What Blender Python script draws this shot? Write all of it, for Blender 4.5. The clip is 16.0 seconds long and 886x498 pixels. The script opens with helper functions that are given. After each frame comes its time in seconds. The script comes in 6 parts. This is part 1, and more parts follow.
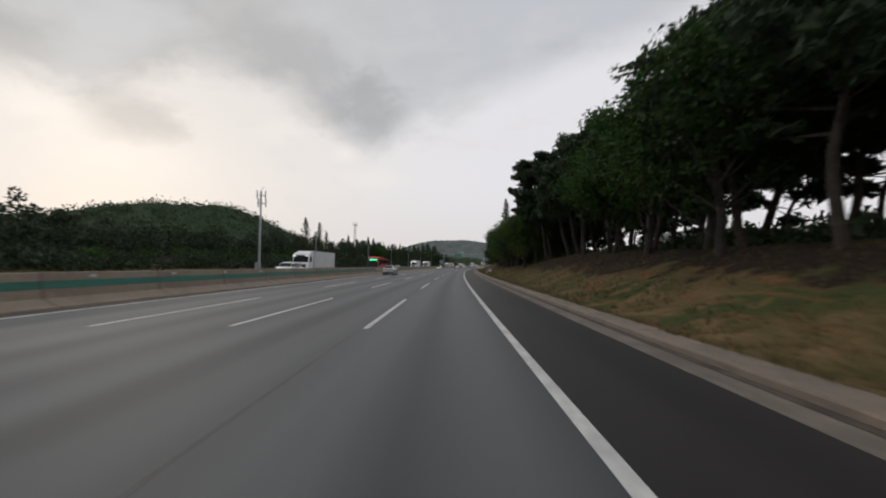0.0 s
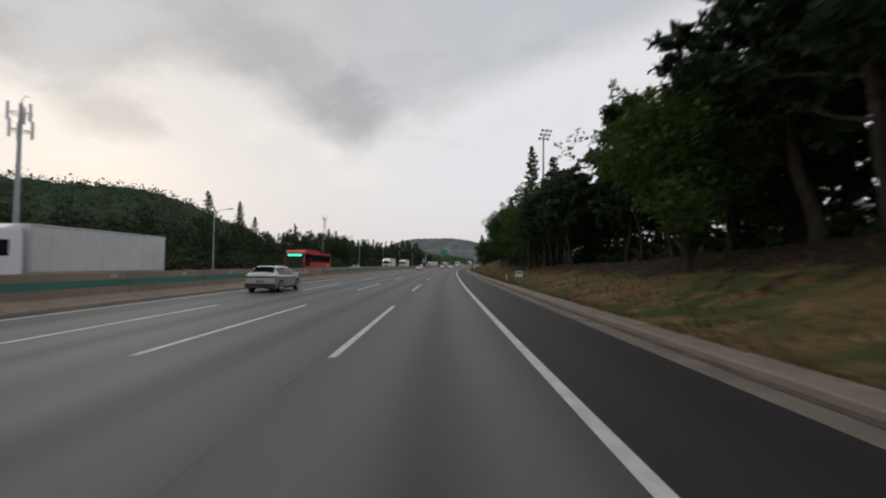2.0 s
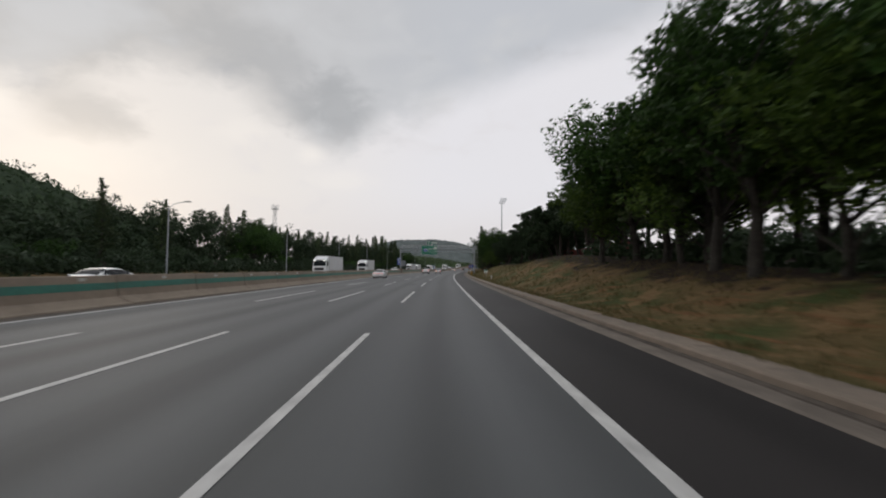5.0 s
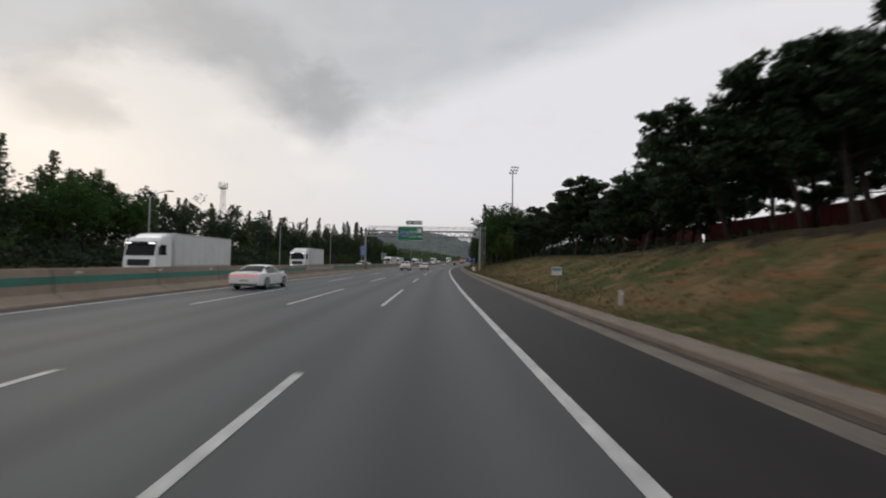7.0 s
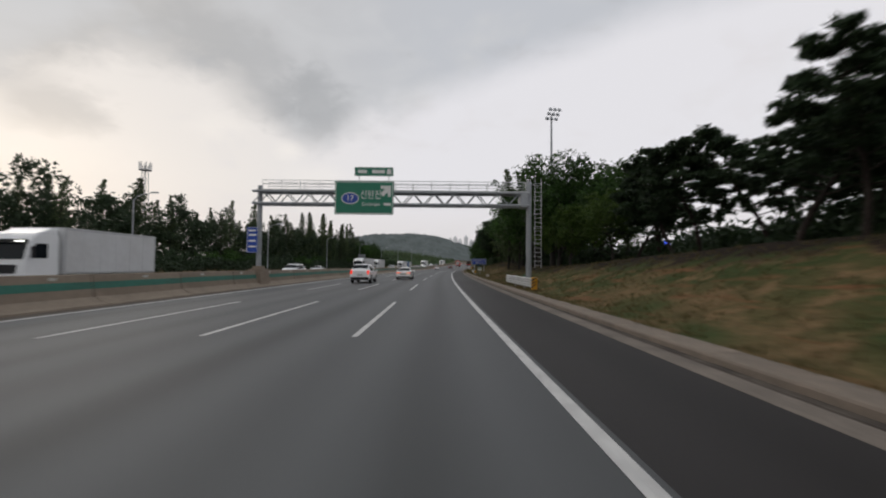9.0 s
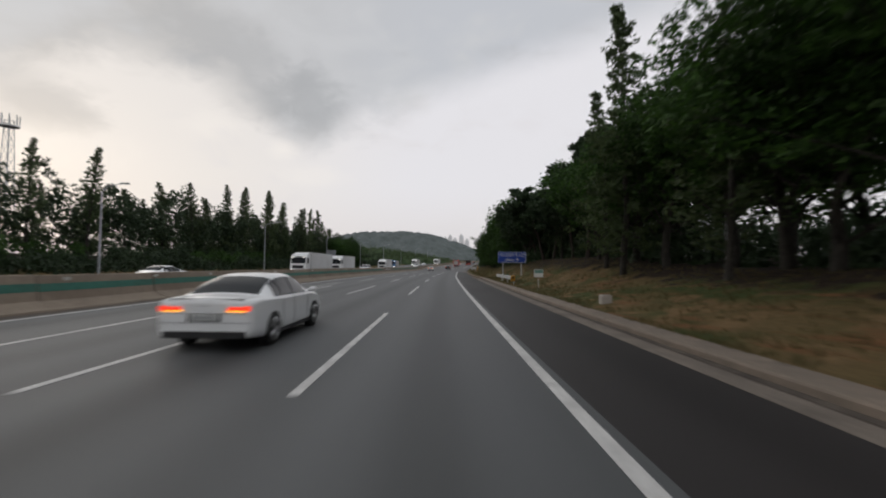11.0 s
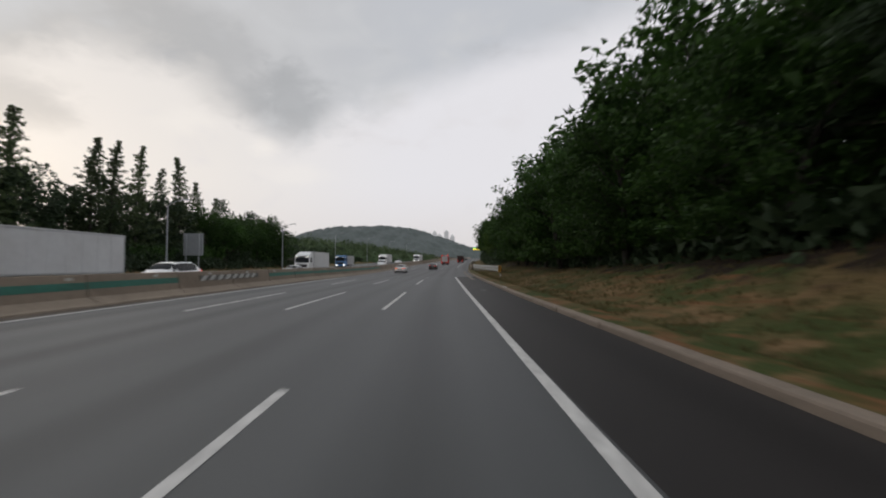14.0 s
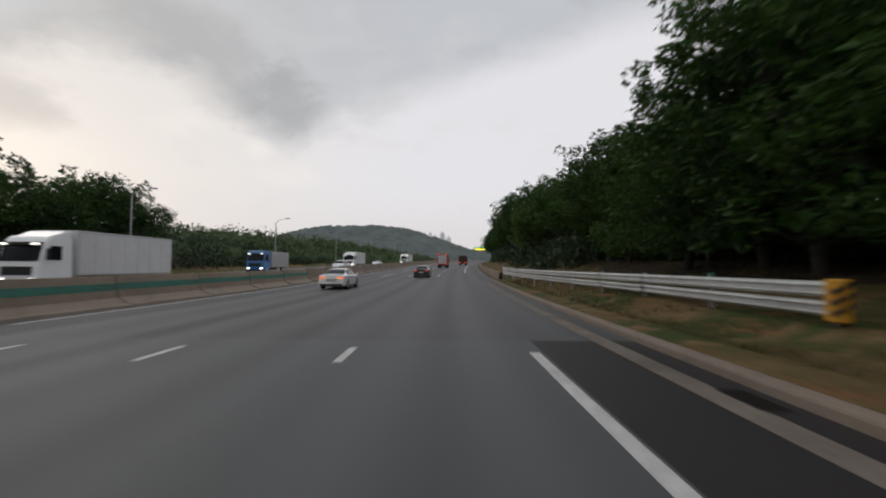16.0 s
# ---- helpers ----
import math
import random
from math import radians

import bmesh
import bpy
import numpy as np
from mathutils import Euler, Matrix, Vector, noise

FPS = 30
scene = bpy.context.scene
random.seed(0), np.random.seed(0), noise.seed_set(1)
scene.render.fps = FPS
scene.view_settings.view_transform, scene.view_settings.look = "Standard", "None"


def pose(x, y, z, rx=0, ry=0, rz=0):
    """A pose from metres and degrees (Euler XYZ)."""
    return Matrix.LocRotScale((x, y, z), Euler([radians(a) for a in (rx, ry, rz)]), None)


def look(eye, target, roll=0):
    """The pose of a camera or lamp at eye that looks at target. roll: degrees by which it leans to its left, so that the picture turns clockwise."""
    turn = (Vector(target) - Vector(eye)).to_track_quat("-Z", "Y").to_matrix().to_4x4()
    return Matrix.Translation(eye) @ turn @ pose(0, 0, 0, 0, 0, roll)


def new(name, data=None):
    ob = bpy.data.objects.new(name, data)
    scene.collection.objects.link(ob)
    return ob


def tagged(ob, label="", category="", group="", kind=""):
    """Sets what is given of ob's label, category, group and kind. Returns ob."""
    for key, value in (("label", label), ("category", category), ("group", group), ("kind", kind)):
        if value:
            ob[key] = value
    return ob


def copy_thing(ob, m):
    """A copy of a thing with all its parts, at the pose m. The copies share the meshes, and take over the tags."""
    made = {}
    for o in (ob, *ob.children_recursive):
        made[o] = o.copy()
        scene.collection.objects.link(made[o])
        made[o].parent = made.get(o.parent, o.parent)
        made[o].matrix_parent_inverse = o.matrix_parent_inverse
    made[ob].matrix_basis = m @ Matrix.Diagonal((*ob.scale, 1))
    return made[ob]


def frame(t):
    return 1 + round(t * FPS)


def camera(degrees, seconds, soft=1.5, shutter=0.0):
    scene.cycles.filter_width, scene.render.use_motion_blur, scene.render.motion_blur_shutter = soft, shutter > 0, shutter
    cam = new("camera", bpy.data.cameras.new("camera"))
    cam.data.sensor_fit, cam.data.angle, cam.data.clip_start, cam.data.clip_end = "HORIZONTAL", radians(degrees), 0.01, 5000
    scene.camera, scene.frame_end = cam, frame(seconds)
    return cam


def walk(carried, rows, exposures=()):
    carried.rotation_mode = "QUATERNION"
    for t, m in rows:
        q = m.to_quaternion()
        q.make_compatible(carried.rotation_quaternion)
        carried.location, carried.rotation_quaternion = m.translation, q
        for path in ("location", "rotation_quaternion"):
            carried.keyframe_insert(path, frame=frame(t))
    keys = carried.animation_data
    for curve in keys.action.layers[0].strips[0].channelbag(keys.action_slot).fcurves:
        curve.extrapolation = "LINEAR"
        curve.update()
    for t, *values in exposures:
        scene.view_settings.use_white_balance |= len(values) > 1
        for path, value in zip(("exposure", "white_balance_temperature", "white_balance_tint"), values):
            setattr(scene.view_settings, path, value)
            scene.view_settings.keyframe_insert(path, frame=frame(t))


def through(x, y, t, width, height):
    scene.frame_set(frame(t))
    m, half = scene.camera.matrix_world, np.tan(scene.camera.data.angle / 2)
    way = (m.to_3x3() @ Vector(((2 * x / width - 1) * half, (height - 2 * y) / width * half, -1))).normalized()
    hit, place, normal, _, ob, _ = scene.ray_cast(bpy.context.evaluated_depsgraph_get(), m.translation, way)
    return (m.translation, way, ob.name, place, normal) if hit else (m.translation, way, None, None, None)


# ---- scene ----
# ---- camera ----
cam = camera(90.77, 16.0, soft=2.0, shutter=0.32)
EYE = 1.681
PATH = [
    (0.0, -1.365, 15.093, 2.16, -0.90, 0.37),
    (0.5, -1.369, 25.784, 2.20, -1.03, -0.38),
    (1.0, -1.324, 36.577, 2.20, -1.08, -1.03),
    (1.5, -1.134, 47.567, 2.15, -0.87, -1.40),
    (2.0, -0.898, 58.656, 2.09, -0.62, -1.76),
    (2.5, -0.639, 69.558, 2.15, -0.70, -2.51),
    (3.0, -0.320, 80.473, 2.26, -0.84, -3.20),
    (3.5, 0.112, 91.400, 2.42, -1.00, -3.40),
    (4.0, 0.670, 102.604, 2.48, -0.80, -3.38),
    (4.5, 1.100, 113.846, 2.54, -0.77, -3.56),
    (5.0, 1.494, 125.180, 2.55, -0.74, -3.79),
    (5.5, 2.092, 136.279, 2.50, -0.77, -4.13),
    (6.0, 2.881, 147.117, 2.41, -0.85, -4.57),
    (6.5, 3.686, 158.174, 2.21, -0.93, -4.99),
    (7.0, 4.431, 169.773, 1.80, -0.99, -5.33),
    (7.5, 5.305, 181.321, 2.04, -0.68, -5.61),
    (8.0, 6.116, 192.290, 2.25, -0.63, -6.14),
    (8.5, 7.078, 204.086, 2.27, -0.52, -6.35),
    (9.0, 8.127, 216.035, 2.24, -0.53, -6.40),
    (9.5, 9.195, 227.428, 2.21, -0.56, -6.50),
    (10.0, 10.273, 238.271, 2.16, -0.60, -6.64),
    (10.5, 11.427, 249.233, 2.12, -0.62, -6.85),
    (11.0, 12.695, 260.543, 2.23, -0.64, -7.14),
    (11.5, 14.046, 271.985, 2.33, -0.62, -7.49),
    (12.0, 15.458, 283.392, 2.43, -0.50, -7.89),
    (12.5, 16.962, 294.740, 2.38, -0.39, -8.31),
    (13.0, 18.564, 306.232, 2.25, -0.33, -8.50),
    (13.5, 20.232, 317.834, 2.06, -0.25, -8.73),
    (14.0, 21.946, 329.614, 1.96, -0.12, -9.18),
    (14.5, 23.714, 341.393, 1.94, -0.07, -9.56),
    (15.0, 25.574, 353.159, 2.10, -0.29, -9.54),
    (15.5, 27.363, 364.871, 2.23, -0.41, -9.60),
    (16.0, 29.239, 376.487, 2.32, -0.33, -9.75),
]
walk(cam, [(t, pose(x, y, EYE, 90 + p, r, w)) for t, x, y, p, r, w in PATH])

# ---- light ----
world = bpy.data.worlds.new("overcast_sky")
scene.world = world
world.use_nodes = True
scene.view_settings.exposure = 0.0


def sky_nodes():
    nt = world.node_tree
    nt.nodes.clear()
    N, L = nt.nodes.new, nt.links.new

    def math_node(op, a, b=None, clamp=False):
        n = N("ShaderNodeMath")
        n.operation, n.use_clamp = op, clamp
        for i, v in enumerate((a, b)):
            if v is None:
                continue
            if isinstance(v, (int, float)):
                n.inputs[i].default_value = v
            else:
                L(v, n.inputs[i])
        return n.outputs[0]

    def mix(fac, a, b):
        n = N("ShaderNodeMix")
        n.data_type = "RGBA"
        for sock, v in ((n.inputs[0], fac), (n.inputs[6], a), (n.inputs[7], b)):
            if isinstance(v, (int, float)):
                sock.default_value = v
            elif isinstance(v, tuple):
                sock.default_value = (*v, 1)
            else:
                L(v, sock)
        return n.outputs[2]

    tc = N("ShaderNodeTexCoord").outputs["Generated"]
    sep = N("ShaderNodeSeparateXYZ")
    L(tc, sep.inputs[0])
    deg = 180 / math.pi
    az = math_node("MULTIPLY", math_node("ARCTAN2", sep.outputs[0], sep.outputs[1]), deg)
    el = math_node("MULTIPLY", math_node("ARCSINE", math_node("MAXIMUM", math_node("MINIMUM", sep.outputs[2], 1.0), 0.0)), deg)

    def cloud_noise(scale, detail, off, rough=0.5, stretch=(1, 1, 1.7)):
        m = N("ShaderNodeMapping")
        m.inputs["Location"].default_value = off
        m.inputs["Scale"].default_value = stretch
        L(tc, m.inputs[0])
        n = N("ShaderNodeTexNoise")
        n.inputs["Scale"].default_value, n.inputs["Detail"].default_value = scale, detail
        n.inputs["Roughness"].default_value = rough
        n.inputs["Distortion"].default_value = 0.5
        L(m.outputs[0], n.inputs["Vector"])
        return math_node("SUBTRACT", n.outputs[0], 0.5)

    big, mid, fine = cloud_noise(3.2, 3, (3.1, 1.7, 0.4)), cloud_noise(9, 5, (0.4, 5.2, 1.3)), cloud_noise(26, 5, (7.4, 2.2, 3.1))

    def smooth(v, lo, hi):
        mr = N("ShaderNodeMapRange")
        mr.interpolation_type = "SMOOTHSTEP"
        mr.inputs[1].default_value, mr.inputs[2].default_value = lo, hi
        L(v, mr.inputs[0])
        return mr.outputs[0]

    def plus(*terms):
        v = terms[0]
        for t in terms[1:]:
            v = math_node("ADD", v, t)
        return v

    def times(v, k):
        return math_node("MULTIPLY", v, k)

    # the lower edge of the grey stratus sheet: its elevation by azimuth, in degrees
    edge = N("ShaderNodeValToRGB")
    while len(edge.color_ramp.elements) < len(SHEET_EDGE):
        edge.color_ramp.elements.new(0.5)
    for e, (a, h) in zip(edge.color_ramp.elements, SHEET_EDGE):
        e.position, e.color = (a + 90) / 180, (h / 50, h / 50, h / 50, 1)
    L(times(math_node("ADD", az, 90.0), 1 / 180), edge.inputs[0])
    lift = math_node("SUBTRACT", el, times(edge.outputs[0], 50.0))
    # the edge is torn on the left and straight on the right
    torn = math_node("SUBTRACT", 1.0, times(smooth(az, -6.0, 8.0), 0.75))
    over = plus(lift, math_node("MULTIPLY", plus(times(mid, 7.0), times(fine, 3.0)), torn))
    sheet = smooth(over, -2.4, 3.4)
    # the milky gap under it: cream to the left, lavender white to the right, dimmer towards the horizon
    gap = mix(smooth(az, -22.0, 6.0), (0.725, 0.695, 0.675), (0.71, 0.70, 0.73))
    gap = mix(math_node("SUBTRACT", 1.0, smooth(el, 0.0, 11.0)), gap, (0.66, 0.63, 0.635))
    gap = mix(smooth(plus(times(big, 1.0), times(mid, 0.6)), 0.05, 0.35), gap, (0.665, 0.645, 0.66))
    grey = mix(smooth(az, -30.0, 12.0), (0.475, 0.47, 0.47), (0.49, 0.505, 0.54))
    grey = mix(smooth(plus(times(big, 1.0), times(mid, 0.35)), -0.05, 0.25), grey, (0.545, 0.55, 0.565))
    grey = mix(smooth(plus(times(mid, 0.8), times(big, -0.5)), 0.05, 0.35), grey, (0.425, 0.43, 0.445))
    col = mix(sheet, gap, grey)

    def blob(a0, h0, ra, rh, soft=0.6):
        """A soft oval of cloud about an azimuth and an elevation, its rim frayed."""
        da, dh = times(math_node("SUBTRACT", az, a0), 1 / ra), times(math_node("SUBTRACT", el, h0), 1 / rh)
        d = math_node("SQRT", plus(math_node("MULTIPLY", da, da), math_node("MULTIPLY", dh, dh)))
        return math_node("SUBTRACT", 1.0, smooth(plus(d, times(mid, 1.6), times(fine, 0.9)), 1 - soft, 1 + soft * 0.5))

    for a0, h0, ra, rh, f in DARK_BANKS:
        col = mix(times(blob(a0, h0, ra, rh), f), col, (0.335, 0.345, 0.36))
    for a0, h0, ra, rh, f in BRIGHT_GAPS:
        col = mix(times(blob(a0, h0, ra, rh, 0.9), f), col, (0.82, 0.78, 0.74))
    # the unseen zenith is set lighter, to keep up the light on the road
    col = mix(smooth(el, 32.0, 55.0), col, (0.60, 0.615, 0.64))
    # clear-sky light behind the cloud deck
    sky = N("ShaderNodeTexSky")
    sky.sky_type, sky.sun_disc = "NISHITA", False
    sky.sun_elevation, sky.sun_rotation = radians(9), radians(-38)
    sky.air_density, sky.dust_density = 1.0, 3.0
    bg1 = N("ShaderNodeBackground")
    L(col, bg1.inputs[0])
    bg1.inputs[1].default_value = 1.15
    bg2 = N("ShaderNodeBackground")
    L(sky.outputs[0], bg2.inputs[0])
    bg2.inputs[1].default_value = 0.05
    both = N("ShaderNodeMixShader")
    both.inputs[0].default_value = 0.06
    L(bg1.outputs[0], both.inputs[1])
    L(bg2.outputs[0], both.inputs[2])
    out = N("ShaderNodeOutputWorld")
    L(both.outputs[0], out.inputs[0])


# cloud forms: azimuth from the y axis to the right, elevation, half widths in degrees, strength
SHEET_EDGE = [(-90, 22), (-50, 18), (-41, 16), (-36, 18.5), (-31, 21), (-24, 22), (-19, 20.5), (-16, 17.5), (-12, 15.2), (-8.2, 15.0), (-6.8, 16.4), (5, 21.0), (16, 24.6), (30, 27.5), (46, 28.5), (90, 33)]
DARK_BANKS = [(-10.8, 19.4, 4.8, 4.8, 0.62), (-15.5, 19.4, 6.5, 2.8, 0.3), (-36, 15.0, 5.0, 2.6, 0.45), (-21, 24, 9, 3.5, 0.3), (-58, 20, 14, 5, 0.4)]
BRIGHT_GAPS = [(-43.5, 15.0, 4.2, 2.6, 0.8), (-37, 11.5, 7, 2.4, 0.35), (-13.2, 14.0, 1.8, 1.2, 0.55), (-21, 15.8, 3.0, 1.8, 0.35), (-9.5, 11.0, 4.5, 1.3, 0.3)]
sky_nodes()

sun = new("sun", bpy.data.lights.new("sun", "SUN"))
sun.data.energy, sun.data.angle, sun.data.color = 0.5 * 0.45, radians(25), (1.0, 0.93, 0.85)
sun.matrix_world = look((-400, 520, 260), (0, 0, 0))


# ---- the road's line ----
# The right edge line is n = 0; s runs along it, n to its right, z above the carriageway.
STEP = 0.5
S_ALL = np.arange(-120, 1400, STEP)
BEND = np.interp(S_ALL, [0, 100, 200, 300, 420, 620, 800], [4.548e-4, 3.786e-4, 4.821e-4, 4.661e-4, 6.441e-4, 5.0e-4, 2.0e-4])
TURN = np.cumsum(BEND) * STEP
TURN -= np.interp(0, S_ALL, TURN)
RX = np.cumsum(np.sin(TURN)) * STEP
RY = np.cumsum(np.cos(TURN)) * STEP
RX -= np.interp(0, S_ALL, RX)
RY -= np.interp(0, S_ALL, RY)


def climb(s):
    """Height of the carriageway: level, then a gentle rise of two in a hundred."""
    s = np.asarray(s, float)
    a = np.clip(s - 395, 0, 35)
    return 0.0003 * a * a + 0.021 * np.clip(s - 430, 0, 300)


def spot(s, n, z=0.0):
    th = np.interp(s, S_ALL, TURN)
    return Vector((float(np.interp(s, S_ALL, RX) + n * np.cos(th)), float(np.interp(s, S_ALL, RY) - n * np.sin(th)), float(z + climb(s))))


def along(s, n, z=0.0, turn=0.0):
    """The pose of a thing that stands at (s, n, z) with its y axis along the road, turned left by that many degrees."""
    p = spot(s, n, z)
    return pose(p.x, p.y, p.z, 0, 0, turn - math.degrees(np.interp(s, S_ALL, TURN)))


# ---- materials ----
def material(name, colour, rough=0.8, metal=0.0, vary=0.25, size=1.0, fine=12.0, bump=0.0, second=None, spec=0.5, coords="Object", random_shift=0.0, stretch=(1, 1, 1), patch=0.5):
    """A procedural surface: two colours mixed by coarse noise, fine grain over it, and relief."""
    m = bpy.data.materials.new(name)
    m.use_nodes = True
    nt = m.node_tree
    b = nt.nodes["Principled BSDF"]
    N, L = nt.nodes.new, nt.links.new
    b.inputs["Roughness"].default_value, b.inputs["Metallic"].default_value = rough, metal
    b.inputs["Specular IOR Level"].default_value = spec
    tc = N("ShaderNodeTexCoord")
    mp = N("ShaderNodeMapping")
    mp.inputs["Scale"].default_value = stretch
    L(tc.outputs[coords], mp.inputs[0])
    n1 = N("ShaderNodeTexNoise")
    n1.inputs["Scale"].default_value, n1.inputs["Detail"].default_value = 1 / size, 5
    n2 = N("ShaderNodeTexNoise")
    n2.inputs["Scale"].default_value, n2.inputs["Detail"].default_value = fine, 4
    L(mp.outputs[0], n1.inputs[0])
    L(mp.outputs[0], n2.inputs[0])
    dark = second or tuple(c * (1 - vary) for c in colour)
    r = N("ShaderNodeMapRange")
    r.inputs[1].default_value, r.inputs[2].default_value = patch - 0.16, patch + 0.16
    L(n1.outputs[0], r.inputs[0])
    mx = N("ShaderNodeMix")
    mx.data_type = "RGBA"
    mx.inputs[6].default_value, mx.inputs[7].default_value = (*colour, 1), (*dark, 1)
    L(r.outputs[0], mx.inputs[0])
    hv = N("ShaderNodeHueSaturation")
    L(mx.outputs[2], hv.inputs["Color"])
    g = N("ShaderNodeMapRange")
    g.inputs[1].default_value, g.inputs[2].default_value = 0.25, 0.75
    g.inputs[3].default_value, g.inputs[4].default_value = 1 - vary, 1 + vary
    L(n2.outputs[0], g.inputs[0])
    val = g.outputs[0]
    if random_shift:
        oi = N("ShaderNodeObjectInfo")
        mm = N("ShaderNodeMapRange")
        mm.inputs[3].default_value, mm.inputs[4].default_value = 1 - random_shift, 1 + random_shift
        L(oi.outputs["Random"], mm.inputs[0])
        mu = N("ShaderNodeMath")
        mu.operation = "MULTIPLY"
        L(val, mu.inputs[0])
        L(mm.outputs[0], mu.inputs[1])
        val = mu.outputs[0]
    L(val, hv.inputs["Value"])
    L(hv.outputs[0], b.inputs["Base Color"])
    if bump:
        bp = N("ShaderNodeBump")
        bp.inputs["Strength"].default_value, bp.inputs["Distance"].default_value = 0.6, bump
        L(n2.outputs[0], bp.inputs["Height"])
        L(bp.outputs[0], b.inputs["Normal"])
    return m


def glow(name, colour, strength, base=(0.3, 0.02, 0.02)):
    m = bpy.data.materials.new(name)
    m.use_nodes = True
    b = m.node_tree.nodes["Principled BSDF"]
    b.inputs["Base Color"].default_value = (*base, 1)
    b.inputs["Roughness"].default_value = 0.2
    b.inputs["Emission Color"].default_value = (*colour, 1)
    b.inputs["Emission Strength"].default_value = strength
    return m


def leaf_material(name, light, dark, rough=0.6, through=0.25):
    """Leaves: the colour varies from leaf to leaf and tree to tree, some light passes through."""
    m = bpy.data.materials.new(name)
    m.use_nodes = True
    nt = m.node_tree
    b = nt.nodes["Principled BSDF"]
    N, L = nt.nodes.new, nt.links.new
    geo, oi = N("ShaderNodeNewGeometry"), N("ShaderNodeObjectInfo")
    mx = N("ShaderNodeMix")
    mx.data_type = "RGBA"
    mx.inputs[6].default_value, mx.inputs[7].default_value = (*dark, 1), (*light, 1)
    L(geo.outputs["Random Per Island"], mx.inputs[0])
    hv = N("ShaderNodeHueSaturation")
    mr = N("ShaderNodeMapRange")
    mr.inputs[3].default_value, mr.inputs[4].default_value = 0.75, 1.25
    L(oi.outputs["Random"], mr.inputs[0])
    L(mr.outputs[0], hv.inputs["Value"])
    L(mx.outputs[2], hv.inputs["Color"])
    L(hv.outputs[0], b.inputs["Base Color"])
    b.inputs["Roughness"].default_value = rough
    b.inputs["Specular IOR Level"].default_value = 0.25
    tr = N("ShaderNodeBsdfTranslucent")
    L(hv.outputs[0], tr.inputs[0])
    ms = N("ShaderNodeMixShader")
    ms.inputs[0].default_value = through
    out = nt.nodes["Material Output"]
    L(b.outputs[0], ms.inputs[1])
    L(tr.outputs[0], ms.inputs[2])
    L(ms.outputs[0], out.inputs[0])
    return m


def asphalt_material(name, base, streak, sheen=0.46):
    """Asphalt with stone grain, blotches and the paler and darker strips that tyres leave along the lanes (u: across, v: along)."""
    m = bpy.data.materials.new(name)
    m.use_nodes = True
    nt = m.node_tree
    b = nt.nodes["Principled BSDF"]
    N, L = nt.nodes.new, nt.links.new

    def noise_at(scale, detail, stretch, off=(0, 0, 0)):
        mp = N("ShaderNodeMapping")
        mp.inputs["Scale"].default_value, mp.inputs["Location"].default_value = stretch, off
        L(uv.outputs[0], mp.inputs[0])
        n = N("ShaderNodeTexNoise")
        n.inputs["Scale"].default_value, n.inputs["Detail"].default_value = scale, detail
        L(mp.outputs[0], n.inputs[0])
        return n.outputs[0]

    uv = N("ShaderNodeUVMap")
    sep = N("ShaderNodeSeparateXYZ")
    L(uv.outputs[0], sep.inputs[0])

    def mth(op, a, c=None):
        n = N("ShaderNodeMath")
        n.operation = op
        for i, v in enumerate((a, c)):
            if isinstance(v, (int, float)):
                n.inputs[i].default_value = v
            elif v is not None:
                L(v, n.inputs[i])
        return n.outputs[0]

    wob = mth("MULTIPLY", mth("SUBTRACT", noise_at(0.035, 2, (1, 1, 1)), 0.5), 0.9)
    u = mth("ADD", sep.outputs[0], wob)
    # two wheel paths in each lane of 3.6 m, and the oily strip between them
    wave = mth("COSINE", mth("MULTIPLY", mth("ADD", u, 0.9), 2 * math.pi / 1.8))
    oil = mth("POWER", mth("MAXIMUM", mth("COSINE", mth("MULTIPLY", mth("ADD", u, 1.8), 2 * math.pi / 3.6)), 0.0), 3.0)
    strips = noise_at(1.0, 3, (0.75, 0.006, 1))
    # the tyre strips are strongest on the first stretch
    wear = N("ShaderNodeMapRange")
    wear.inputs[1].default_value, wear.inputs[2].default_value, wear.inputs[3].default_value, wear.inputs[4].default_value = 120, 175, 1.0, 0.65
    L(sep.outputs[1], wear.inputs[0])
    wear = wear.outputs[0]
    blot = noise_at(0.16, 5, (1, 0.45, 1), (7, 3, 0))
    grain = noise_at(45, 3, (1, 1, 1))
    f = mth("MULTIPLY", wave, 0.15 * streak)
    f = mth("ADD", f, mth("MULTIPLY", oil, -0.27 * streak))
    f = mth("ADD", f, mth("MULTIPLY", mth("SUBTRACT", strips, 0.5), 1.15 * streak))
    f = mth("MULTIPLY", f, wear)
    f = mth("ADD", f, mth("MULTIPLY", mth("SUBTRACT", blot, 0.5), 0.55))
    f = mth("ADD", f, mth("MULTIPLY", mth("SUBTRACT", grain, 0.5), 0.5))
    f = mth("ADD", f, 1.0)
    hv = N("ShaderNodeHueSaturation")
    hv.inputs["Color"].default_value = (*base, 1)
    L(f, hv.inputs["Value"])
    L(hv.outputs[0], b.inputs["Base Color"])
    rg = N("ShaderNodeMapRange")
    rg.inputs[3].default_value, rg.inputs[4].default_value = 0.54, 0.74
    L(blot, rg.inputs[0])
    L(rg.outputs[0], b.inputs["Roughness"])
    b.inputs["Specular IOR Level"].default_value = sheen
    bp = N("ShaderNodeBump")
    bp.inputs["Strength"].default_value, bp.inputs["Distance"].default_value = 0.5, 0.01
    L(grain, bp.inputs["Height"])
    L(bp.outputs[0], b.inputs["Normal"])
    return m


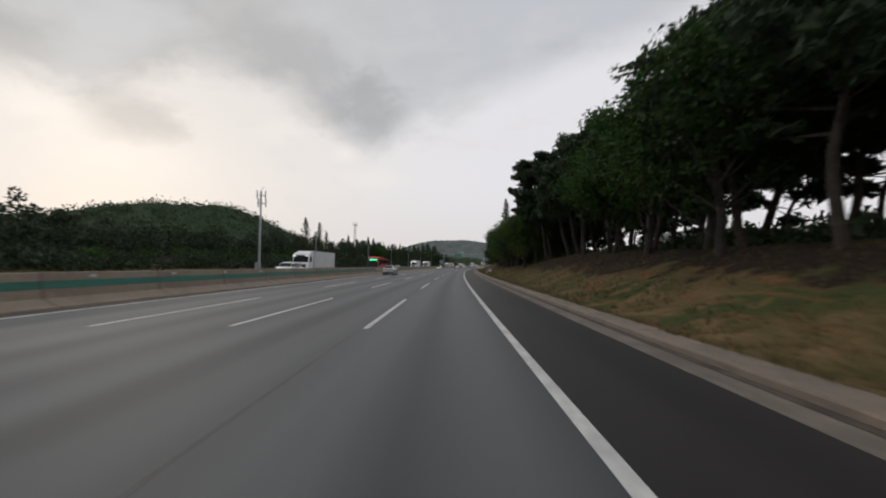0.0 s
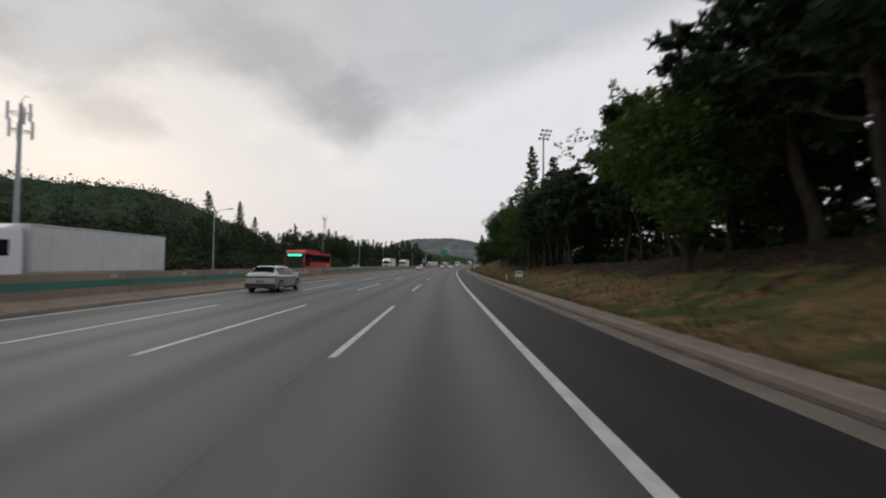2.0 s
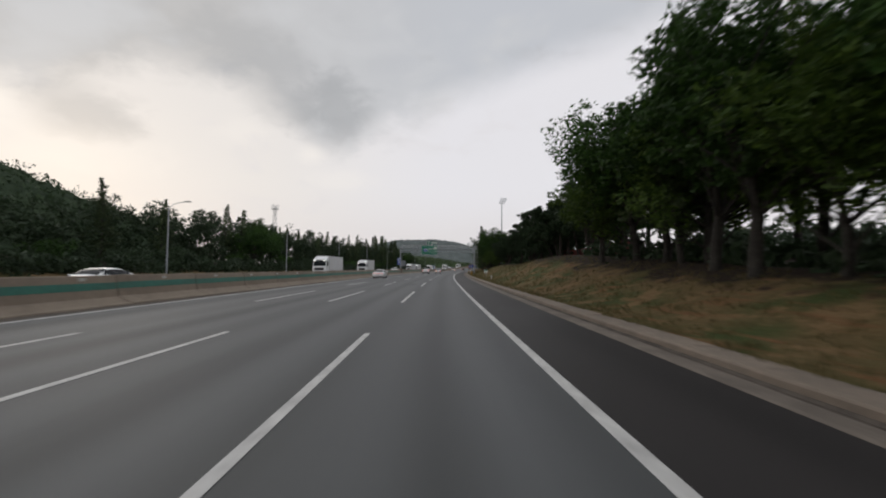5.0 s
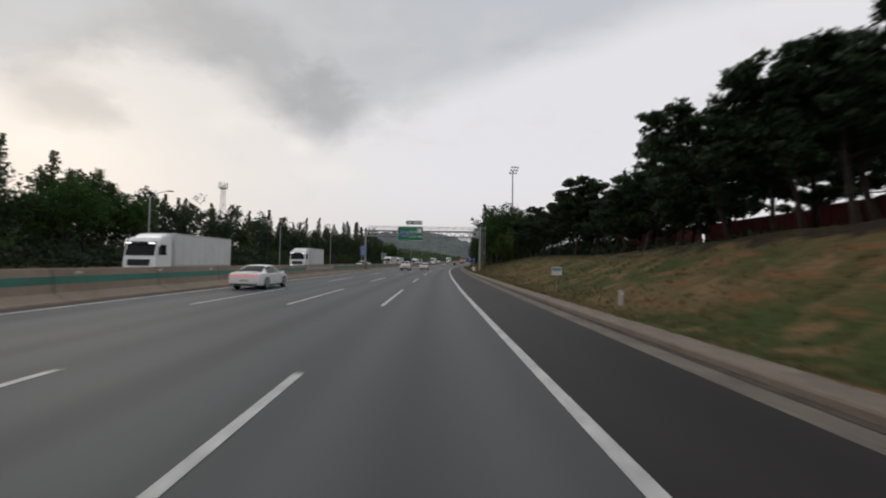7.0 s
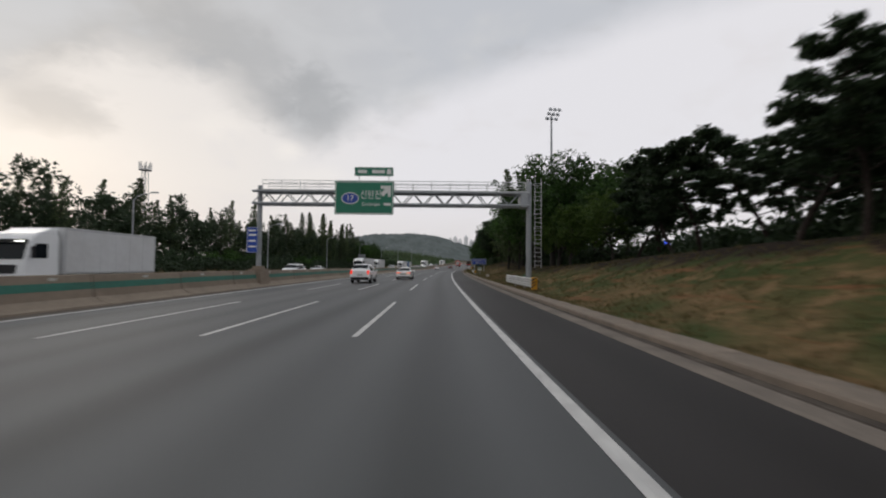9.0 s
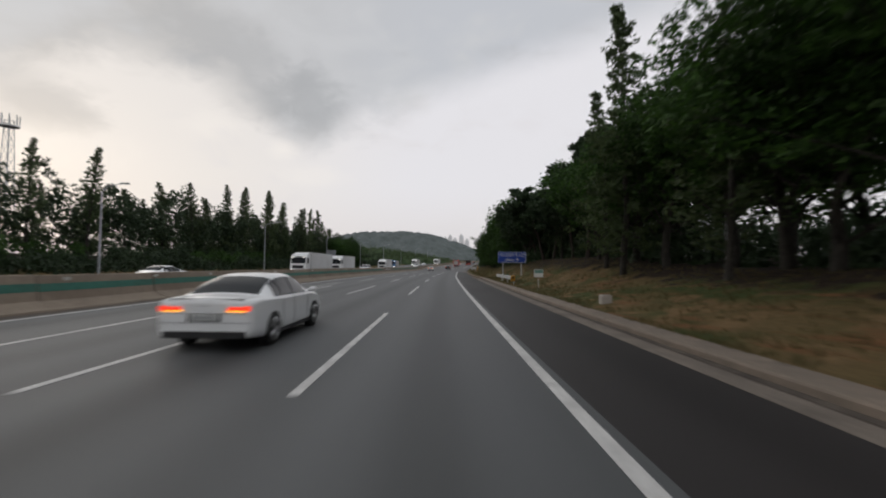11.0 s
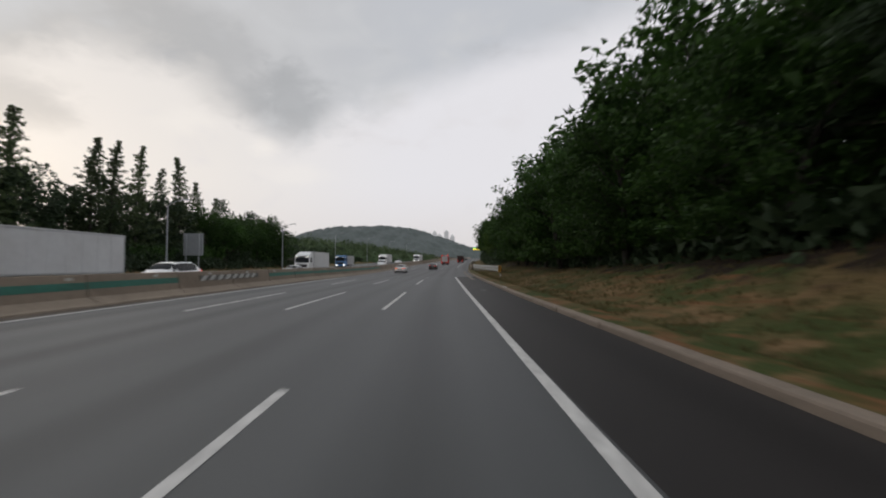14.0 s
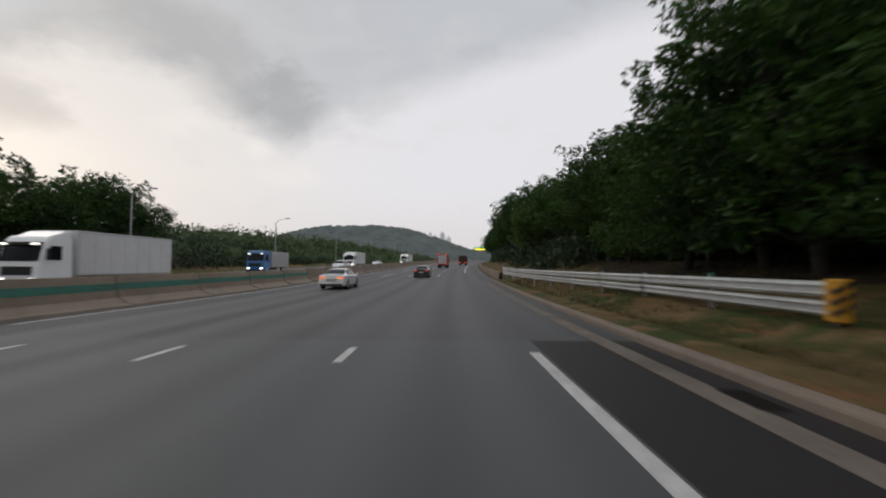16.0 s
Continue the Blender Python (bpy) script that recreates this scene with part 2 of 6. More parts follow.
def ground_material():
    """Tawny dry grass with green patches; fallen needles and leaves, darkened for tree shade, where the mesh's vertex
    value is high.
    """
    m = bpy.data.materials.new("dry_grass_ground")
    m.use_nodes = True
    nt = m.node_tree
    b = nt.nodes["Principled BSDF"]
    N, L = nt.nodes.new, nt.links.new
    tc = N("ShaderNodeTexCoord").outputs["Object"]

    def noise_at(scale, detail):
        n = N("ShaderNodeTexNoise")
        n.inputs["Scale"].default_value, n.inputs["Detail"].default_value = scale, detail
        L(tc, n.inputs[0])
        return n.outputs[0]

    def span(v, lo, hi, a=0.0, c=1.0):
        r = N("ShaderNodeMapRange")
        r.inputs[1].default_value, r.inputs[2].default_value, r.inputs[3].default_value, r.inputs[4].default_value = lo, hi, a, c
        L(v, r.inputs[0])
        return r.outputs[0]

    def mix(f, a, c):
        x = N("ShaderNodeMix")
        x.data_type = "RGBA"
        L(f, x.inputs[0])
        for sock, v in ((x.inputs[6], a), (x.inputs[7], c)):
            if isinstance(v, tuple):
                sock.default_value = (*v, 1)
            else:
                L(v, sock)
        return x.outputs[2]

    big, mid, fine = noise_at(0.16, 4), noise_at(0.9, 4), noise_at(6.5, 5)
    col = mix(span(big, 0.42, 0.54), (0.13, 0.092, 0.042), (0.052, 0.067, 0.021))
    col = mix(span(mid, 0.5, 0.64), col, (0.185, 0.12, 0.06))
    run = N("ShaderNodeMapping")
    run.inputs["Scale"].default_value = (1.6, 0.35, 1.6)
    L(tc, run.inputs[0])
    dry = N("ShaderNodeTexNoise")
    dry.inputs["Scale"].default_value, dry.inputs["Detail"].default_value = 1.0, 3
    L(run.outputs[0], dry.inputs[0])
    col = mix(span(dry.outputs[0], 0.55, 0.68), col, (0.165, 0.085, 0.04))
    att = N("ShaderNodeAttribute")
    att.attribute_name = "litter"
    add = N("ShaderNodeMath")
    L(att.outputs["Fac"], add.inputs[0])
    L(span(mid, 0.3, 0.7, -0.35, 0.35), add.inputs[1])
    # Brown of fallen needles, set darker so it also paints the trees' shade.
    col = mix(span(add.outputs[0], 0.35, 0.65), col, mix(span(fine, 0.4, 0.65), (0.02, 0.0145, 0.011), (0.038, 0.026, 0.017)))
    hv = N("ShaderNodeHueSaturation")
    L(col, hv.inputs["Color"])
    L(span(fine, 0.25, 0.75, 0.74, 1.26), hv.inputs["Value"])
    L(hv.outputs[0], b.inputs["Base Color"])
    b.inputs["Roughness"].default_value = 0.95
    b.inputs["Specular IOR Level"].default_value = 0.15
    bp = N("ShaderNodeBump")
    bp.inputs["Strength"].default_value, bp.inputs["Distance"].default_value = 0.8, 0.08
    L(fine, bp.inputs["Height"])
    L(bp.outputs[0], b.inputs["Normal"])
    return m


ASPHALT = asphalt_material("worn_grey_asphalt", (0.074, 0.0775, 0.0795), 1.0)
ASPHALT_DARK = asphalt_material("dark_shoulder_asphalt", (0.029, 0.0258, 0.0252), 0.4, 0.22)
ASPHALT_NEW = asphalt_material("patched_asphalt", (0.066, 0.067, 0.069), 1.6)
PAINT = material("worn_white_road_paint", (0.62, 0.61, 0.59), 0.7, vary=0.22, size=0.5, fine=9, coords="Object", second=(0.45, 0.44, 0.43))
CONCRETE = material("weathered_concrete", (0.27, 0.22, 0.17), 0.9, vary=0.12, size=2.6, fine=5, bump=0.004, second=(0.19, 0.15, 0.115), random_shift=0.04)
KERB = material("kerb_concrete", (0.235, 0.187, 0.148), 0.9, vary=0.2, size=0.6, fine=14, bump=0.006, second=(0.18, 0.147, 0.118), random_shift=0.07)
GUTTER = material("gutter_concrete", (0.21, 0.175, 0.145), 0.9, vary=0.2, size=1.2, fine=9, bump=0.004, second=(0.13, 0.108, 0.09), random_shift=0.06)
GREEN_PAINT = material("faded_green_paint", (0.028, 0.16, 0.12), 0.6, vary=0.2, size=2.0, fine=5, second=(0.03, 0.12, 0.09))
GRASS_GROUND = ground_material()
# Haze is painted into this base colour: paler than woods close by.
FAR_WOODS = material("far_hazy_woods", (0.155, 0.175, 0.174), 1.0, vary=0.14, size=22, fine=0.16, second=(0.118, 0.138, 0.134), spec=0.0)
MID_WOODS = material("woods_canopy", (0.06, 0.09, 0.042), 1.0, vary=0.25, size=9, fine=0.8, second=(0.04, 0.062, 0.032), spec=0.05)
HILL_WOODS = material("hill_canopy", (0.042, 0.06, 0.034), 1.0, vary=0.25, size=8, fine=0.9, second=(0.03, 0.046, 0.028), spec=0.05)
STEEL = material("galvanised_steel", (0.5, 0.51, 0.52), 0.42, 0.75, vary=0.1, size=0.6, fine=6)
GREY_PAINT = material("grey_painted_steel", (0.33, 0.35, 0.37), 0.5, 0.2, vary=0.1, size=1.5, fine=6)
TRIM_IRON = material("rusty_cast_iron", (0.025, 0.021, 0.019), 0.8, 0.3, vary=0.3, size=0.3, fine=15)
BARK = material("rough_bark", (0.045, 0.04, 0.034), 0.95, vary=0.4, size=0.4, fine=8, bump=0.03)
PINE_BARK = material("reddish_pine_bark", (0.05, 0.037, 0.031), 0.95, vary=0.4, size=0.5, fine=7, bump=0.03)
LEAF = leaf_material("broad_leaves", (0.055, 0.118, 0.022), (0.02, 0.046, 0.011), through=0.32)
LEAF_LIGHT = leaf_material("yellowish_leaves", (0.095, 0.155, 0.026), (0.04, 0.075, 0.014), through=0.32)
NEEDLE = leaf_material("pine_needles", (0.05, 0.08, 0.037), (0.021, 0.038, 0.02))
SPIRE = leaf_material("redwood_leaves", (0.078, 0.11, 0.045), (0.048, 0.072, 0.03), through=0.35)
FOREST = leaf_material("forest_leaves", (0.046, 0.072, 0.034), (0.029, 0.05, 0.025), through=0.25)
# Forest green lightened to carry the haze over the low woods.
MID_FOREST = leaf_material("mixed_wood_leaves", (0.08, 0.115, 0.05), (0.048, 0.075, 0.034), through=0.3)
GRASS = leaf_material("grass_blades", (0.17, 0.128, 0.06), (0.085, 0.088, 0.036), through=0.5)


# ---- mesh helpers ----
class Geo:
    """Collects corners and faces of one part."""

    def __init__(self):
        self.v, self.f = [], []

    def add(self, vs, fs):
        o = len(self.v)
        self.v += [tuple(p) for p in vs]
        self.f += [tuple(i + o for i in q) for q in fs]
        return self

    def box(self, x0, x1, y0, y1, z0, z1):
        return self.add([(x0, y0, z0), (x1, y0, z0), (x1, y1, z0), (x0, y1, z0), (x0, y0, z1), (x1, y0, z1), (x1, y1, z1), (x0, y1, z1)],
                        [(0, 3, 2, 1), (4, 5, 6, 7), (0, 1, 5, 4), (1, 2, 6, 5), (2, 3, 7, 6), (3, 0, 4, 7)])

    def tube(self, pts, radii, sides=8, cap=True):
        """A round bar through the points, with a radius at each."""
        pts = [Vector(p) for p in pts]
        o = len(self.v)
        for i, p in enumerate(pts):
            d = (pts[min(i + 1, len(pts) - 1)] - pts[max(i - 1, 0)]).normalized()
            a = d.orthogonal().normalized() if abs(d.z) < 0.99 else Vector((1, 0, 0))
            b = d.cross(a)
            for k in range(sides):
                w = 2 * math.pi * k / sides
                self.v.append(tuple(p + (a * math.cos(w) + b * math.sin(w)) * radii[i]))
        for i in range(len(pts) - 1):
            for k in range(sides):
                k2 = (k + 1) % sides
                self.f.append((o + i * sides + k, o + i * sides + k2, o + (i + 1) * sides + k2, o + (i + 1) * sides + k))
        if cap:
            self.f.append(tuple(o + k for k in reversed(range(sides))))
            self.f.append(tuple(o + (len(pts) - 1) * sides + k for k in range(sides)))
        return self

    def sweep(self, profile, y0, y1):
        """A closed outline in x and z, pushed from y0 to y1."""
        k = len(profile)
        self.add([(x, y0, z) for x, z in profile] + [(x, y1, z) for x, z in profile],
                 [(i, (i + 1) % k, (i + 1) % k + k, i + k) for i in range(k)] + [tuple(reversed(range(k))), tuple(range(k, 2 * k))])
        return self

    def side_sweep(self, outline, x0, x1):
        """A closed outline in y and z, pushed from x0 to x1."""
        k = len(outline)
        return self.add([(x0, y, z) for y, z in outline] + [(x1, y, z) for y, z in outline],
                        [(i, (i + 1) % k, (i + 1) % k + k, i + k) for i in range(k)] + [tuple(reversed(range(k))), tuple(range(k, 2 * k))])

    def mesh(self, name, mat, smooth=False, bevel=0.0, segments=2):
        me = bpy.data.meshes.new(name)
        me.from_pydata(self.v, [], self.f)
        bm = bmesh.new()
        bm.from_mesh(me)
        if len(bm.faces) < 4000:
            bmesh.ops.recalc_face_normals(bm, faces=bm.faces)
        if bevel:
            edges = [e for e in bm.edges if len(e.link_faces) == 2 and e.calc_face_angle(0) > 0.5]
            bmesh.ops.bevel(bm, geom=edges, offset=bevel, segments=segments, affect="EDGES", clamp_overlap=True)
        bm.to_mesh(me)
        bm.free()
        if mat:
            me.materials.append(mat)
        if smooth:
            me.shade_smooth()
            me.set_sharp_from_angle(angle=radians(40))
        return me


def part(name, geo, mat, parent, label="", smooth=False, bevel=0.0):
    """Links a mesh as one object under a thing or under a part."""
    me = geo if isinstance(geo, bpy.types.Mesh) else geo.mesh(name, mat, smooth, bevel)
    ob = new(name, me)
    ob.parent = parent
    if label:
        tagged(ob, label)
    return ob


def thing(name, label, category, group="", kind="", m=None):
    ob = new(name)
    ob.empty_display_size = 0.2
    tagged(ob, label, category, group, kind)
    if m is not None:
        ob.matrix_world = m
    return ob


def solid(name, geo, mat, label, category, group="", kind="", m=None, smooth=False, bevel=0.0):
    me = geo if isinstance(geo, bpy.types.Mesh) else geo.mesh(name, mat, smooth, bevel)
    ob = new(name, me)
    tagged(ob, label, category, group, kind)
    if m is not None:
        ob.matrix_world = m
    return ob


def strip(name, stations, lateral, heights, mat):
    """A sheet along the road: rows at the stations, columns at the offsets; u across and v along, in metres."""
    vs, fs, uvs = [], [], []
    k = len(lateral)
    for s in stations:
        for n, h in zip(lateral, heights):
            vs.append(spot(s, n, h))
            uvs.append((n, s))
    for i in range(len(stations) - 1):
        for j in range(k - 1):
            fs.append((i * k + j, i * k + j + 1, (i + 1) * k + j + 1, (i + 1) * k + j))
    me = bpy.data.meshes.new(name)
    me.from_pydata(vs, [], fs)
    layer = me.uv_layers.new(name="road")
    for loop in me.loops:
        layer.data[loop.index].uv = uvs[loop.vertex_index]
    me.materials.append(mat)
    return me


# ---- ground and carriageways ----
def bank(s, n):
    """Height of the ground beside the road, above the carriageway."""
    if n > 3.7:
        crest = 2.55 + 0.35 * math.sin(s / 23.0) + 0.3 * math.sin(s / 9.0 + 1)
        crest *= 1.0 - 0.3 * math.exp(-((s - 375) / 40) ** 4)
        crest *= 1.0 - 0.45 * math.exp(-((s - 125) / 22) ** 2) - 0.4 * math.exp(-((s - 282) / 16) ** 2)
        f = min(max((n - 3.9) / 8.5, 0), 1)
        f = f * f * (3 - 2 * f)
        berm = 0.28 * math.exp(-(n - 5.7) ** 2) * min(max((s - 381) / 5, 0), 1)
        return 0.16 + berm + crest * f + 0.09 * noise.noise((s * 0.4, n * 0.4, 0)) * min(1, (n - 3.7) / 1.5) + 0.02 * max(0, n - 14)
    if n < -37.6:
        f = min((-37.6 - n) / 14, 1)
        return 0.05 + 2.6 * f + 0.12 * noise.noise((s * 0.2, n * 0.2, 0))
    return -0.12


def build_ground():
    rows = list(np.arange(-110, -10, 10.0)) + list(np.arange(-10, 460, 1.25)) + list(np.arange(460, 1390, 15.0))
    cols = [-2500, -900, -300, -150, -90, -70, -60, -54, -50, -47, -44, -42, -40, -38.5, -37.6, -37.4, -30, -18, -8, 0, 3.4, 3.72] + list(np.arange(4.0, 13.1, 0.45)) + [14, 16, 19, 23, 28, 36, 50, 80, 150, 400, 1200, 2500]
    vs, fs = [], []
    k = len(cols)
    for s in rows:
        for n in cols:
            m = n
            if abs(n) > 150:
                q = spot(s, math.copysign(150, n), bank(s, n))
                w = abs(n) - 150
                vs.append((q.x + math.copysign(w, n), q.y, q.z * 0.5))
            else:
                vs.append(spot(s, m, bank(s, n)))
    for i in range(len(rows) - 1):
        for j in range(k - 1):
            fs.append((i * k + j, i * k + j + 1, (i + 1) * k + j + 1, (i + 1) * k + j))
    me = bpy.data.meshes.new("ground")
    me.from_pydata([tuple(v) for v in vs], [], fs)
    me.materials.append(GRASS_GROUND)
    me.shade_smooth()
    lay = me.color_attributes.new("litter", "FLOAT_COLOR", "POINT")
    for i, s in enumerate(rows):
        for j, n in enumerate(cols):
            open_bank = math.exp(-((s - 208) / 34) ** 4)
            # The mask's edge comes nearer the road where the bank lies in shade.
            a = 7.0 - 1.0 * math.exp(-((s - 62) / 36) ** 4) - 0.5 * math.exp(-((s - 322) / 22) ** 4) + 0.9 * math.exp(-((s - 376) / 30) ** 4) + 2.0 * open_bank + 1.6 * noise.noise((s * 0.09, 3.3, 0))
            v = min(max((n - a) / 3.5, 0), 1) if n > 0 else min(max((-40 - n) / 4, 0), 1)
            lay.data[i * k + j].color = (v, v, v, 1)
    g = new("ground", me)
    tagged(g, "dry tawny grass ground with greener patches beside the road", "ground", kind="structure")


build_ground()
ROWS = list(np.arange(-100, 480, 4.0)) + list(np.arange(480, 1380, 12.0))
R1 = [s for s in ROWS if s <= 388]
R2 = [388] + [s for s in ROWS if s > 388]
road = tagged(new("road", strip("road", R1, [-15.8, -14.4, -10.8, -7.2, -3.6, 0.12], [0] * 6, ASPHALT)), "grey worn asphalt carriageway with four lanes and tyre streaks", "road", kind="structure")
road_ahead = tagged(new("road_ahead", strip("road_ahead", R2, [-15.8, -14.4, -10.8, -7.2, -3.6, 0.12, 2.9], [0] * 7, ASPHALT_NEW)), "darker resurfaced asphalt carriageway beyond a transverse joint", "road", kind="structure")
shoulder = tagged(new("road_shoulder", strip("road_shoulder", R1, [0.12, 1.2, 2.72], [0, 0, 0], ASPHALT_DARK)), "dark brownish asphalt hard shoulder beside the edge line", "road", kind="structure")
SILT_STRIP = material("dirty_silted_asphalt", (0.115, 0.09, 0.07), 0.95, vary=0.25, size=1.4, fine=10, second=(0.07, 0.06, 0.052), bump=0.003)
median_silt = tagged(new("median_silt", strip("median_silt", ROWS, [-14.9, -14.5, -14.12], [0.004, 0.006, 0.003], SILT_STRIP)), "brown silt along the foot of the median barrier", "silt", kind="structure")
road_opposite = tagged(new("road_opposite", strip("road_opposite", ROWS, [-37.5, -33, -29, -25, -21, -16.0], [0] * 6, ASPHALT)), "grey asphalt carriageway of the opposite direction", "road", kind="structure")


def line_piece(name, s0, s1, n, width, parent, z=0.006):
    st = list(np.linspace(s0, s1, max(2, int((s1 - s0) / 6) + 1)))
    me = strip(name, st, [n - width / 2, n + width / 2], [z, z], PAINT)
    return part(name, me, None, parent)


LINE = {1: -3.6, 2: -7.16, 3: -10.52}
DASH0, CYCLE, DASH = 56.38, 20.0, 9.85
for lane in (1, 2, 3):
    for k in range(-6, 40):
        far = DASH0 + CYCLE * k
        if far - DASH < 383 < far + 2:
            continue
        if far > 383:
            far += 6
        if 388 < far < 432:
            continue
        line_piece("lane_dash", far - DASH - (0.5 if lane == 3 else 0), far - (0.5 if lane == 3 else 0), LINE[lane], 0.15, road if far < 388 else road_ahead)
    line_piece("lane_dash", 385.6, 387.0, LINE[lane] - 0.1, 0.16, road_ahead)
EDGE_FIT = ([-90, 20, 40, 62, 95, 106, 120, 174, 185, 196, 203, 253, 262, 287, 300, 322, 328, 346, 353, 370, 377, 386], [0.05, 0.04, 0.03, 0.0, 0.0, 0.05, 0.07, 0.045, 0.0, -0.05, -0.03, -0.10, -0.12, -0.08, -0.06, -0.03, -0.06, 0.05, 0.07, 0.08, 0.0, -0.06])
for a, b, w in ((-90, 354.5, 0.19), (354.5, 386.6, 0.21)):
    # the line is shifted sideways to fit the camera's view
    st = [a] + [s for s in np.arange(-88, 386, 4.0) if a < s < b] + [b]
    me = strip("edge_line", st, [-w / 2, w / 2], [0.006, 0.006], PAINT)
    off = [float(np.interp(s, EDGE_FIT[0], EDGE_FIT[1])) for s in st]
    for i, v in enumerate(me.vertices):
        v.co.x += off[i // 2]
    part("edge_line", me, None, road)
TAR = material("black_joint_sealant", (0.03, 0.029, 0.03), 0.6, vary=0.3, size=1.5, fine=4, second=(0.06, 0.058, 0.058))
for a, b, n in ((-20, 31, -3.72), (31, 63, -3.7), (64, 104, -3.75)):
    st = list(np.linspace(a, b, 18))
    seal = part("joint_seal", strip("joint_seal", st, [n - 0.035, n + 0.03], [0.002, 0.002], TAR), None, road)
line_piece("edge_line", 446, 700, 0, 0.18, road_ahead)
line_piece("edge_line", -90, 386, -13.88, 0.2, road)
line_piece("edge_line", 390, 800, -13.88, 0.16, road_ahead)
for n in (-17.6, -32.4):
    line_piece("edge_line", -90, 800, n, 0.16, road_opposite)


# ---- kerb, gutter and median barrier ----
GUTTER_ROWS = [s for s in R1 if s <= 332]
gutter = tagged(new("gutter", strip("gutter", GUTTER_ROWS, [2.5, 2.62, 3.02, 3.17], [0.004, 0.012, -0.015, 0.0], GUTTER)), "stained concrete gutter along the asphalt shoulder", "gutter", kind="structure")
gutter_ahead = tagged(new("gutter_ahead", strip("gutter_ahead", [377.6] + list(np.arange(380, 424, 4.0)), [1.55, 1.7, 2.35, 2.69], [0.004, 0.012, -0.015, 0.0], GUTTER)), "stained concrete gutter with a drain", "gutter", kind="structure")
# A narrow dark line between gutter and kerb stones.
FOOT_DARK = material("black_gutter_grime", (0.045, 0.036, 0.03), 0.95, vary=0.35, size=0.8, fine=10, second=(0.10, 0.082, 0.066), bump=0.004)
gutter_grime = tagged(new("gutter_grime", strip("gutter_grime", [s for s in GUTTER_ROWS if s < 322], [3.04, 3.1, 3.162], [-0.002, 0.01, 0.03], FOOT_DARK)), "dark line along the foot of the kerb", "grime", kind="structure")
verge_strip = tagged(new("verge_strip", strip("verge_strip", list(np.arange(322, 425, 2.0)), [2.93, 3.3, 3.8, 4.2], [0.1, 0.15, 0.17, 0.1], GRASS_GROUND)), "dry grass strip behind the kerb", "ground", kind="structure")
kerb = tagged(new("kerb"), "pale weathered concrete kerb with stones end to end", "kerb", kind="structure")
KERB_STONE = Geo().sweep([(3.16, -0.1), (3.17, 0.13), (3.2, 0.165), (3.26, 0.175), (3.83, 0.185), (3.86, 0.17), (3.86, -0.1)], 0.006, 1.994).mesh("kerb_stone", KERB)
KERB_NARROW = Geo().sweep([(2.66, -0.1), (2.67, 0.12), (2.69, 0.155), (2.73, 0.165), (2.93, 0.17), (2.96, 0.155), (2.96, -0.1)], 0.006, 1.994).mesh("kerb_stone", KERB)
rng = random.Random(5)
for i in range(-10, 214):
    s = 2.0 * i
    q = spot(s + 1, 0)
    m = along(s + 1, 0, rng.uniform(-0.006, 0.004), rng.uniform(-0.12, 0.12)) @ pose(rng.uniform(-0.006, 0.006) + (0.5 * (1 - min(max((s - 322) / 9, 0), 1)) - 0.17 * min(max((s - 340) / 12, 0), 1) if s >= 322 else 0.0), -1, 0)
    ob = part("kerb_stone", KERB_NARROW if s >= 322 else KERB_STONE, None, kerb)
    ob.matrix_world = m

barrier = tagged(new("median_barrier"), "stained concrete median barrier in segments with a green painted band", "barrier", kind="structure")
FACE = [(-16.150, 0), (-16.110, 0.09), (-15.950, 0.28), (-15.850, 1.19), (-15.830, 1.22), (-15.670, 1.22), (-15.650, 1.19), (-15.500, 0.32), (-15.080, 0.1), (-14.800, 0.06), (-14.780, 0)]
SEGMENT = Geo().sweep(FACE, 0.01, 5.99).mesh("barrier_segment", CONCRETE)
BAND = Geo().add([(-15.548, 0, 0.64), (-15.548, 6, 0.64), (-15.596, 6, 0.92), (-15.596, 0, 0.92), (-15.610, 0, 0.64), (-15.610, 6, 0.64), (-15.650, 6, 0.92), (-15.650, 0, 0.92)],
                 [(0, 1, 2, 3), (4, 7, 6, 5), (3, 2, 6, 7), (0, 4, 5, 1)]).mesh("painted_band", GREEN_PAINT)
STRIPES_AT = [(92, 104), (216, 228), (356, 364)]
for i in range(-14, 120):
    s = 6.0 * i
    m = along(s + 3, 0, rng.uniform(-0.015, 0.01)) @ pose(0, -3, 0)
    seg = part("barrier_segment", SEGMENT, None, barrier)
    seg.matrix_world = m
    if s < 420 and not any(a - 3 < s + 3 < b + 3 for a, b in STRIPES_AT):
        ob = part("painted_band", BAND, None, barrier)
        ob.matrix_world = m
REFLECTOR = material("pale_reflector", (0.5, 0.5, 0.46), 0.3, vary=0.08, size=0.2)
REFLECTOR_BLOCK = Geo().box(-15.69, -15.61, -0.16, 0.16, 1.0, 1.12).mesh("reflector", REFLECTOR, bevel=0.01)
for i in range(78):
    ob = part("reflector", REFLECTOR_BLOCK, None, barrier)
    ob.matrix_world = along(5.0 * i + 2.2, 0)
STRIPE_WHITE = material("reflective_white_stripe", (0.42, 0.42, 0.4), 0.4, vary=0.1, size=0.6, fine=8)
STRIPE_BLACK = material("black_stripe", (0.085, 0.078, 0.068), 0.5, vary=0.2, size=0.6, fine=8)
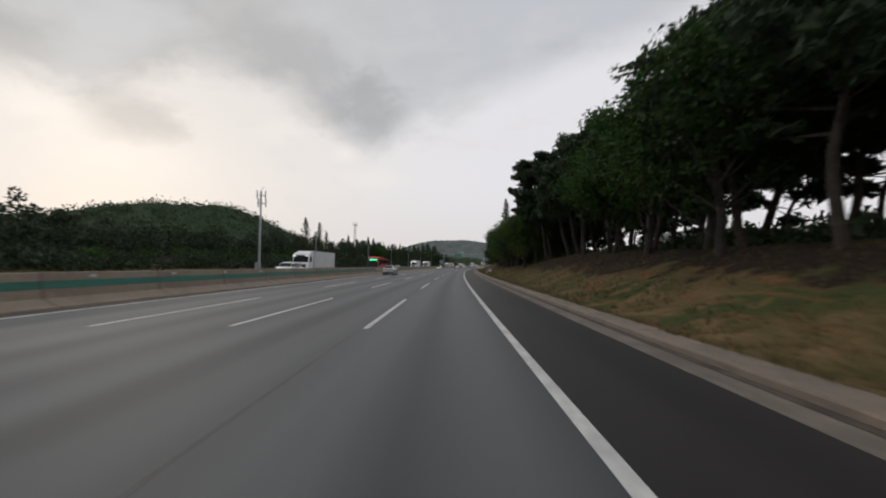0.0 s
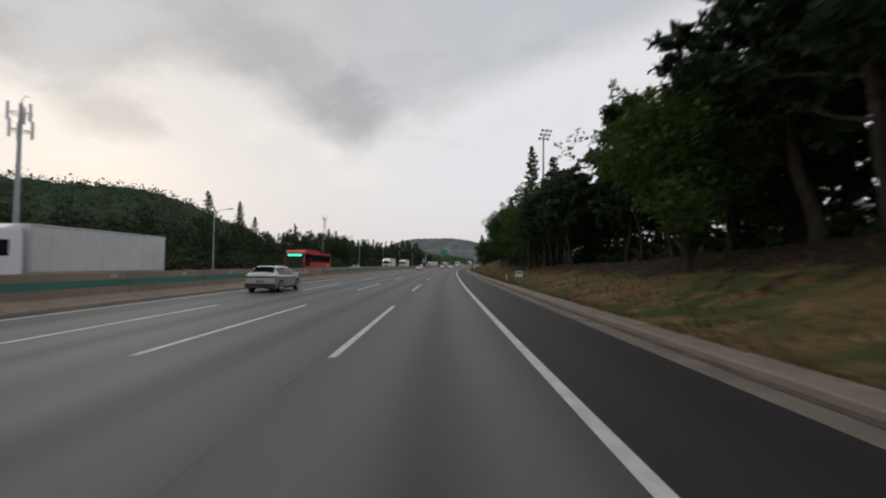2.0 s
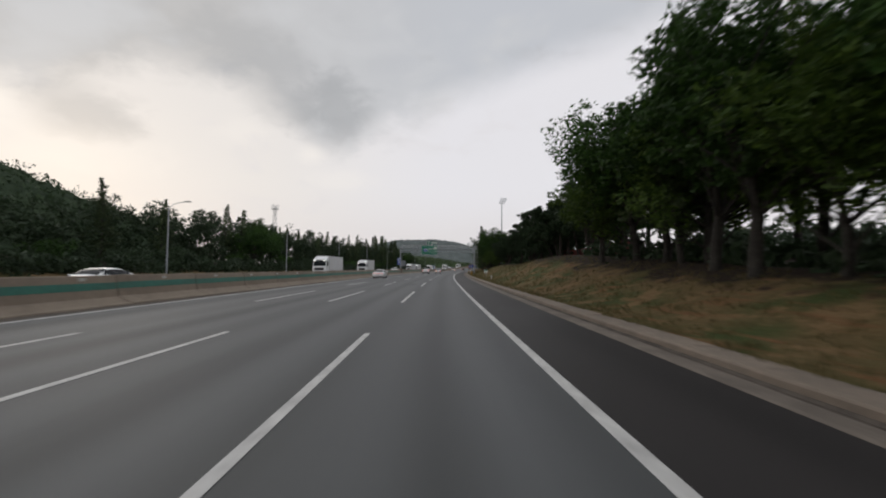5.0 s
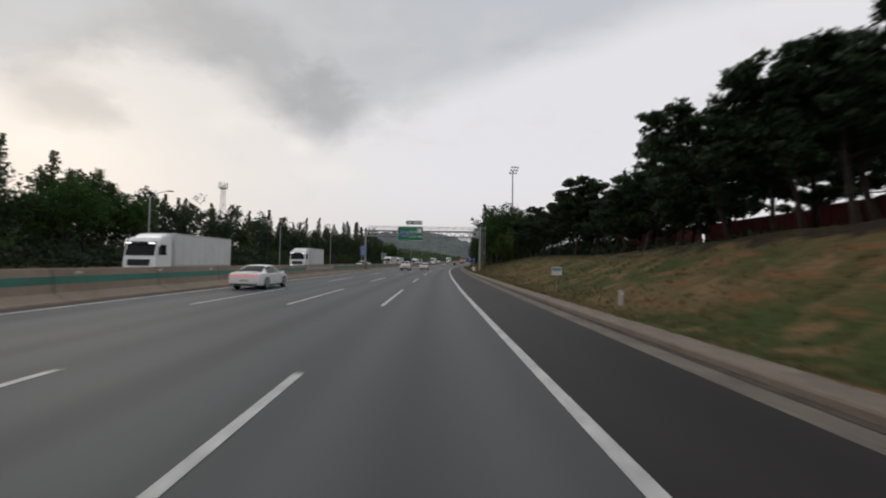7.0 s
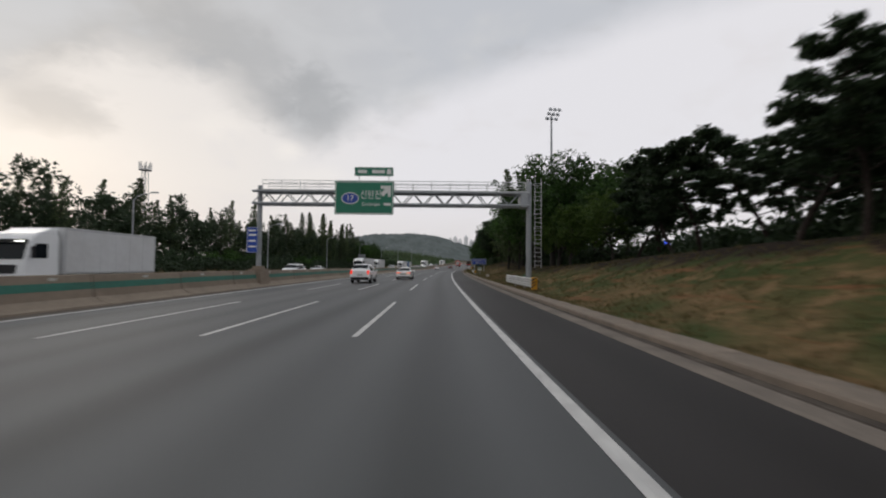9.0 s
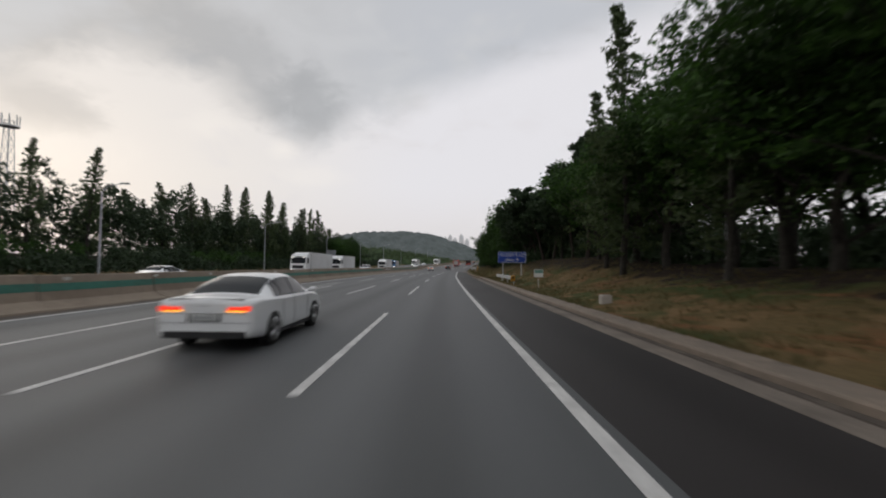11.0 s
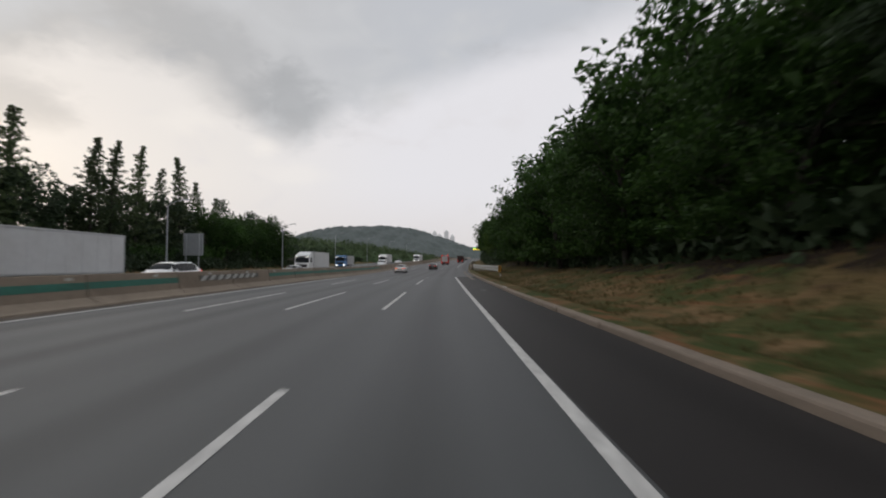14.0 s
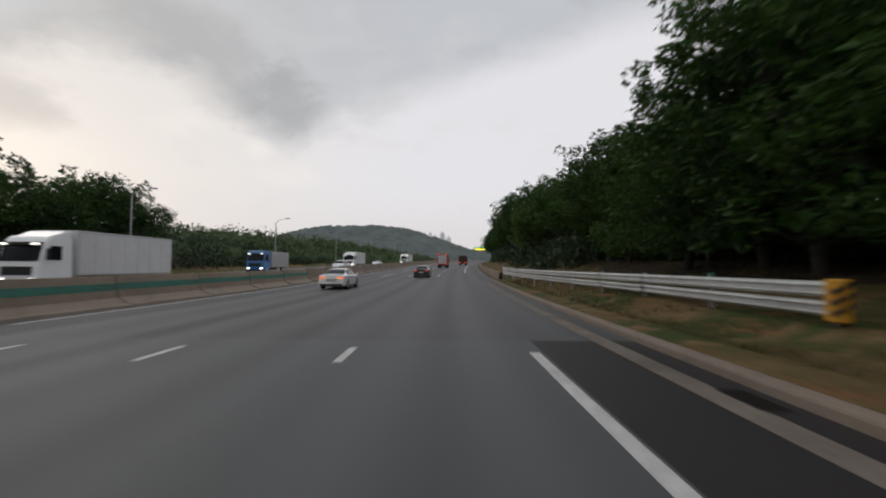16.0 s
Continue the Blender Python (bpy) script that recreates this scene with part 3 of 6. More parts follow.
for a, b in STRIPES_AT:
    panel = thing("striped_panel", "black and white diagonally striped panel on the concrete barrier", "hazard panel", "striped panels on the barrier", m=along((a + b) / 2, 0))
    h = (b - a) / 2
    ob = part("board", Geo().add([(-15.530, -h, 0.66), (-15.530, h, 0.66), (-15.585, h, 0.98), (-15.585, -h, 0.98), (-15.600, -h, 0.66), (-15.600, h, 0.66), (-15.650, h, 0.98), (-15.650, -h, 0.98)],
                             [(0, 1, 2, 3), (4, 7, 6, 5), (3, 2, 6, 7), (0, 4, 5, 1), (0, 3, 7, 4), (1, 5, 6, 2)]), STRIPE_BLACK, panel)
    g = Geo()
    y = -h
    while y < h - 0.8:
        g.add([(-15.524, y, 0.67), (-15.524, y + 0.5, 0.67), (-15.576, y + 0.95, 0.97), (-15.576, y + 0.45, 0.97), (-15.536, y, 0.67), (-15.536, y + 0.5, 0.67), (-15.590, y + 0.95, 0.97), (-15.590, y + 0.45, 0.97)],
              [(0, 1, 2, 3), (4, 7, 6, 5), (0, 3, 7, 4), (1, 5, 6, 2), (3, 2, 6, 7), (0, 4, 5, 1)])
        y += 0.95
    part("stripes", g, STRIPE_WHITE, panel, "white diagonal stripes")


# ---- marks and litter on the road ----
def blotch(name, s, n, along_r, across_r, mat, label, category, z=0.004, top=0.0, seed=1, k=26):
    """A flat or slightly heaped patch with a ragged rim."""
    rg = random.Random(seed)
    rim = []
    for i in range(k):
        a = 2 * math.pi * i / k
        r = rg.uniform(0.72, 1.12)
        rim.append((across_r * r * math.sin(a), along_r * r * math.cos(a)))
    vs = [(x, y, z) for x, y in rim] + [(x * 0.55, y * 0.55, z + top * rg.uniform(0.6, 1.1)) for x, y in rim] + [(0, 0, z + top)]
    fs = [(i, (i + 1) % k, k + (i + 1) % k, k + i) for i in range(k)] + [(k + i, k + (i + 1) % k, 2 * k) for i in range(k)]
    return solid(name, Geo().add(vs, fs), mat, label, category, kind="structure", m=along(s, n), smooth=True)


ASPHALT_PATCH = material("dark_worn_asphalt_patch", (0.066, 0.068, 0.07), 0.7, vary=0.2, size=1.2, fine=25, bump=0.004)
ASPHALT_STAIN = material("oily_asphalt", (0.026, 0.025, 0.026), 0.5, vary=0.2, size=0.4, fine=20)
SILT = material("dry_brown_silt", (0.17, 0.105, 0.06), 0.95, vary=0.25, size=0.4, fine=14, bump=0.01, second=(0.11, 0.07, 0.045))
blotch("asphalt_patch", 170.6, -4.9, 1.9, 0.75, ASPHALT_PATCH, "dark worn patch in the asphalt lane", "road patch", 0.002, 0, 3)
blotch("silt_deposit", 323.6, 2.36, 1.5, 0.2, SILT, "brown silt washed onto the shoulder", "silt", 0.003, 0.03, 5)
blotch("silt_deposit", 325.2, 2.9, 1.6, 0.22, SILT, "brown silt washed along the broken gutter", "silt", 0.012, 0.04, 6)
grate = thing("drain_grate", "dark rusty drain grate set in the gutter", "drain grate", "drain grates", m=along(324.2, 3.0, 0.012))
part("frame", Geo().box(-0.2, 0.2, -0.5, 0.5, -0.03, 0.0), TRIM_IRON, grate, bevel=0.006)
for i in range(9):
    part("bar", Geo().box(-0.16, 0.16, -0.45 + 0.1 * i, -0.42 + 0.1 * i, 0.001, 0.018), TRIM_IRON, grate)
copy_thing(grate, along(383.6, 2.12, 0.004))
inlet = thing("kerb_inlet", "dark kerb inlet with a pale steel lip", "drain inlet", m=along(359.8, 2.65, 0.0))
part("opening", Geo().box(-0.03, 0.05, -0.45, 0.45, 0.01, 0.13), TRIM_IRON, inlet, bevel=0.008)
part("lip", Geo().box(-0.04, 0.2, -0.4, 0.1, 0.165, 0.185), STEEL, inlet, "pale steel lip", bevel=0.004)
blotch("oil_stain", 358.6, 1.2, 0.35, 0.22, ASPHALT_STAIN, "dark oily stain on the shoulder", "stain", 0.003, 0, 9)
rb = random.Random(15)
for i in range(9):
    w, l, h = rb.uniform(0.06, 0.14), rb.uniform(0.1, 0.3), rb.uniform(0.05, 0.11)
    lump = Geo().box(-w, w, -l, l, -0.02, h)
    lump.v = [(x * rb.uniform(0.7, 1.15), y * rb.uniform(0.7, 1.15), z * rb.uniform(0.75, 1.2)) for x, y, z in lump.v]
    solid("concrete_lump", lump, KERB, "broken lump of kerb concrete lying in the gutter", "rubble", "rubble by the broken kerb", m=along(323 + 0.75 * i + rb.uniform(-0.2, 0.2), 3.3 - 0.06 * i + rb.uniform(-0.12, 0.1), 0.01, rb.uniform(-40, 40)), bevel=0.015)
worn = tagged(new("worn_lane_lettering"), "worn illegible white lettering bars painted in the outer lane", "road marking", kind="structure")
WORN_PAINT = material("worn_thin_road_paint", (0.36, 0.355, 0.345), 0.75, vary=0.3, size=0.5, fine=7, second=(0.16, 0.16, 0.16), patch=0.46)
for s0, s1, n0, w in ((294.6, 297.4, -12.75, 0.28), (295.4, 297.0, -12.2, 0.2), (294.8, 297.6, -11.75, 0.25), (295.6, 299.4, -11.2, 0.22), (298.6, 300.4, -12.6, 0.2), (298.3, 301.6, -12.0, 0.26), (299.8, 302.6, -11.4, 0.22), (301.6, 302.3, -12.3, 0.9), (294.0, 294.6, -12.0, 1.2)):
    part("paint_bar", strip("paint_bar", [s0, (s0 + s1) / 2, s1], [n0, n0 + w], [0.005, 0.005], WORN_PAINT), None, worn)


# ---- trees ----
def leaf_mesh(name, clumps, per, size, mat, seed, long=1.6, flat=0.0):
    """Many small leaf blades in clumps: (centre, radii, share)."""
    rg = np.random.default_rng(seed)
    vs = []
    for c, r, share in clumps:
        k = max(3, int(per * share))
        d = rg.normal(size=(k, 3))
        d /= np.linalg.norm(d, axis=1)[:, None]
        rad = rg.uniform(0.35, 1.0, size=(k, 1)) ** 0.6
        p = np.array(c) + d * rad * np.array(r)
        a = rg.normal(size=(k, 3))
        a[:, 2] *= 1 - flat
        a /= np.linalg.norm(a, axis=1)[:, None]
        b = np.cross(a, rg.normal(size=(k, 3)))
        b[:, 2] *= 1 - flat * 0.5
        b /= np.linalg.norm(b, axis=1)[:, None]
        sz = size * rg.uniform(0.6, 1.35, size=(k, 1))
        vs.append(np.stack([p - a * sz * 0.5 * long - b * sz * 0.4, p - a * sz * 0.3 * long + b * sz * 0.4, p + a * sz * 0.5 * long], axis=1).reshape(-1, 3))
    v = np.concatenate(vs)
    me = bpy.data.meshes.new(name)
    n = len(v)
    me.from_pydata(v.tolist(), [], np.arange(n).reshape(-1, 3).tolist())
    me.materials.append(mat)
    return me


def limb_points(start, way, length, droop, rg, steps=4):
    pts, p, d = [Vector(start)], Vector(start), Vector(way).normalized()
    for _ in range(steps):
        d = (d + Vector((rg.uniform(-0.22, 0.22), rg.uniform(-0.22, 0.22), rg.uniform(-0.12, 0.12) + droop))).normalized()
        p = p + d * length / steps
        pts.append(p.copy())
    return pts


def broadleaf(seed, height=11.0, spread=4.2, low=0.2, mat=None, leaf=0.2, per=108, label="leafy broad-leaved roadside tree with a dense green crown", flat=0.35):
    rg = random.Random(seed)
    tree = thing("broadleaf_tree", label, "tree", "roadside trees")
    g = Geo()
    top = height * 0.72
    stem = limb_points((0, 0, -0.4), (0.05, 0.02, 1), top, 0.05, rg, 6)
    g.tube(stem, [0.24 * height / 11 * (1 - 0.8 * i / 6) + 0.02 for i in range(7)], 9)
    clumps = []
    for i in range(22):
        f = low + (1 - low) * (i + rg.random()) / 22
        base = stem[min(6, max(1, int(f * 6)))]
        w = i * 2.4 + rg.uniform(-0.4, 0.4)
        reach = spread * (0.35 + 0.75 * math.sin(math.pi * min(1, 0.18 + f * 0.78))) * rg.uniform(0.75, 1.12)
        tip_z = height * (low + (0.97 - low) * f)
        way = Vector((math.cos(w) * reach, math.sin(w) * reach, max(0.4, tip_z - base.z)))
        pts = limb_points(base, way, way.length * 0.92, 0.02, rg)
        g.tube(pts, [0.085, 0.065, 0.045, 0.028, 0.012], 4, cap=False)
        for p, sc in ((pts[-1], 1.0), (pts[-2], 0.9), (pts[2], 0.6)):
            r = rg.uniform(0.8, 1.3) * spread / 4.2 * (0.75 + 0.35 * sc)
            clumps.append(((p.x + rg.uniform(-0.4, 0.4), p.y + rg.uniform(-0.4, 0.4), p.z + rg.uniform(-0.2, 0.5)), (r, r, r * 0.72), sc))
            for _ in range(2):
                q = (p.x + rg.uniform(-1.3, 1.3), p.y + rg.uniform(-1.3, 1.3), p.z + rg.uniform(-0.6, 0.9))
                clumps.append((q, (r * 0.45, r * 0.45, r * 0.35), 0.35))
    part("trunk", g, BARK, tree, smooth=True)
    part("crown", leaf_mesh("crown", clumps, per, leaf, mat or LEAF, seed, flat=flat), None, tree)
    return tree


def pine(seed, height=12.0, spread=3.6, bare=0.34, per=50, leaf=0.215):
    rg = random.Random(seed)
    tree = thing("pine_tree", "dark red pine with a bare reddish trunk and flat needle pads", "tree", "roadside trees")
    g = Geo()
    stem = limb_points((0, 0, -0.4), (rg.uniform(-0.14, 0.14), rg.uniform(-0.1, 0.1), 1), height * 0.97, 0.08, rg, 9)
    g.tube(stem, [0.2 * (1 - 0.88 * i / 9) * height / 12 + 0.015 for i in range(10)], 8)
    clumps = []
    for i in range(30):
        f = bare + (0.98 - bare) * (i / 29) ** 0.9
        a = min(8, int(f * 9))
        base = stem[a].lerp(stem[a + 1], f * 9 - a)
        w = i * 2.4 + rg.uniform(-0.5, 0.5)
        reach = spread * (1.08 - 0.78 * ((f - bare) / (1 - bare)) ** 1.5) * rg.uniform(0.65, 1.15)
        way = Vector((math.cos(w), math.sin(w), rg.uniform(0.05, 0.45)))
        pts = limb_points(base, way, reach, 0.05, rg)
        g.tube(pts, [0.06, 0.05, 0.035, 0.02, 0.01], 3, cap=False)
        for j in (2, 3, 4, 4):
            p = pts[j]
            r = rg.uniform(0.45, 0.85) * (0.8 + 0.2 * height / 12)
            clumps.append(((p.x + rg.uniform(-0.35, 0.35), p.y + rg.uniform(-0.35, 0.35), p.z + rg.uniform(0, 0.3)), (r, r, r * 0.42), 1.0))
            clumps.append(((p.x + rg.uniform(-0.8, 0.8), p.y + rg.uniform(-0.8, 0.8), p.z + rg.uniform(-0.1, 0.45)), (r * 0.5, r * 0.5, r * 0.25), 0.45))
    part("trunk", g, PINE_BARK, tree, smooth=True)
    part("crown", leaf_mesh("crown", clumps, per, leaf, NEEDLE, seed, long=2.6, flat=0.15), None, tree)
    return tree


def spire(seed, height=17.0, spread=3.0, mat=None, label="tall narrow conical redwood with feathery green foliage"):
    rg = random.Random(seed)
    tree = thing("conical_tree", label, "tree", "tall conical trees")
    g = Geo()
    stem = limb_points((0, 0, -0.4), (0, 0, 1), height, 1.2, rg, 8)
    g.tube(stem, [0.2 * (1 - 0.93 * i / 8) + 0.012 for i in range(9)], 8)
    clumps = []
    for i in range(84):
        f = 0.1 + 0.89 * (i / 83) ** 0.9
        a = min(7, int(f * 8))
        base = stem[a].lerp(stem[a + 1], f * 8 - a)
        w = i * 2.4 + rg.uniform(-0.6, 0.6)
        reach = spread * (1.0 - f) ** 0.8 * rg.uniform(0.55, 1.25) + 0.12
        pts = limb_points(base, Vector((math.cos(w), math.sin(w), 0.35)), reach, 0.02, rg, 3)
        g.tube([pts[0], pts[-1]], [0.03, 0.007], 3, cap=False)
        for j in (1, 2, 3):
            r = rg.uniform(0.4, 0.7) * (1.05 - 0.72 * f)
            p = pts[j]
            clumps.append(((p.x + rg.uniform(-0.2, 0.2), p.y + rg.uniform(-0.2, 0.2), p.z + rg.uniform(-0.1, 0.25)), (r, r, r * 0.7), 1.1 - 0.6 * f))
    part("trunk", g, BARK, tree, smooth=True)
    part("crown", leaf_mesh("crown", clumps, 24, 0.22, mat or SPIRE, seed, flat=0.2), None, tree)
    return tree


def thicket(seed, height=5.0, spread=3.0, mat=None, per=38, leaf=0.31):
    rg = random.Random(seed)
    tree = thing("thicket_tree", "dense dark green bushy tree with leaves down to the ground", "tree", "roadside thicket")
    g, clumps = Geo(), []
    for k in range(7):
        w = k * 0.9 + rg.uniform(-0.3, 0.3)
        pts = limb_points((0.25 * math.cos(w), 0.25 * math.sin(w), -0.3), Vector((math.cos(w) * 0.5, math.sin(w) * 0.5, 1)), height * rg.uniform(0.6, 0.92), 0.0, rg, 4)
        g.tube(pts, [0.09, 0.07, 0.05, 0.03, 0.012], 5, cap=False)
        for j in range(1, 5):
            for _ in range(2):
                r = rg.uniform(0.7, 1.25) * spread / 3
                p = pts[j]
                clumps.append(((p.x + rg.uniform(-1, 1) * spread * 0.4, p.y + rg.uniform(-1, 1) * spread * 0.4, p.z + rg.uniform(-0.5, 0.3)), (r, r, r * 0.8), 1.0))
    part("trunk", g, BARK, tree, smooth=True)
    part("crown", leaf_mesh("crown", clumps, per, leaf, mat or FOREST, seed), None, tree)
    return tree


BROAD = [broadleaf(11, low=0.3), broadleaf(12, 10.5, 4.6, 0.28), broadleaf(13, 12.0, 3.9, 0.33), broadleaf(14, 10.5, 4.4, 0.24, LEAF_LIGHT, label="leafy broad-leaved tree with a yellowish green crown")]
PINES = [pine(21), pine(22, 12.5, 4.0, 0.32), pine(23, 11.5, 3.6, 0.38), pine(24, 12.0, 4.2, 0.28)]
BROAD_BACK = [broadleaf(15, 11.0, 4.4, 0.28, None, 0.3, 42), broadleaf(16, 11.5, 4.2, 0.3, None, 0.3, 42)]
BROAD_FULL = [broadleaf(17, 11.5, 3.9, 0.04, label="dense broad-leaved tree with leaves down to the ground"), broadleaf(18, 12.0, 4.1, 0.07, label="dense broad-leaved tree with leaves down to the ground")]
PINES_LOW = [pine(27, 12.0, 4.6, 0.27, 54), pine(28, 12.0, 4.3, 0.3, 54)]
PINES_BACK = [pine(25, 12, 4.2, 0.3, 18, 0.38), pine(26, 12, 4.4, 0.34, 18, 0.38)]
SPIRES = [spire(31, 17, 3.5), spire(32, 17, 4.0), spire(33, 17, 3.1)]
THICKETS = [thicket(41), thicket(42, 5.0, 3.4), thicket(43, 5.0, 2.8, LEAF)]
used = set()


def plant(proto, s, n, scale, rg, lean=2.0):
    """Sets the prototype itself the first time, then copies."""
    m = along(s, n, bank(s, n) - 0.05, rg.uniform(0, 360)) @ pose(0, 0, 0, rg.uniform(-lean, lean), rg.uniform(-lean, lean), 0) @ Matrix.Diagonal((scale * rg.uniform(0.92, 1.1), scale * rg.uniform(0.92, 1.1), scale, 1))
    if proto.name in used:
        copy_thing(proto, m)
    else:
        used.add(proto.name)
        proto.matrix_world = m


rt = random.Random(77)
# right side: (from, to, spacing, nearest row, farthest row, kinds, height)
def plant_belts(belts):
    for a, b, gap, n0, n1, kinds, h in belts:
        s = a + rt.uniform(0, 1)
        while s < b:
            p = rt.choice(kinds)
            nominal = {"broadleaf_tree": 11.0, "pine_tree": 12.0}[p.name.split(".")[0]]
            plant(p, s, rt.uniform(n0, n1), h / nominal * rt.uniform(0.9, 1.08), rt)
            s += gap * rt.uniform(0.7, 1.3)


plant_belts([
    (18, 76, 5.2, 10.2, 12.2, PINES, 12.4), (79, 98, 5.0, 11.5, 13.0, PINES, 8.8), (10, 100, 5.0, 14.5, 18, PINES_BACK, 13.0),
    (15, 100, 6.0, 20, 24, PINES_BACK, 10.0), (79, 112, 3.6, 14, 18, PINES_BACK, 9.5), (80, 112, 4.2, 14.5, 17.5, BROAD_FULL, 6.4), (34, 52, 9, 10.0, 11.0, BROAD[:2], 10.5),
    (76.5, 78, 8, 8.3, 8.8, BROAD[3:], 9.5), (99, 108, 4.5, 9.5, 12.0, PINES, 9.4), (106, 130, 4.0, 10.0, 12.5, BROAD, 10.0), (130, 160, 3.8, 10.0, 12.5, BROAD, 11.6),
    (104, 130, 4.5, 15, 18.5, BROAD_BACK, 10.2), (130, 168, 4.2, 14, 18.5, BROAD_BACK, 12.6), (174, 188, 4.4, 14.5, 17.0, PINES, 10.0), (186, 196, 4.0, 14.5, 17.0, PINES, 9.0),
])
plant_belts([
    (195, 205, 3.2, 15.6, 17.2, PINES_LOW, 8.8), (205, 224, 3.0, 14.6, 16.2, PINES_LOW, 10.6), (222, 252, 3.6, 12.5, 15, PINES_LOW, 8.8),
    (176, 200, 6.0, 18, 22, PINES_BACK, 10.0), (200, 246, 5.0, 18, 22, PINES_BACK, 9.0), (196, 250, 8, 24, 30, PINES_BACK, 10.0),
    (252, 268, 5.0, 10.5, 13, BROAD[3:], 8.8), (262, 284, 4.6, 10.2, 12.5, BROAD[:3], 12.2), (285, 300, 6.5, 11, 12.5, BROAD[:3], 10.2),
    (258, 302, 6, 15, 19, BROAD_BACK, 12.0), (301, 316, 4.8, 12, 13.5, PINES, 12.2), (316, 331, 4.2, 11.2, 13.0, PINES_LOW, 11.6), (331, 346, 4.0, 11.0, 12.8, PINES_LOW, 12.8),
])
plant_belts([
    (303, 346, 5.5, 15.5, 19, PINES_BACK, 12.3), (303, 346, 6, 20, 24, PINES_BACK, 11.0), (346, 357, 3.8, 10.0, 11.8, BROAD_FULL, 15.2),
    (357, 366, 3.8, 10.0, 11.8, BROAD_FULL, 15.4), (366, 402, 4.0, 9.6, 11.4, BROAD_FULL, 17.0), (400, 412, 4.0, 10.5, 12.4, BROAD_FULL, 10.6),
    (343, 404, 5.5, 14.5, 18, BROAD_BACK, 17.5), (404, 415, 5.5, 15, 19, BROAD_BACK, 14.0), (412, 440, 4.4, 10.0, 12.5, BROAD, 10.4), (440, 510, 4.8, 10.0, 13.0, BROAD_BACK, 11.5),
    (412, 520, 6.0, 14, 20, BROAD_BACK, 12.0), (500, 700, 8, 8.5, 12, BROAD_BACK, 13),
])
for s, n, h in ((114.5, 9.0, 16.0), (116.0, 12.5, 14.5), (149, 11.5, 16.5), (286.7, 9.0, 17.5), (291, 9.6, 15.0), (277.5, 9.2, 13.5), (314, 12.5, 12.5), (382, 12.5, 16.5)):
    plant(rt.choice(SPIRES), s, n, h / 17.0, rt)
for a, b, gap, n0, n1, h in ((108, 168, 6, 14, 20, 2.0), (262, 300, 5, 15, 22, 3.8), (345, 400, 4, 14, 17, 4.0), (400, 430, 4, 12, 16, 4.4), (430, 520, 5, 9, 12, 5.0), (305, 345, 8, 14, 17, 2.6)):
    s = a
    while s < b:
        plant(rt.choice(THICKETS), s, rt.uniform(n0, n1), h / 5 * rt.uniform(0.75, 1.25), rt)
        s += gap * rt.uniform(0.7, 1.3)
# left side, beyond the opposite carriageway
for a, b, gap, n0, n1, h in ((20, 120, 5.4, -45, -42.5, 6.4), (120, 440, 5.2, -45, -42.5, 7.8), (430, 720, 12, -52, -44, 6.0)):
    s = a
    while s < b:
        hh = h * (1.0 if s < 405 or s > 440 else 1.45)
        plant(rt.choice(THICKETS), s, rt.uniform(n0, n1), hh / 5 * rt.uniform(0.8, 1.18), rt)
        s += gap * rt.uniform(0.75, 1.25)
for s, h in ((138, 15.5), (151, 12.5), (158, 12), (182, 10.5), (194, 11), (215, 12), (221, 13), (248, 12), (256, 12.5), (266, 11), (281, 13.5), (289, 12), (302, 11.5), (308, 13), (314, 14), (331, 15), (337, 15),
             (341, 12.5), (348, 14), (354, 13.5), (359, 15.5), (364, 16), (369, 16), (372, 16.5), (376, 16.5), (384, 16), (388, 15), (392, 15.5), (398, 16), (403, 16.2), (409, 14.5), (414, 12), (422, 10.5)):
    plant(rt.choice(SPIRES), s, rt.uniform(-48.5, -45.5), (h + (1.6 if s < 335 else 3.2)) / 17.0, rt)
for i in range(34):
    s = 205 + 6.1 * i + rt.uniform(-2, 2)
    plant(rt.choice(SPIRES), s, rt.uniform(-53, -49), rt.uniform(11.0, 14.0) / 17.0, rt)
for s, h in ((219, 11), (224, 11.5), (228, 10.5), (233, 9.5), (408, 10.5), (414, 11), (419, 11), (425, 10.5), (431, 11), (436, 10)):
    plant(rt.choice(BROAD[:3]), s, rt.uniform(-47, -43), h / 11.0, rt)


def hedge_row(name, label, stretches, leaf, per, mat, seed):
    """A closed mass of bushes and small trees: (from, to, nearest, farthest, height, clumps a metre)."""
    rg = np.random.default_rng(seed)
    clumps = []
    for a, b, n0, n1, h, dens in stretches:
        for _ in range(int((b - a) * dens)):
            s, n = rg.uniform(a, b), rg.uniform(n0, n1)
            top = h * (0.72 + 0.28 * math.sin(s * 0.33 + n) * math.sin(s * 0.121 + 1.3)) * (0.9 + 0.2 * noise.noise((s * 0.25, n * 0.25, seed)))
            r = rg.uniform(0.8, 1.5)
            p = spot(s, n, bank(s, n) + rg.uniform(0.05, 1.0) ** 0.7 * top - r * 0.4)
            clumps.append((tuple(p), (r, r, r * 0.8), 1.0))
    ob = new(name, leaf_mesh(name, clumps, per, leaf, mat, seed))
    tagged(ob, label, "woods", kind="stuff")


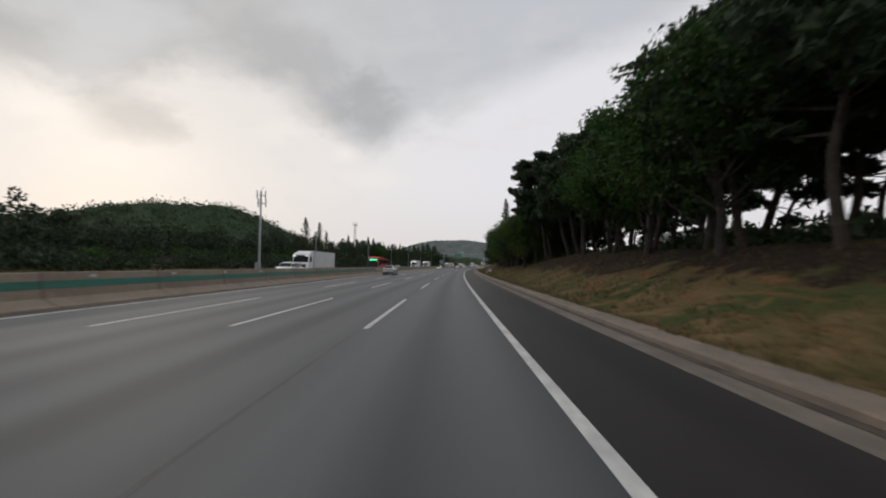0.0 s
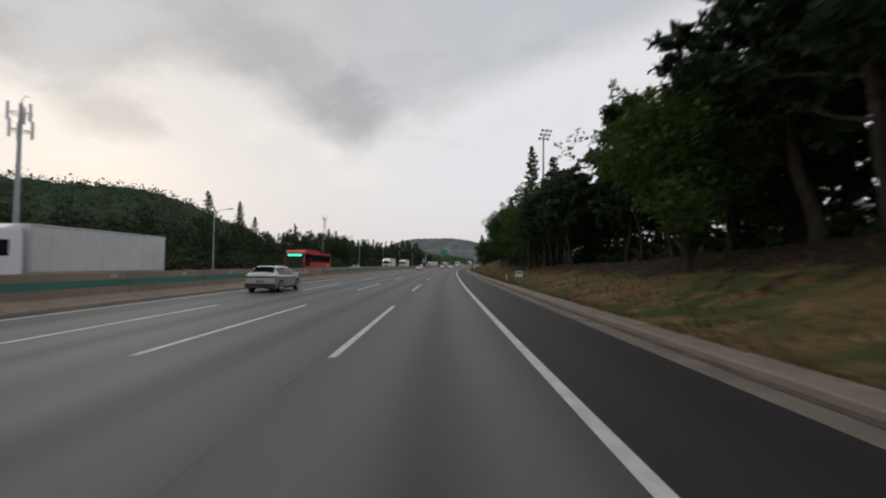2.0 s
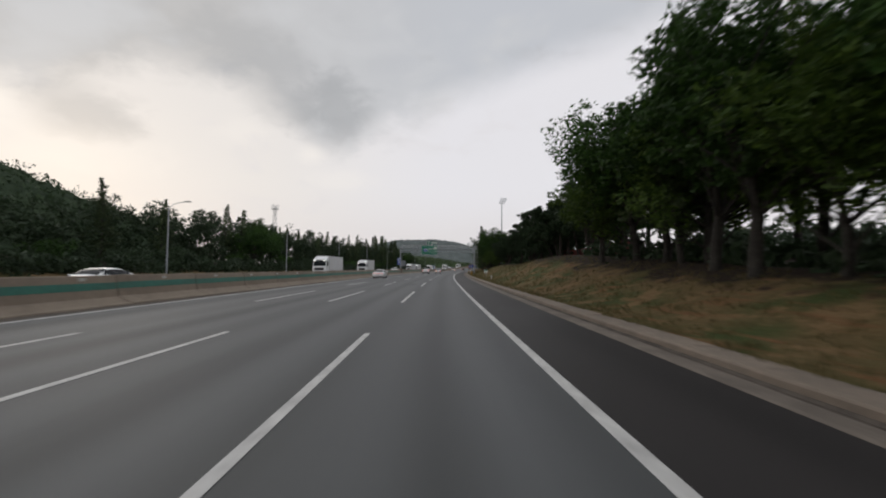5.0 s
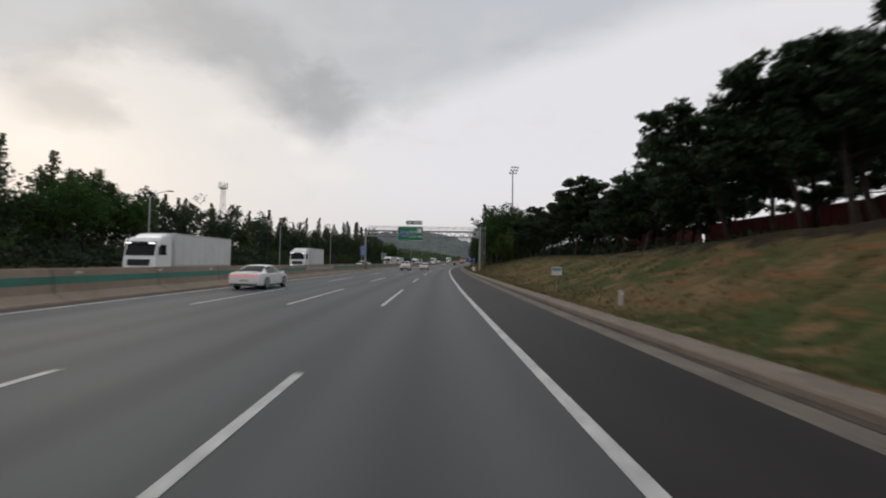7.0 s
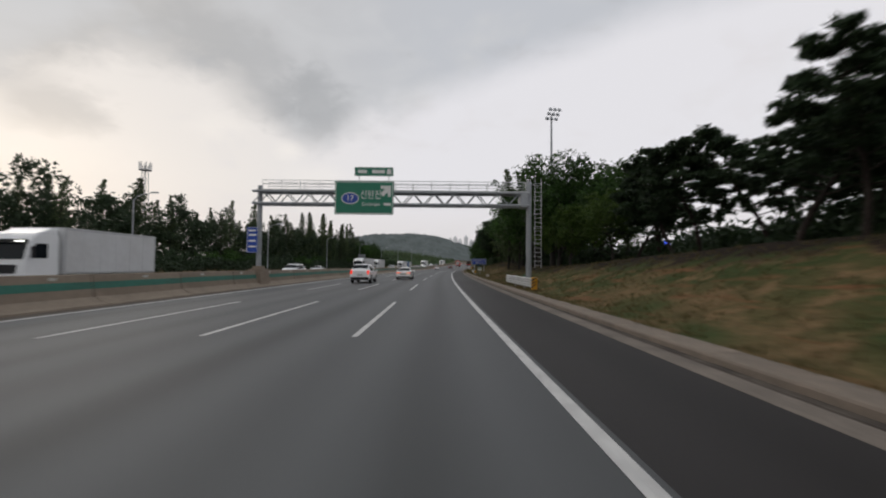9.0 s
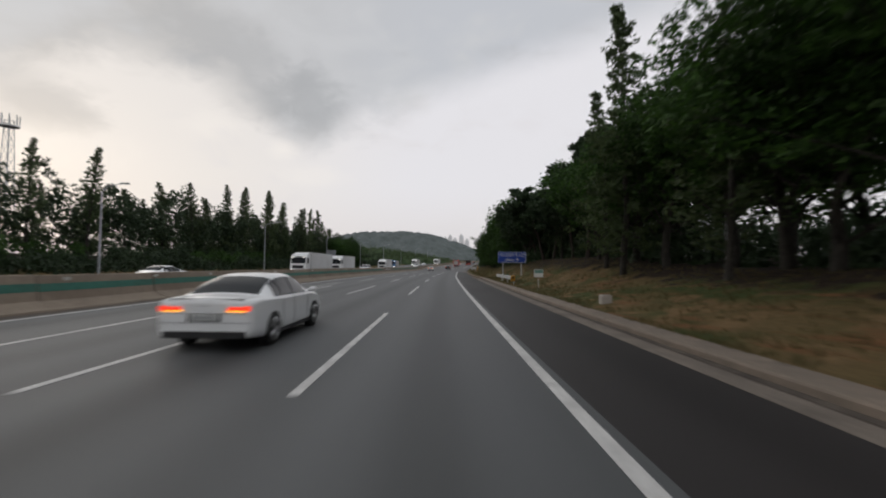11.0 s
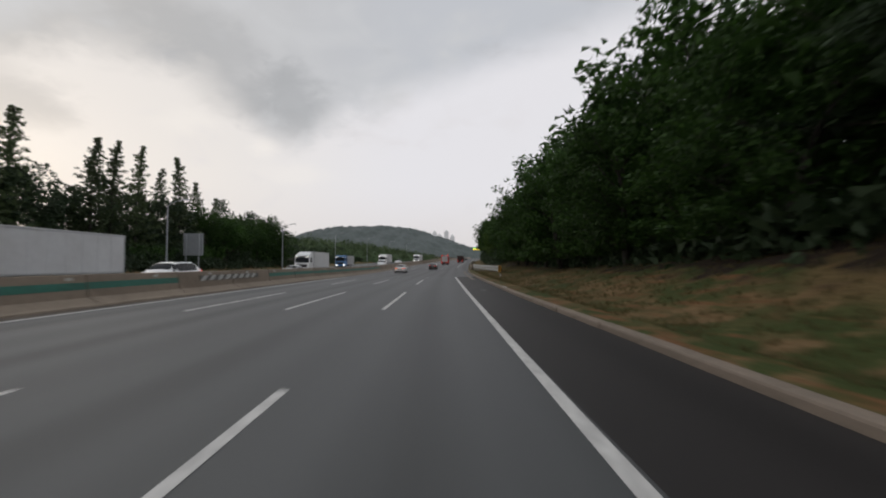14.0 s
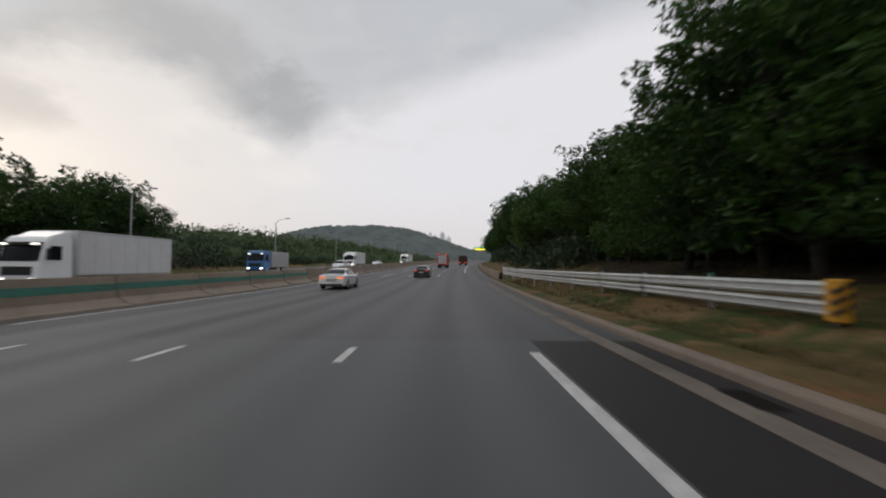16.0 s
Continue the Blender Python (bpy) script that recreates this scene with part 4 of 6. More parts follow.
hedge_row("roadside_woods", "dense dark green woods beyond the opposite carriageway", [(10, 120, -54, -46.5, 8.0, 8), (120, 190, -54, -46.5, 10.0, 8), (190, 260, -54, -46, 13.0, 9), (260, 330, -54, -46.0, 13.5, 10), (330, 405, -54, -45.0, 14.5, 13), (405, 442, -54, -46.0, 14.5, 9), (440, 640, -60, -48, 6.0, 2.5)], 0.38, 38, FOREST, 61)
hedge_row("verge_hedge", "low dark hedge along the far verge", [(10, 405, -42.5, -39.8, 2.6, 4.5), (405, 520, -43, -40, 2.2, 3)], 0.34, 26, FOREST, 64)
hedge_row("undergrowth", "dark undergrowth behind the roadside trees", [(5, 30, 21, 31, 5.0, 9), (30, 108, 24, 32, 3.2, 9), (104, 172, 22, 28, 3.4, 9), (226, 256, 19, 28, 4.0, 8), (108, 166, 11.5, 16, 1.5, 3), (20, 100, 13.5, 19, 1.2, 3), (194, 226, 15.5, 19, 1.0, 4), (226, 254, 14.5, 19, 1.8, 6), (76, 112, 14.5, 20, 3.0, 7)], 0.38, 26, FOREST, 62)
# The tall masses behind the trees are added to block light from there.
hedge_row("undergrowth", "dark undergrowth under the trees farther along, massed to block light", [(256, 300, 22, 30, 4.4, 8), (300, 350, 20, 29, 7.0, 8), (345, 415, 14, 20, 10.0, 12), (340, 520, 20, 28, 8.0, 7), (320, 415, 13.5, 18, 4.5, 9), (415, 520, 7.5, 13, 3.8, 5), (262, 300, 12, 17, 2.6, 3), (306, 352, 13.5, 17, 3.8, 11), (322, 352, 9.6, 12.8, 1.9, 6), (352, 384, 10.2, 12.8, 1.5, 5)], 0.38, 26, FOREST, 63)


# ---- wooded hills ----
def wooded_hill(name, label, centre, radii, height, mat, leaf, count, seed, turn=0.0, ground=None, crown=8.0, k=120):
    rg = np.random.default_rng(seed)
    hill = thing(name, label, "hill")
    vs, fs = [], []

    def top(x, y):
        r2 = (x / radii[0]) ** 2 + (y / radii[1]) ** 2
        base = max(0.0, 1 - r2) ** 1.3
        return height * (base * (1 + 0.12 * noise.noise((x / radii[0] * 2.2, y / radii[1] * 2.2, seed))) - 0.03)

    for i in range(k + 1):
        for j in range(k + 1):
            x, y = radii[0] * (2 * i / k - 1), radii[1] * (2 * j / k - 1)
            z = top(x, y)
            near = noise.voronoi((x / crown, y / crown, seed * 7.3))[0][0]
            vs.append((x, y, z + (crown * 0.55 * (1 - min(near, 1.0) ** 2) + crown * 0.25 * noise.noise((x / crown * 2, y / crown * 2, seed)) if z > 0 else 0)))
    for i in range(k):
        for j in range(k):
            fs.append((i * (k + 1) + j, (i + 1) * (k + 1) + j, (i + 1) * (k + 1) + j + 1, i * (k + 1) + j + 1))
    part("canopy", Geo().add(vs, fs), ground, hill, smooth=True)
    clumps = []
    for _ in range(count):
        x, y = rg.uniform(-1, 1) * radii[0], rg.uniform(-1, 1) * radii[1]
        z = top(x, y)
        if z <= 0.3:
            continue
        r = leaf * rg.uniform(1.0, 1.9)
        clumps.append(((x, y, z + r * rg.uniform(0.6, 1.3)), (r, r, r * rg.uniform(0.8, 1.4)), 1.0))
    if clumps:
        part("tree_cover", leaf_mesh("tree_cover", clumps, 30, leaf * 0.5, mat, seed, long=1.2), None, hill)
    hill.matrix_world = pose(*centre, 0, 0, turn)
    tagged(hill, kind="stuff")
    return hill


q = spot(215, -128, 0)
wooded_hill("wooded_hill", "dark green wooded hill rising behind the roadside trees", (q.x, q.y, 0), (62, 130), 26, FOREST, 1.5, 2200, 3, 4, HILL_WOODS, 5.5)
wooded_hill("far_wooded_hill", "wooded hill far down the road, haze painted into its grey-green", (15, 995, 2), (215, 150), 53, None, 3.0, 0, 5, -6, FAR_WOODS, 10.0, 150)
wooded_hill("far_low_ridge", "low wooded ridge beyond the far hill, haze painted into its colour", (330, 1500, 0), (520, 200), 40, None, 6.0, 0, 6, -4, FAR_WOODS, 14.0)
q = spot(560, -75, 0)
wooded_hill("low_woods", "low green woods beside the far stretch of road", (q.x, q.y, 2), (45, 190), 8, MID_FOREST, 1.5, 2400, 8, -22, MID_WOODS, 5.0)


# ---- grass on the right bank ----
def grass_on_bank():
    rg = np.random.default_rng(9)
    k = 42000
    s = rg.uniform(2, 420, k)
    n = 3.78 + 7.5 * rg.uniform(0, 1, k) ** 1.6
    keep = np.array([noise.noise((a * 0.5, b * 0.5, 4.0)) > -0.25 for a, b in zip(s, n)])
    s, n = s[keep], n[keep]
    th = np.interp(s, S_ALL, TURN)
    z = np.array([bank(a, b) for a, b in zip(s, n)]) + climb(s)
    p = np.stack([np.interp(s, S_ALL, RX) + n * np.cos(th), np.interp(s, S_ALL, RY) - n * np.sin(th), z - 0.02], axis=1)
    out = []
    for _ in range(3):
        c = p + np.concatenate([rg.normal(0, 0.06, (len(p), 2)), np.zeros((len(p), 1))], axis=1)
        a = rg.uniform(0, 2 * math.pi, len(p))
        w = rg.uniform(0.012, 0.03, len(p))
        d = np.stack([np.cos(a) * w, np.sin(a) * w, np.zeros(len(p))], axis=1)
        tip = c + np.stack([rg.normal(0, 0.09, len(p)), rg.normal(0, 0.09, len(p)), rg.uniform(0.06, 0.2, len(p))], axis=1)
        out.append(np.stack([c - d, c + d, tip], axis=1).reshape(-1, 3))
    v = np.concatenate(out)
    me = bpy.data.meshes.new("grass")
    me.from_pydata(v.tolist(), [], np.arange(len(v)).reshape(-1, 3).tolist())
    me.materials.append(GRASS)
    tagged(new("grass", me), "short dry tawny and green grass blades on the bank", "grass", kind="stuff")


grass_on_bank()


# ---- guard rails ----
RAIL_STEEL = material("weathered_galvanised_rail", (0.52, 0.53, 0.53), 0.5, 0.55, vary=0.12, size=0.9, fine=5, random_shift=0.06)
YELLOW = material("yellow_reflective_sheet", (0.62, 0.30, 0.02), 0.5, vary=0.12, size=0.3, fine=8)
BLACK = material("matt_black", (0.02, 0.02, 0.021), 0.55, vary=0.2, size=0.4, fine=9)
GREEN_CAP = material("green_plastic", (0.03, 0.22, 0.15), 0.5, vary=0.12, size=0.3)


def w_beam(g, length, z, x=0.0):
    """A W-shaped beam along y, 31 cm high, of 4 mm sheet drawn thicker."""
    w = [(0.0, -0.155), (0.02, -0.15), (0.075, -0.105), (0.08, -0.085), (0.075, -0.065), (0.01, -0.02), (0.01, 0.02), (0.075, 0.065), (0.08, 0.085), (0.075, 0.105), (0.02, 0.15), (0.0, 0.155)]
    outline = [(x - a, z + b) for a, b in w] + [(x - a + 0.012, z + b) for a, b in reversed(w)]
    return g.sweep(outline, 0, length)


def guard_rail(s0, s1, n, label, heights=(0.55,), ground=0.25, step=4.0, n_end=None):
    rail = thing("guard_rail", label, "guard rail", "roadside guard rails", m=along(s0, n, ground))
    n_end = n if n_end is None else n_end

    def line(q):
        """The rail's pose at q: it swings towards the road in an easy curve."""
        f = min(max((q - s0 - 4) / (s1 - s0 - 4), 0), 1)
        d = (n_end - n) * 6 * f * (1 - f) / (s1 - s0 - 4)
        return along(q, n + (n_end - n) * f * f * (3 - 2 * f), ground, -math.degrees(math.atan(d)))

    s = s0
    k = 0
    while s < s1 - 0.1:
        e = min(s + step, s1)
        for h in heights:
            ob = part("beam", w_beam(Geo(), (e - s) + 0.12, h), RAIL_STEEL, rail, smooth=True)
            ob.matrix_world = line(s)
        post = part("post", Geo().tube([(0.16, 0.1, -0.3), (0.16, 0.1, max(heights) + 0.2)], [0.07, 0.07], 10), RAIL_STEEL, rail, smooth=True)
        post.matrix_world = line(s)
        for h in heights:
            sp = part("spacer", Geo().box(-0.0, 0.1, 0.04, 0.16, h - 0.09, h + 0.09), RAIL_STEEL, rail, bevel=0.01)
            sp.matrix_world = line(s)
        if k % 2 == 1:
            cap = part("cap", Geo().tube([(0.16, 0.1, max(heights) + 0.19), (0.16, 0.1, max(heights) + 0.26)], [0.085, 0.07], 10), GREEN_CAP, rail, "green post cap")
            cap.matrix_world = line(s)
        s, k = e, k + 1
    # rounded end pieces, one for each tier, with the marker stripes
    top = max(heights) + 0.2
    low = min(heights) - 0.25
    for h in heights:
        nose = part("end_nose", Geo().tube([(0.05, -0.02, h - 0.24), (0.05, -0.02, h - 0.21), (0.05, -0.02, h + 0.17), (0.05, -0.02, h + 0.2)], [0.17, 0.2, 0.2, 0.17], 14), YELLOW, rail, "yellow rounded end piece", smooth=True)
        nose.matrix_world = along(s0, n, ground)
    for k in range(3):
        z = low + 0.12 + 0.2 * k
        if z + 0.2 > top:
            break
        b = part("end_stripe", Geo().add([(-0.16, -0.16, z), (-0.02, -0.235, z + 0.1), (0.13, -0.225, z + 0.2), (0.13, -0.235, z + 0.27), (-0.02, -0.245, z + 0.19), (-0.16, -0.17, z + 0.09),
                                           (-0.16, -0.1, z), (0.0, -0.1, z + 0.1), (0.13, -0.1, z + 0.2), (0.13, -0.1, z + 0.27), (0.0, -0.1, z + 0.19), (-0.16, -0.1, z + 0.09)],
                                          [(0, 1, 4, 5), (1, 2, 3, 4), (6, 11, 10, 7), (7, 10, 9, 8), (0, 6, 7, 1), (1, 7, 8, 2), (2, 8, 9, 3), (3, 9, 10, 4), (4, 10, 11, 5), (5, 11, 6, 0)]), BLACK, rail, "black stripe")
        b.matrix_world = along(s0, n, ground)
    return rail


guard_rail(298.3, 309.6, 4.25, "single galvanised steel guard rail with a yellow and black end", (0.52,), 0.2)
guard_rail(386.2, 424, 5.5, "double-tier galvanised steel guard rail with a yellow end", (0.5, 0.87), 0.42, n_end=3.75)
guard_rail(243.5, 254.5, 4.3, "short galvanised guard rail in front of the gantry post", (0.3, 0.62), 0.2, 3.7)

# parapet of the short bridge ahead
parapet = tagged(new("bridge_parapet", strip("bridge_parapet", list(np.arange(424, 520, 4.0)), [3.3, 3.32, 3.36, 3.56, 3.6, 3.62], [0, 0.6, 0.86, 0.86, 0.6, -0.2], CONCRETE)), "pale concrete bridge parapet beside the lane", "parapet", kind="structure")


# ---- sign gantry ----
SIGN_GREEN = material("green_sign_sheet", (0.005, 0.17, 0.10), 0.45, vary=0.06, size=1.5, fine=3)
SIGN_BLUE = material("blue_sign_sheet", (0.012, 0.06, 0.36), 0.45, vary=0.06, size=1.2, fine=3)
SIGN_WHITE = material("white_sign_sheet", (0.72, 0.72, 0.7), 0.45, vary=0.05, size=0.6, fine=6)


def lettering(name, words, size, x, z, y, parent, mat, width=None):
    """Flat letters facing back down the road (towards -y)."""
    cu = bpy.data.curves.new(name, "FONT")
    cu.body, cu.size, cu.extrude, cu.align_x, cu.align_y = words, size, 0.003, "CENTER", "CENTER"
    tmp = bpy.data.objects.new(name, cu)
    scene.collection.objects.link(tmp)
    me = bpy.data.meshes.new_from_object(tmp.evaluated_get(bpy.context.evaluated_depsgraph_get()))
    bpy.data.objects.remove(tmp)
    me.materials.clear()
    me.materials.append(mat)
    k = 1.0
    if width and me.vertices:
        xs = [v.co.x for v in me.vertices]
        k = width / max(0.01, max(xs) - min(xs))
    ob = new(name, me)
    ob.parent = parent
    ob.matrix_local = pose(x, y, z, 90, 0, 0) @ Matrix.Diagonal((k, 1, 1, 1))
    return ob


def board(name, x0, x1, z0, z1, mat, parent, y=0.0, rim=0.06, label=""):
    """A sheet with a thin white rim on its face."""
    b = part(name, Geo().box(x0, x1, y, y + 0.06, z0, z1), mat, parent, label, bevel=0.012)
    r = Geo()
    i = rim * 0.6
    t = rim * 0.6
    for a, c, d, e in ((x0 + i, x1 - i, z1 - i - t, z1 - i), (x0 + i, x1 - i, z0 + i, z0 + i + t), (x0 + i, x0 + i + t, z0 + i + t, z1 - i - t), (x1 - i - t, x1 - i, z0 + i + t, z1 - i - t)):
        r.box(a, c, y - 0.006, y - 0.001, d, e)
    part("rim", r, SIGN_WHITE, b, "white border line")
    return b


def build_gantry(s):
    g = thing("sign_gantry", "grey steel truss gantry over the lanes with a green sign", "sign gantry", m=along(s, 0))
    xl, xr = -16.2, 5.4
    for x, z0, z1, r in ((xl + 0.4, 1.5, 7.9, 0.2), (xr, 0.1, 8.4, 0.23)):
        part("post", Geo().tube([(x, 0, z0), (x, 0, z1)], [r, r * 0.92], 14), GREY_PAINT, g, smooth=True)
        part("base_plate", Geo().box(x - 0.36, x + 0.36, -0.36, 0.36, z0 - 0.25, z0 + 0.06), CONCRETE, g, bevel=0.02)
    part("footing", Geo().sweep([(-16.3, 0), (-16.25, 1.35), (-15.35, 1.35), (-15.2, 0)], -0.9, 0.9), CONCRETE, g, "concrete block in the barrier", bevel=0.03)
    for y in (-0.5, 0.5):
        for z, r in ((6.45, 0.1), (7.4, 0.1)):
            part("chord", Geo().tube([(xl, y, z), (xr, y, z)], [r, r], 8), GREY_PAINT, g, smooth=True)
    k = 26
    for y in (-0.5, 0.5):
        for i in range(k):
            a, b = xl + (xr - xl) * i / k, xl + (xr - xl) * (i + 1) / k
            za, zb = (6.45, 7.4) if i % 2 == 0 else (7.4, 6.45)
            part("lattice_bar", Geo().tube([(a, y, za), (b, y, zb)], [0.045, 0.045], 6), GREY_PAINT, g)
    part("walkway", Geo().box(xl + 0.3, xr - 0.3, -0.55, 0.55, 7.5, 7.55), STEEL, g)
    for y in (-0.55, 0.55):
        for z in (7.95, 8.25):
            part("hand_rail", Geo().tube([(xl + 0.8, y, z), (xr - 0.4, y, z)], [0.025, 0.025], 6), STEEL, g)
        for i in range(15):
            x = xl + 0.8 + (xr - xl - 1.2) * i / 14
            part("rail_post", Geo().tube([(x, y, 7.5), (x, y, 8.27)], [0.022, 0.022], 6), STEEL, g)
    # ladder cage on the right post
    lad = part("ladder", Geo().box(xr + 0.45, xr + 0.49, -0.06, -0.02, 1.6, 8.6).box(xr + 0.95, xr + 0.99, -0.06, -0.02, 1.6, 8.6), STEEL, g)
    for i in range(20):
        part("rung", Geo().tube([(xr + 0.46, -0.04, 1.8 + 0.34 * i), (xr + 0.98, -0.04, 1.8 + 0.34 * i)], [0.018, 0.018], 6), STEEL, lad)
    for i in range(5):
        z = 3.6 + 1.15 * i
        part("hoop", Geo().tube([(xr + 0.72 + 0.36 * math.cos(a), 0.22 + 0.36 * math.sin(a), z) for a in np.linspace(-0.8, math.pi + 0.8, 9)], [0.015] * 9, 5), STEEL, lad)
    part("end_bracket", Geo().box(xr - 0.75, xr - 0.2, -0.58, 0.58, 6.3, 7.5), GREY_PAINT, g, bevel=0.03)
    # main sign
    b = board("green_sign", -9.75, -5.2, 5.6, 8.2, SIGN_GREEN, g, -0.78, 0.09, "green direction sign with white letters")
    for x in (-9.0, -7.5, -6.0):
        part("sign_bracket", Geo().box(x - 0.04, x + 0.04, -0.7, -0.48, 6.3, 7.6), STEEL, b)
    ring = Geo()
    ell = [(-8.55 + 0.68 * math.cos(a), 6.85 + 0.46 * math.sin(a)) for a in np.linspace(0, 2 * math.pi, 28, endpoint=False)]
    ring.add([(x, -0.79, z) for x, z in ell] + [(x, -0.785, z) for x, z in ell], [tuple(range(28))] + [(i, (i + 1) % 28, 28 + (i + 1) % 28, 28 + i) for i in range(28)])
    part("route_shield", ring, SIGN_WHITE, b, "white oval")
    ell = [(-8.55 + 0.61 * math.cos(a), 6.85 + 0.39 * math.sin(a)) for a in np.linspace(0, 2 * math.pi, 28, endpoint=False)]
    part("route_shield_blue", Geo().add([(x, -0.797, z) for x, z in ell] + [(x, -0.791, z) for x, z in ell], [tuple(range(28))] + [(i, (i + 1) % 28, 28 + (i + 1) % 28, 28 + i) for i in range(28)]), SIGN_BLUE, b, "blue oval")
    lettering("letters", "17", 0.6, -8.55, 6.85, -0.803, b, SIGN_WHITE)
    lettering("letters", "신탄진", 0.75, -6.95, 7.1, -0.79, b, SIGN_WHITE, 1.55)
    lettering("letters", "Sintanjin", 0.4, -6.95, 6.4, -0.79, b, SIGN_WHITE, 1.4)
    part("letter_bar", Geo().box(-5.95, -5.4, -0.79, -0.785, 6.3, 6.5), SIGN_WHITE, b)
    arrow = [(-6.15, 7.15), (-6.0, 7.0), (-5.65, 7.35), (-5.65, 7.0), (-5.42, 7.0), (-5.42, 7.85), (-6.2, 7.85), (-6.2, 7.62), (-5.85, 7.62), (-6.15, 7.32)]
    arrow = [(x + 0.0, z) for x, z in arrow]
    part("arrow", Geo().sweep(arrow, -0.79, -0.785), SIGN_WHITE, b, "white diagonal arrow")
    t = board("exit_sign", -8.25, -5.25, 8.6, 9.3, SIGN_GREEN, g, -0.72, 0.05, "small dark green exit plate")
    for x in (-7.9, -5.6):
        part("sign_bracket", Geo().box(x - 0.03, x + 0.03, -0.66, -0.6, 8.1, 8.9), STEEL, t)
    for x0, x1 in ((-8.0, -7.3), (-6.9, -5.9)):
        part("letter_bar", Geo().box(x0, x1, -0.73, -0.725, 8.82, 9.08), SIGN_WHITE, t)
    part("letter_bar", Geo().box(-5.75, -5.4, -0.73, -0.725, 8.75, 9.15), SIGN_WHITE, t)
    p = board("blue_plate", -16.65, -15.8, 2.6, 4.6, SIGN_BLUE, g, -0.3, 0.04, "small blue plate on the post")
    for z in (3.0, 3.45, 3.9, 4.25):
        part("letter_bar", Geo().box(-16.5, -15.95, -0.31, -0.305, z, z + 0.14), SIGN_WHITE, p)


build_gantry(250.5)


# ---- roadside signs and posts ----
def bus_lane_sign(s, n):
    z0 = bank(s, n)
    sg = thing("blue_road_sign", "wide blue road sign with white letters on two grey posts", "road sign", m=along(s, n, 0.0))
    for x in (0.55, 2.5):
        part("post", Geo().tube([(x, 0.06, bank(s, n + x) - 0.3), (x, 0.06, 2.3)], [0.07, 0.07], 10), STEEL, sg, smooth=True)
    b = board("panel", 0.0, 3.0, 2.1, 3.28, SIGN_BLUE, sg, -0.04, 0.05, "blue panel with white rim")
    lettering("letters", "버스전용차로 시점", 0.40, 1.5, 2.9, -0.05, b, SIGN_WHITE, 2.65)
    lettering("letters", "500m 앞", 0.38, 1.5, 2.4, -0.05, b, SIGN_WHITE, 1.5)


bus_lane_sign(307.5, 4.08)


PALE_GREEN = material("faded_green_sign_sheet", (0.16, 0.34, 0.28), 0.5, vary=0.15, size=0.4, fine=9)


def small_sign(s, n, width, height, top, label, mat):
    sg = thing("small_road_sign", label, "road sign", "small roadside signs", m=along(s, n, bank(s, n)))
    part("post", Geo().tube([(0, 0.03, -0.3), (0, 0.03, top)], [0.017, 0.017], 8), STEEL, sg)
    p = part("plate", Geo().box(-width / 2, width / 2, -0.02, 0.0, top - height, top), mat, sg, bevel=0.008)
    part("green_band", Geo().box(-width * 0.44, width * 0.44, -0.026, -0.021, top - height * 0.48, top - height * 0.08), PALE_GREEN, p, "pale green upper band")


small_sign(192.9, 4.8, 0.54, 0.44, 1.3, "small white and pale green road sign on a thin post", SIGN_WHITE)
small_sign(289.2, 4.55, 0.6, 0.5, 1.35, "small pale green and white plate on a thin post", SIGN_WHITE)
small_sign(96.2, 4.8, 0.6, 0.5, 1.0, "small white roadside plate on a thin post", SIGN_WHITE)
MARKER = material("marker_post_concrete", (0.5, 0.46, 0.42), 0.85, vary=0.15, size=0.4, fine=12, bump=0.004)
for s, n, h in ((102.0, 4.5, 0.62), (185.0, 4.9, 0.55), (380.6, 5.0, 0.35)):
    mk = thing("marker_post", "short pale concrete marker post in the grass", "marker post", "marker posts", m=along(s, n, bank(s, n)))
    part("shaft", Geo().box(-0.07, 0.07, -0.07, 0.07, -0.2, h), MARKER, mk, bevel=0.015)
    part("reflector", Geo().box(-0.05, 0.05, -0.078, -0.068, h - 0.16, h - 0.06), SIGN_WHITE, mk)

block = solid("concrete_block", Geo().box(-0.2, 0.2, -0.2, 0.2, -0.15, 0.34), MARKER, "squat pale concrete marker block in the grass", "marker block", m=along(278.6, 4.95, bank(278.6, 4.95)), bevel=0.03)


# ---- street lamps, masts ----
def street_lamp():
    lamp = thing("street_lamp", "tall grey steel street lamp with a single curved arm", "street lamp", "street lamps")
    part("pole", Geo().tube([(0, 0, -0.3), (0, 0, 9.4)], [0.13, 0.07], 10), GREY_PAINT, lamp, smooth=True)
    part("base", Geo().box(-0.25, 0.25, -0.25, 0.25, -0.2, 0.25), CONCRETE, lamp, bevel=0.02)
    part("arm", Geo().tube([(0, 0, 9.35), (0.5, 0, 9.9), (1.3, 0, 10.15), (2.3, 0, 10.3)], [0.06, 0.05, 0.045, 0.04], 8), GREY_PAINT, lamp, smooth=True)
    head = part("lamp_head", Geo().box(2.1, 3.0, -0.16, 0.16, 10.26, 10.4), GREY_PAINT, lamp, bevel=0.04)
    part("lens", Geo().box(2.3, 2.95, -0.12, 0.12, 10.235, 10.262), SIGN_WHITE, head, "clear lens")
    return lamp


lamp0 = street_lamp()
first = True
for s in (128, 184, 226, 269, 308, 349, 389, 427.5, 466, 505, 545, 585):
    m = along(s, -39.2, 0.0)
    if first:
        lamp0.matrix_world, first = m, False
    else:
        copy_thing(lamp0, m)


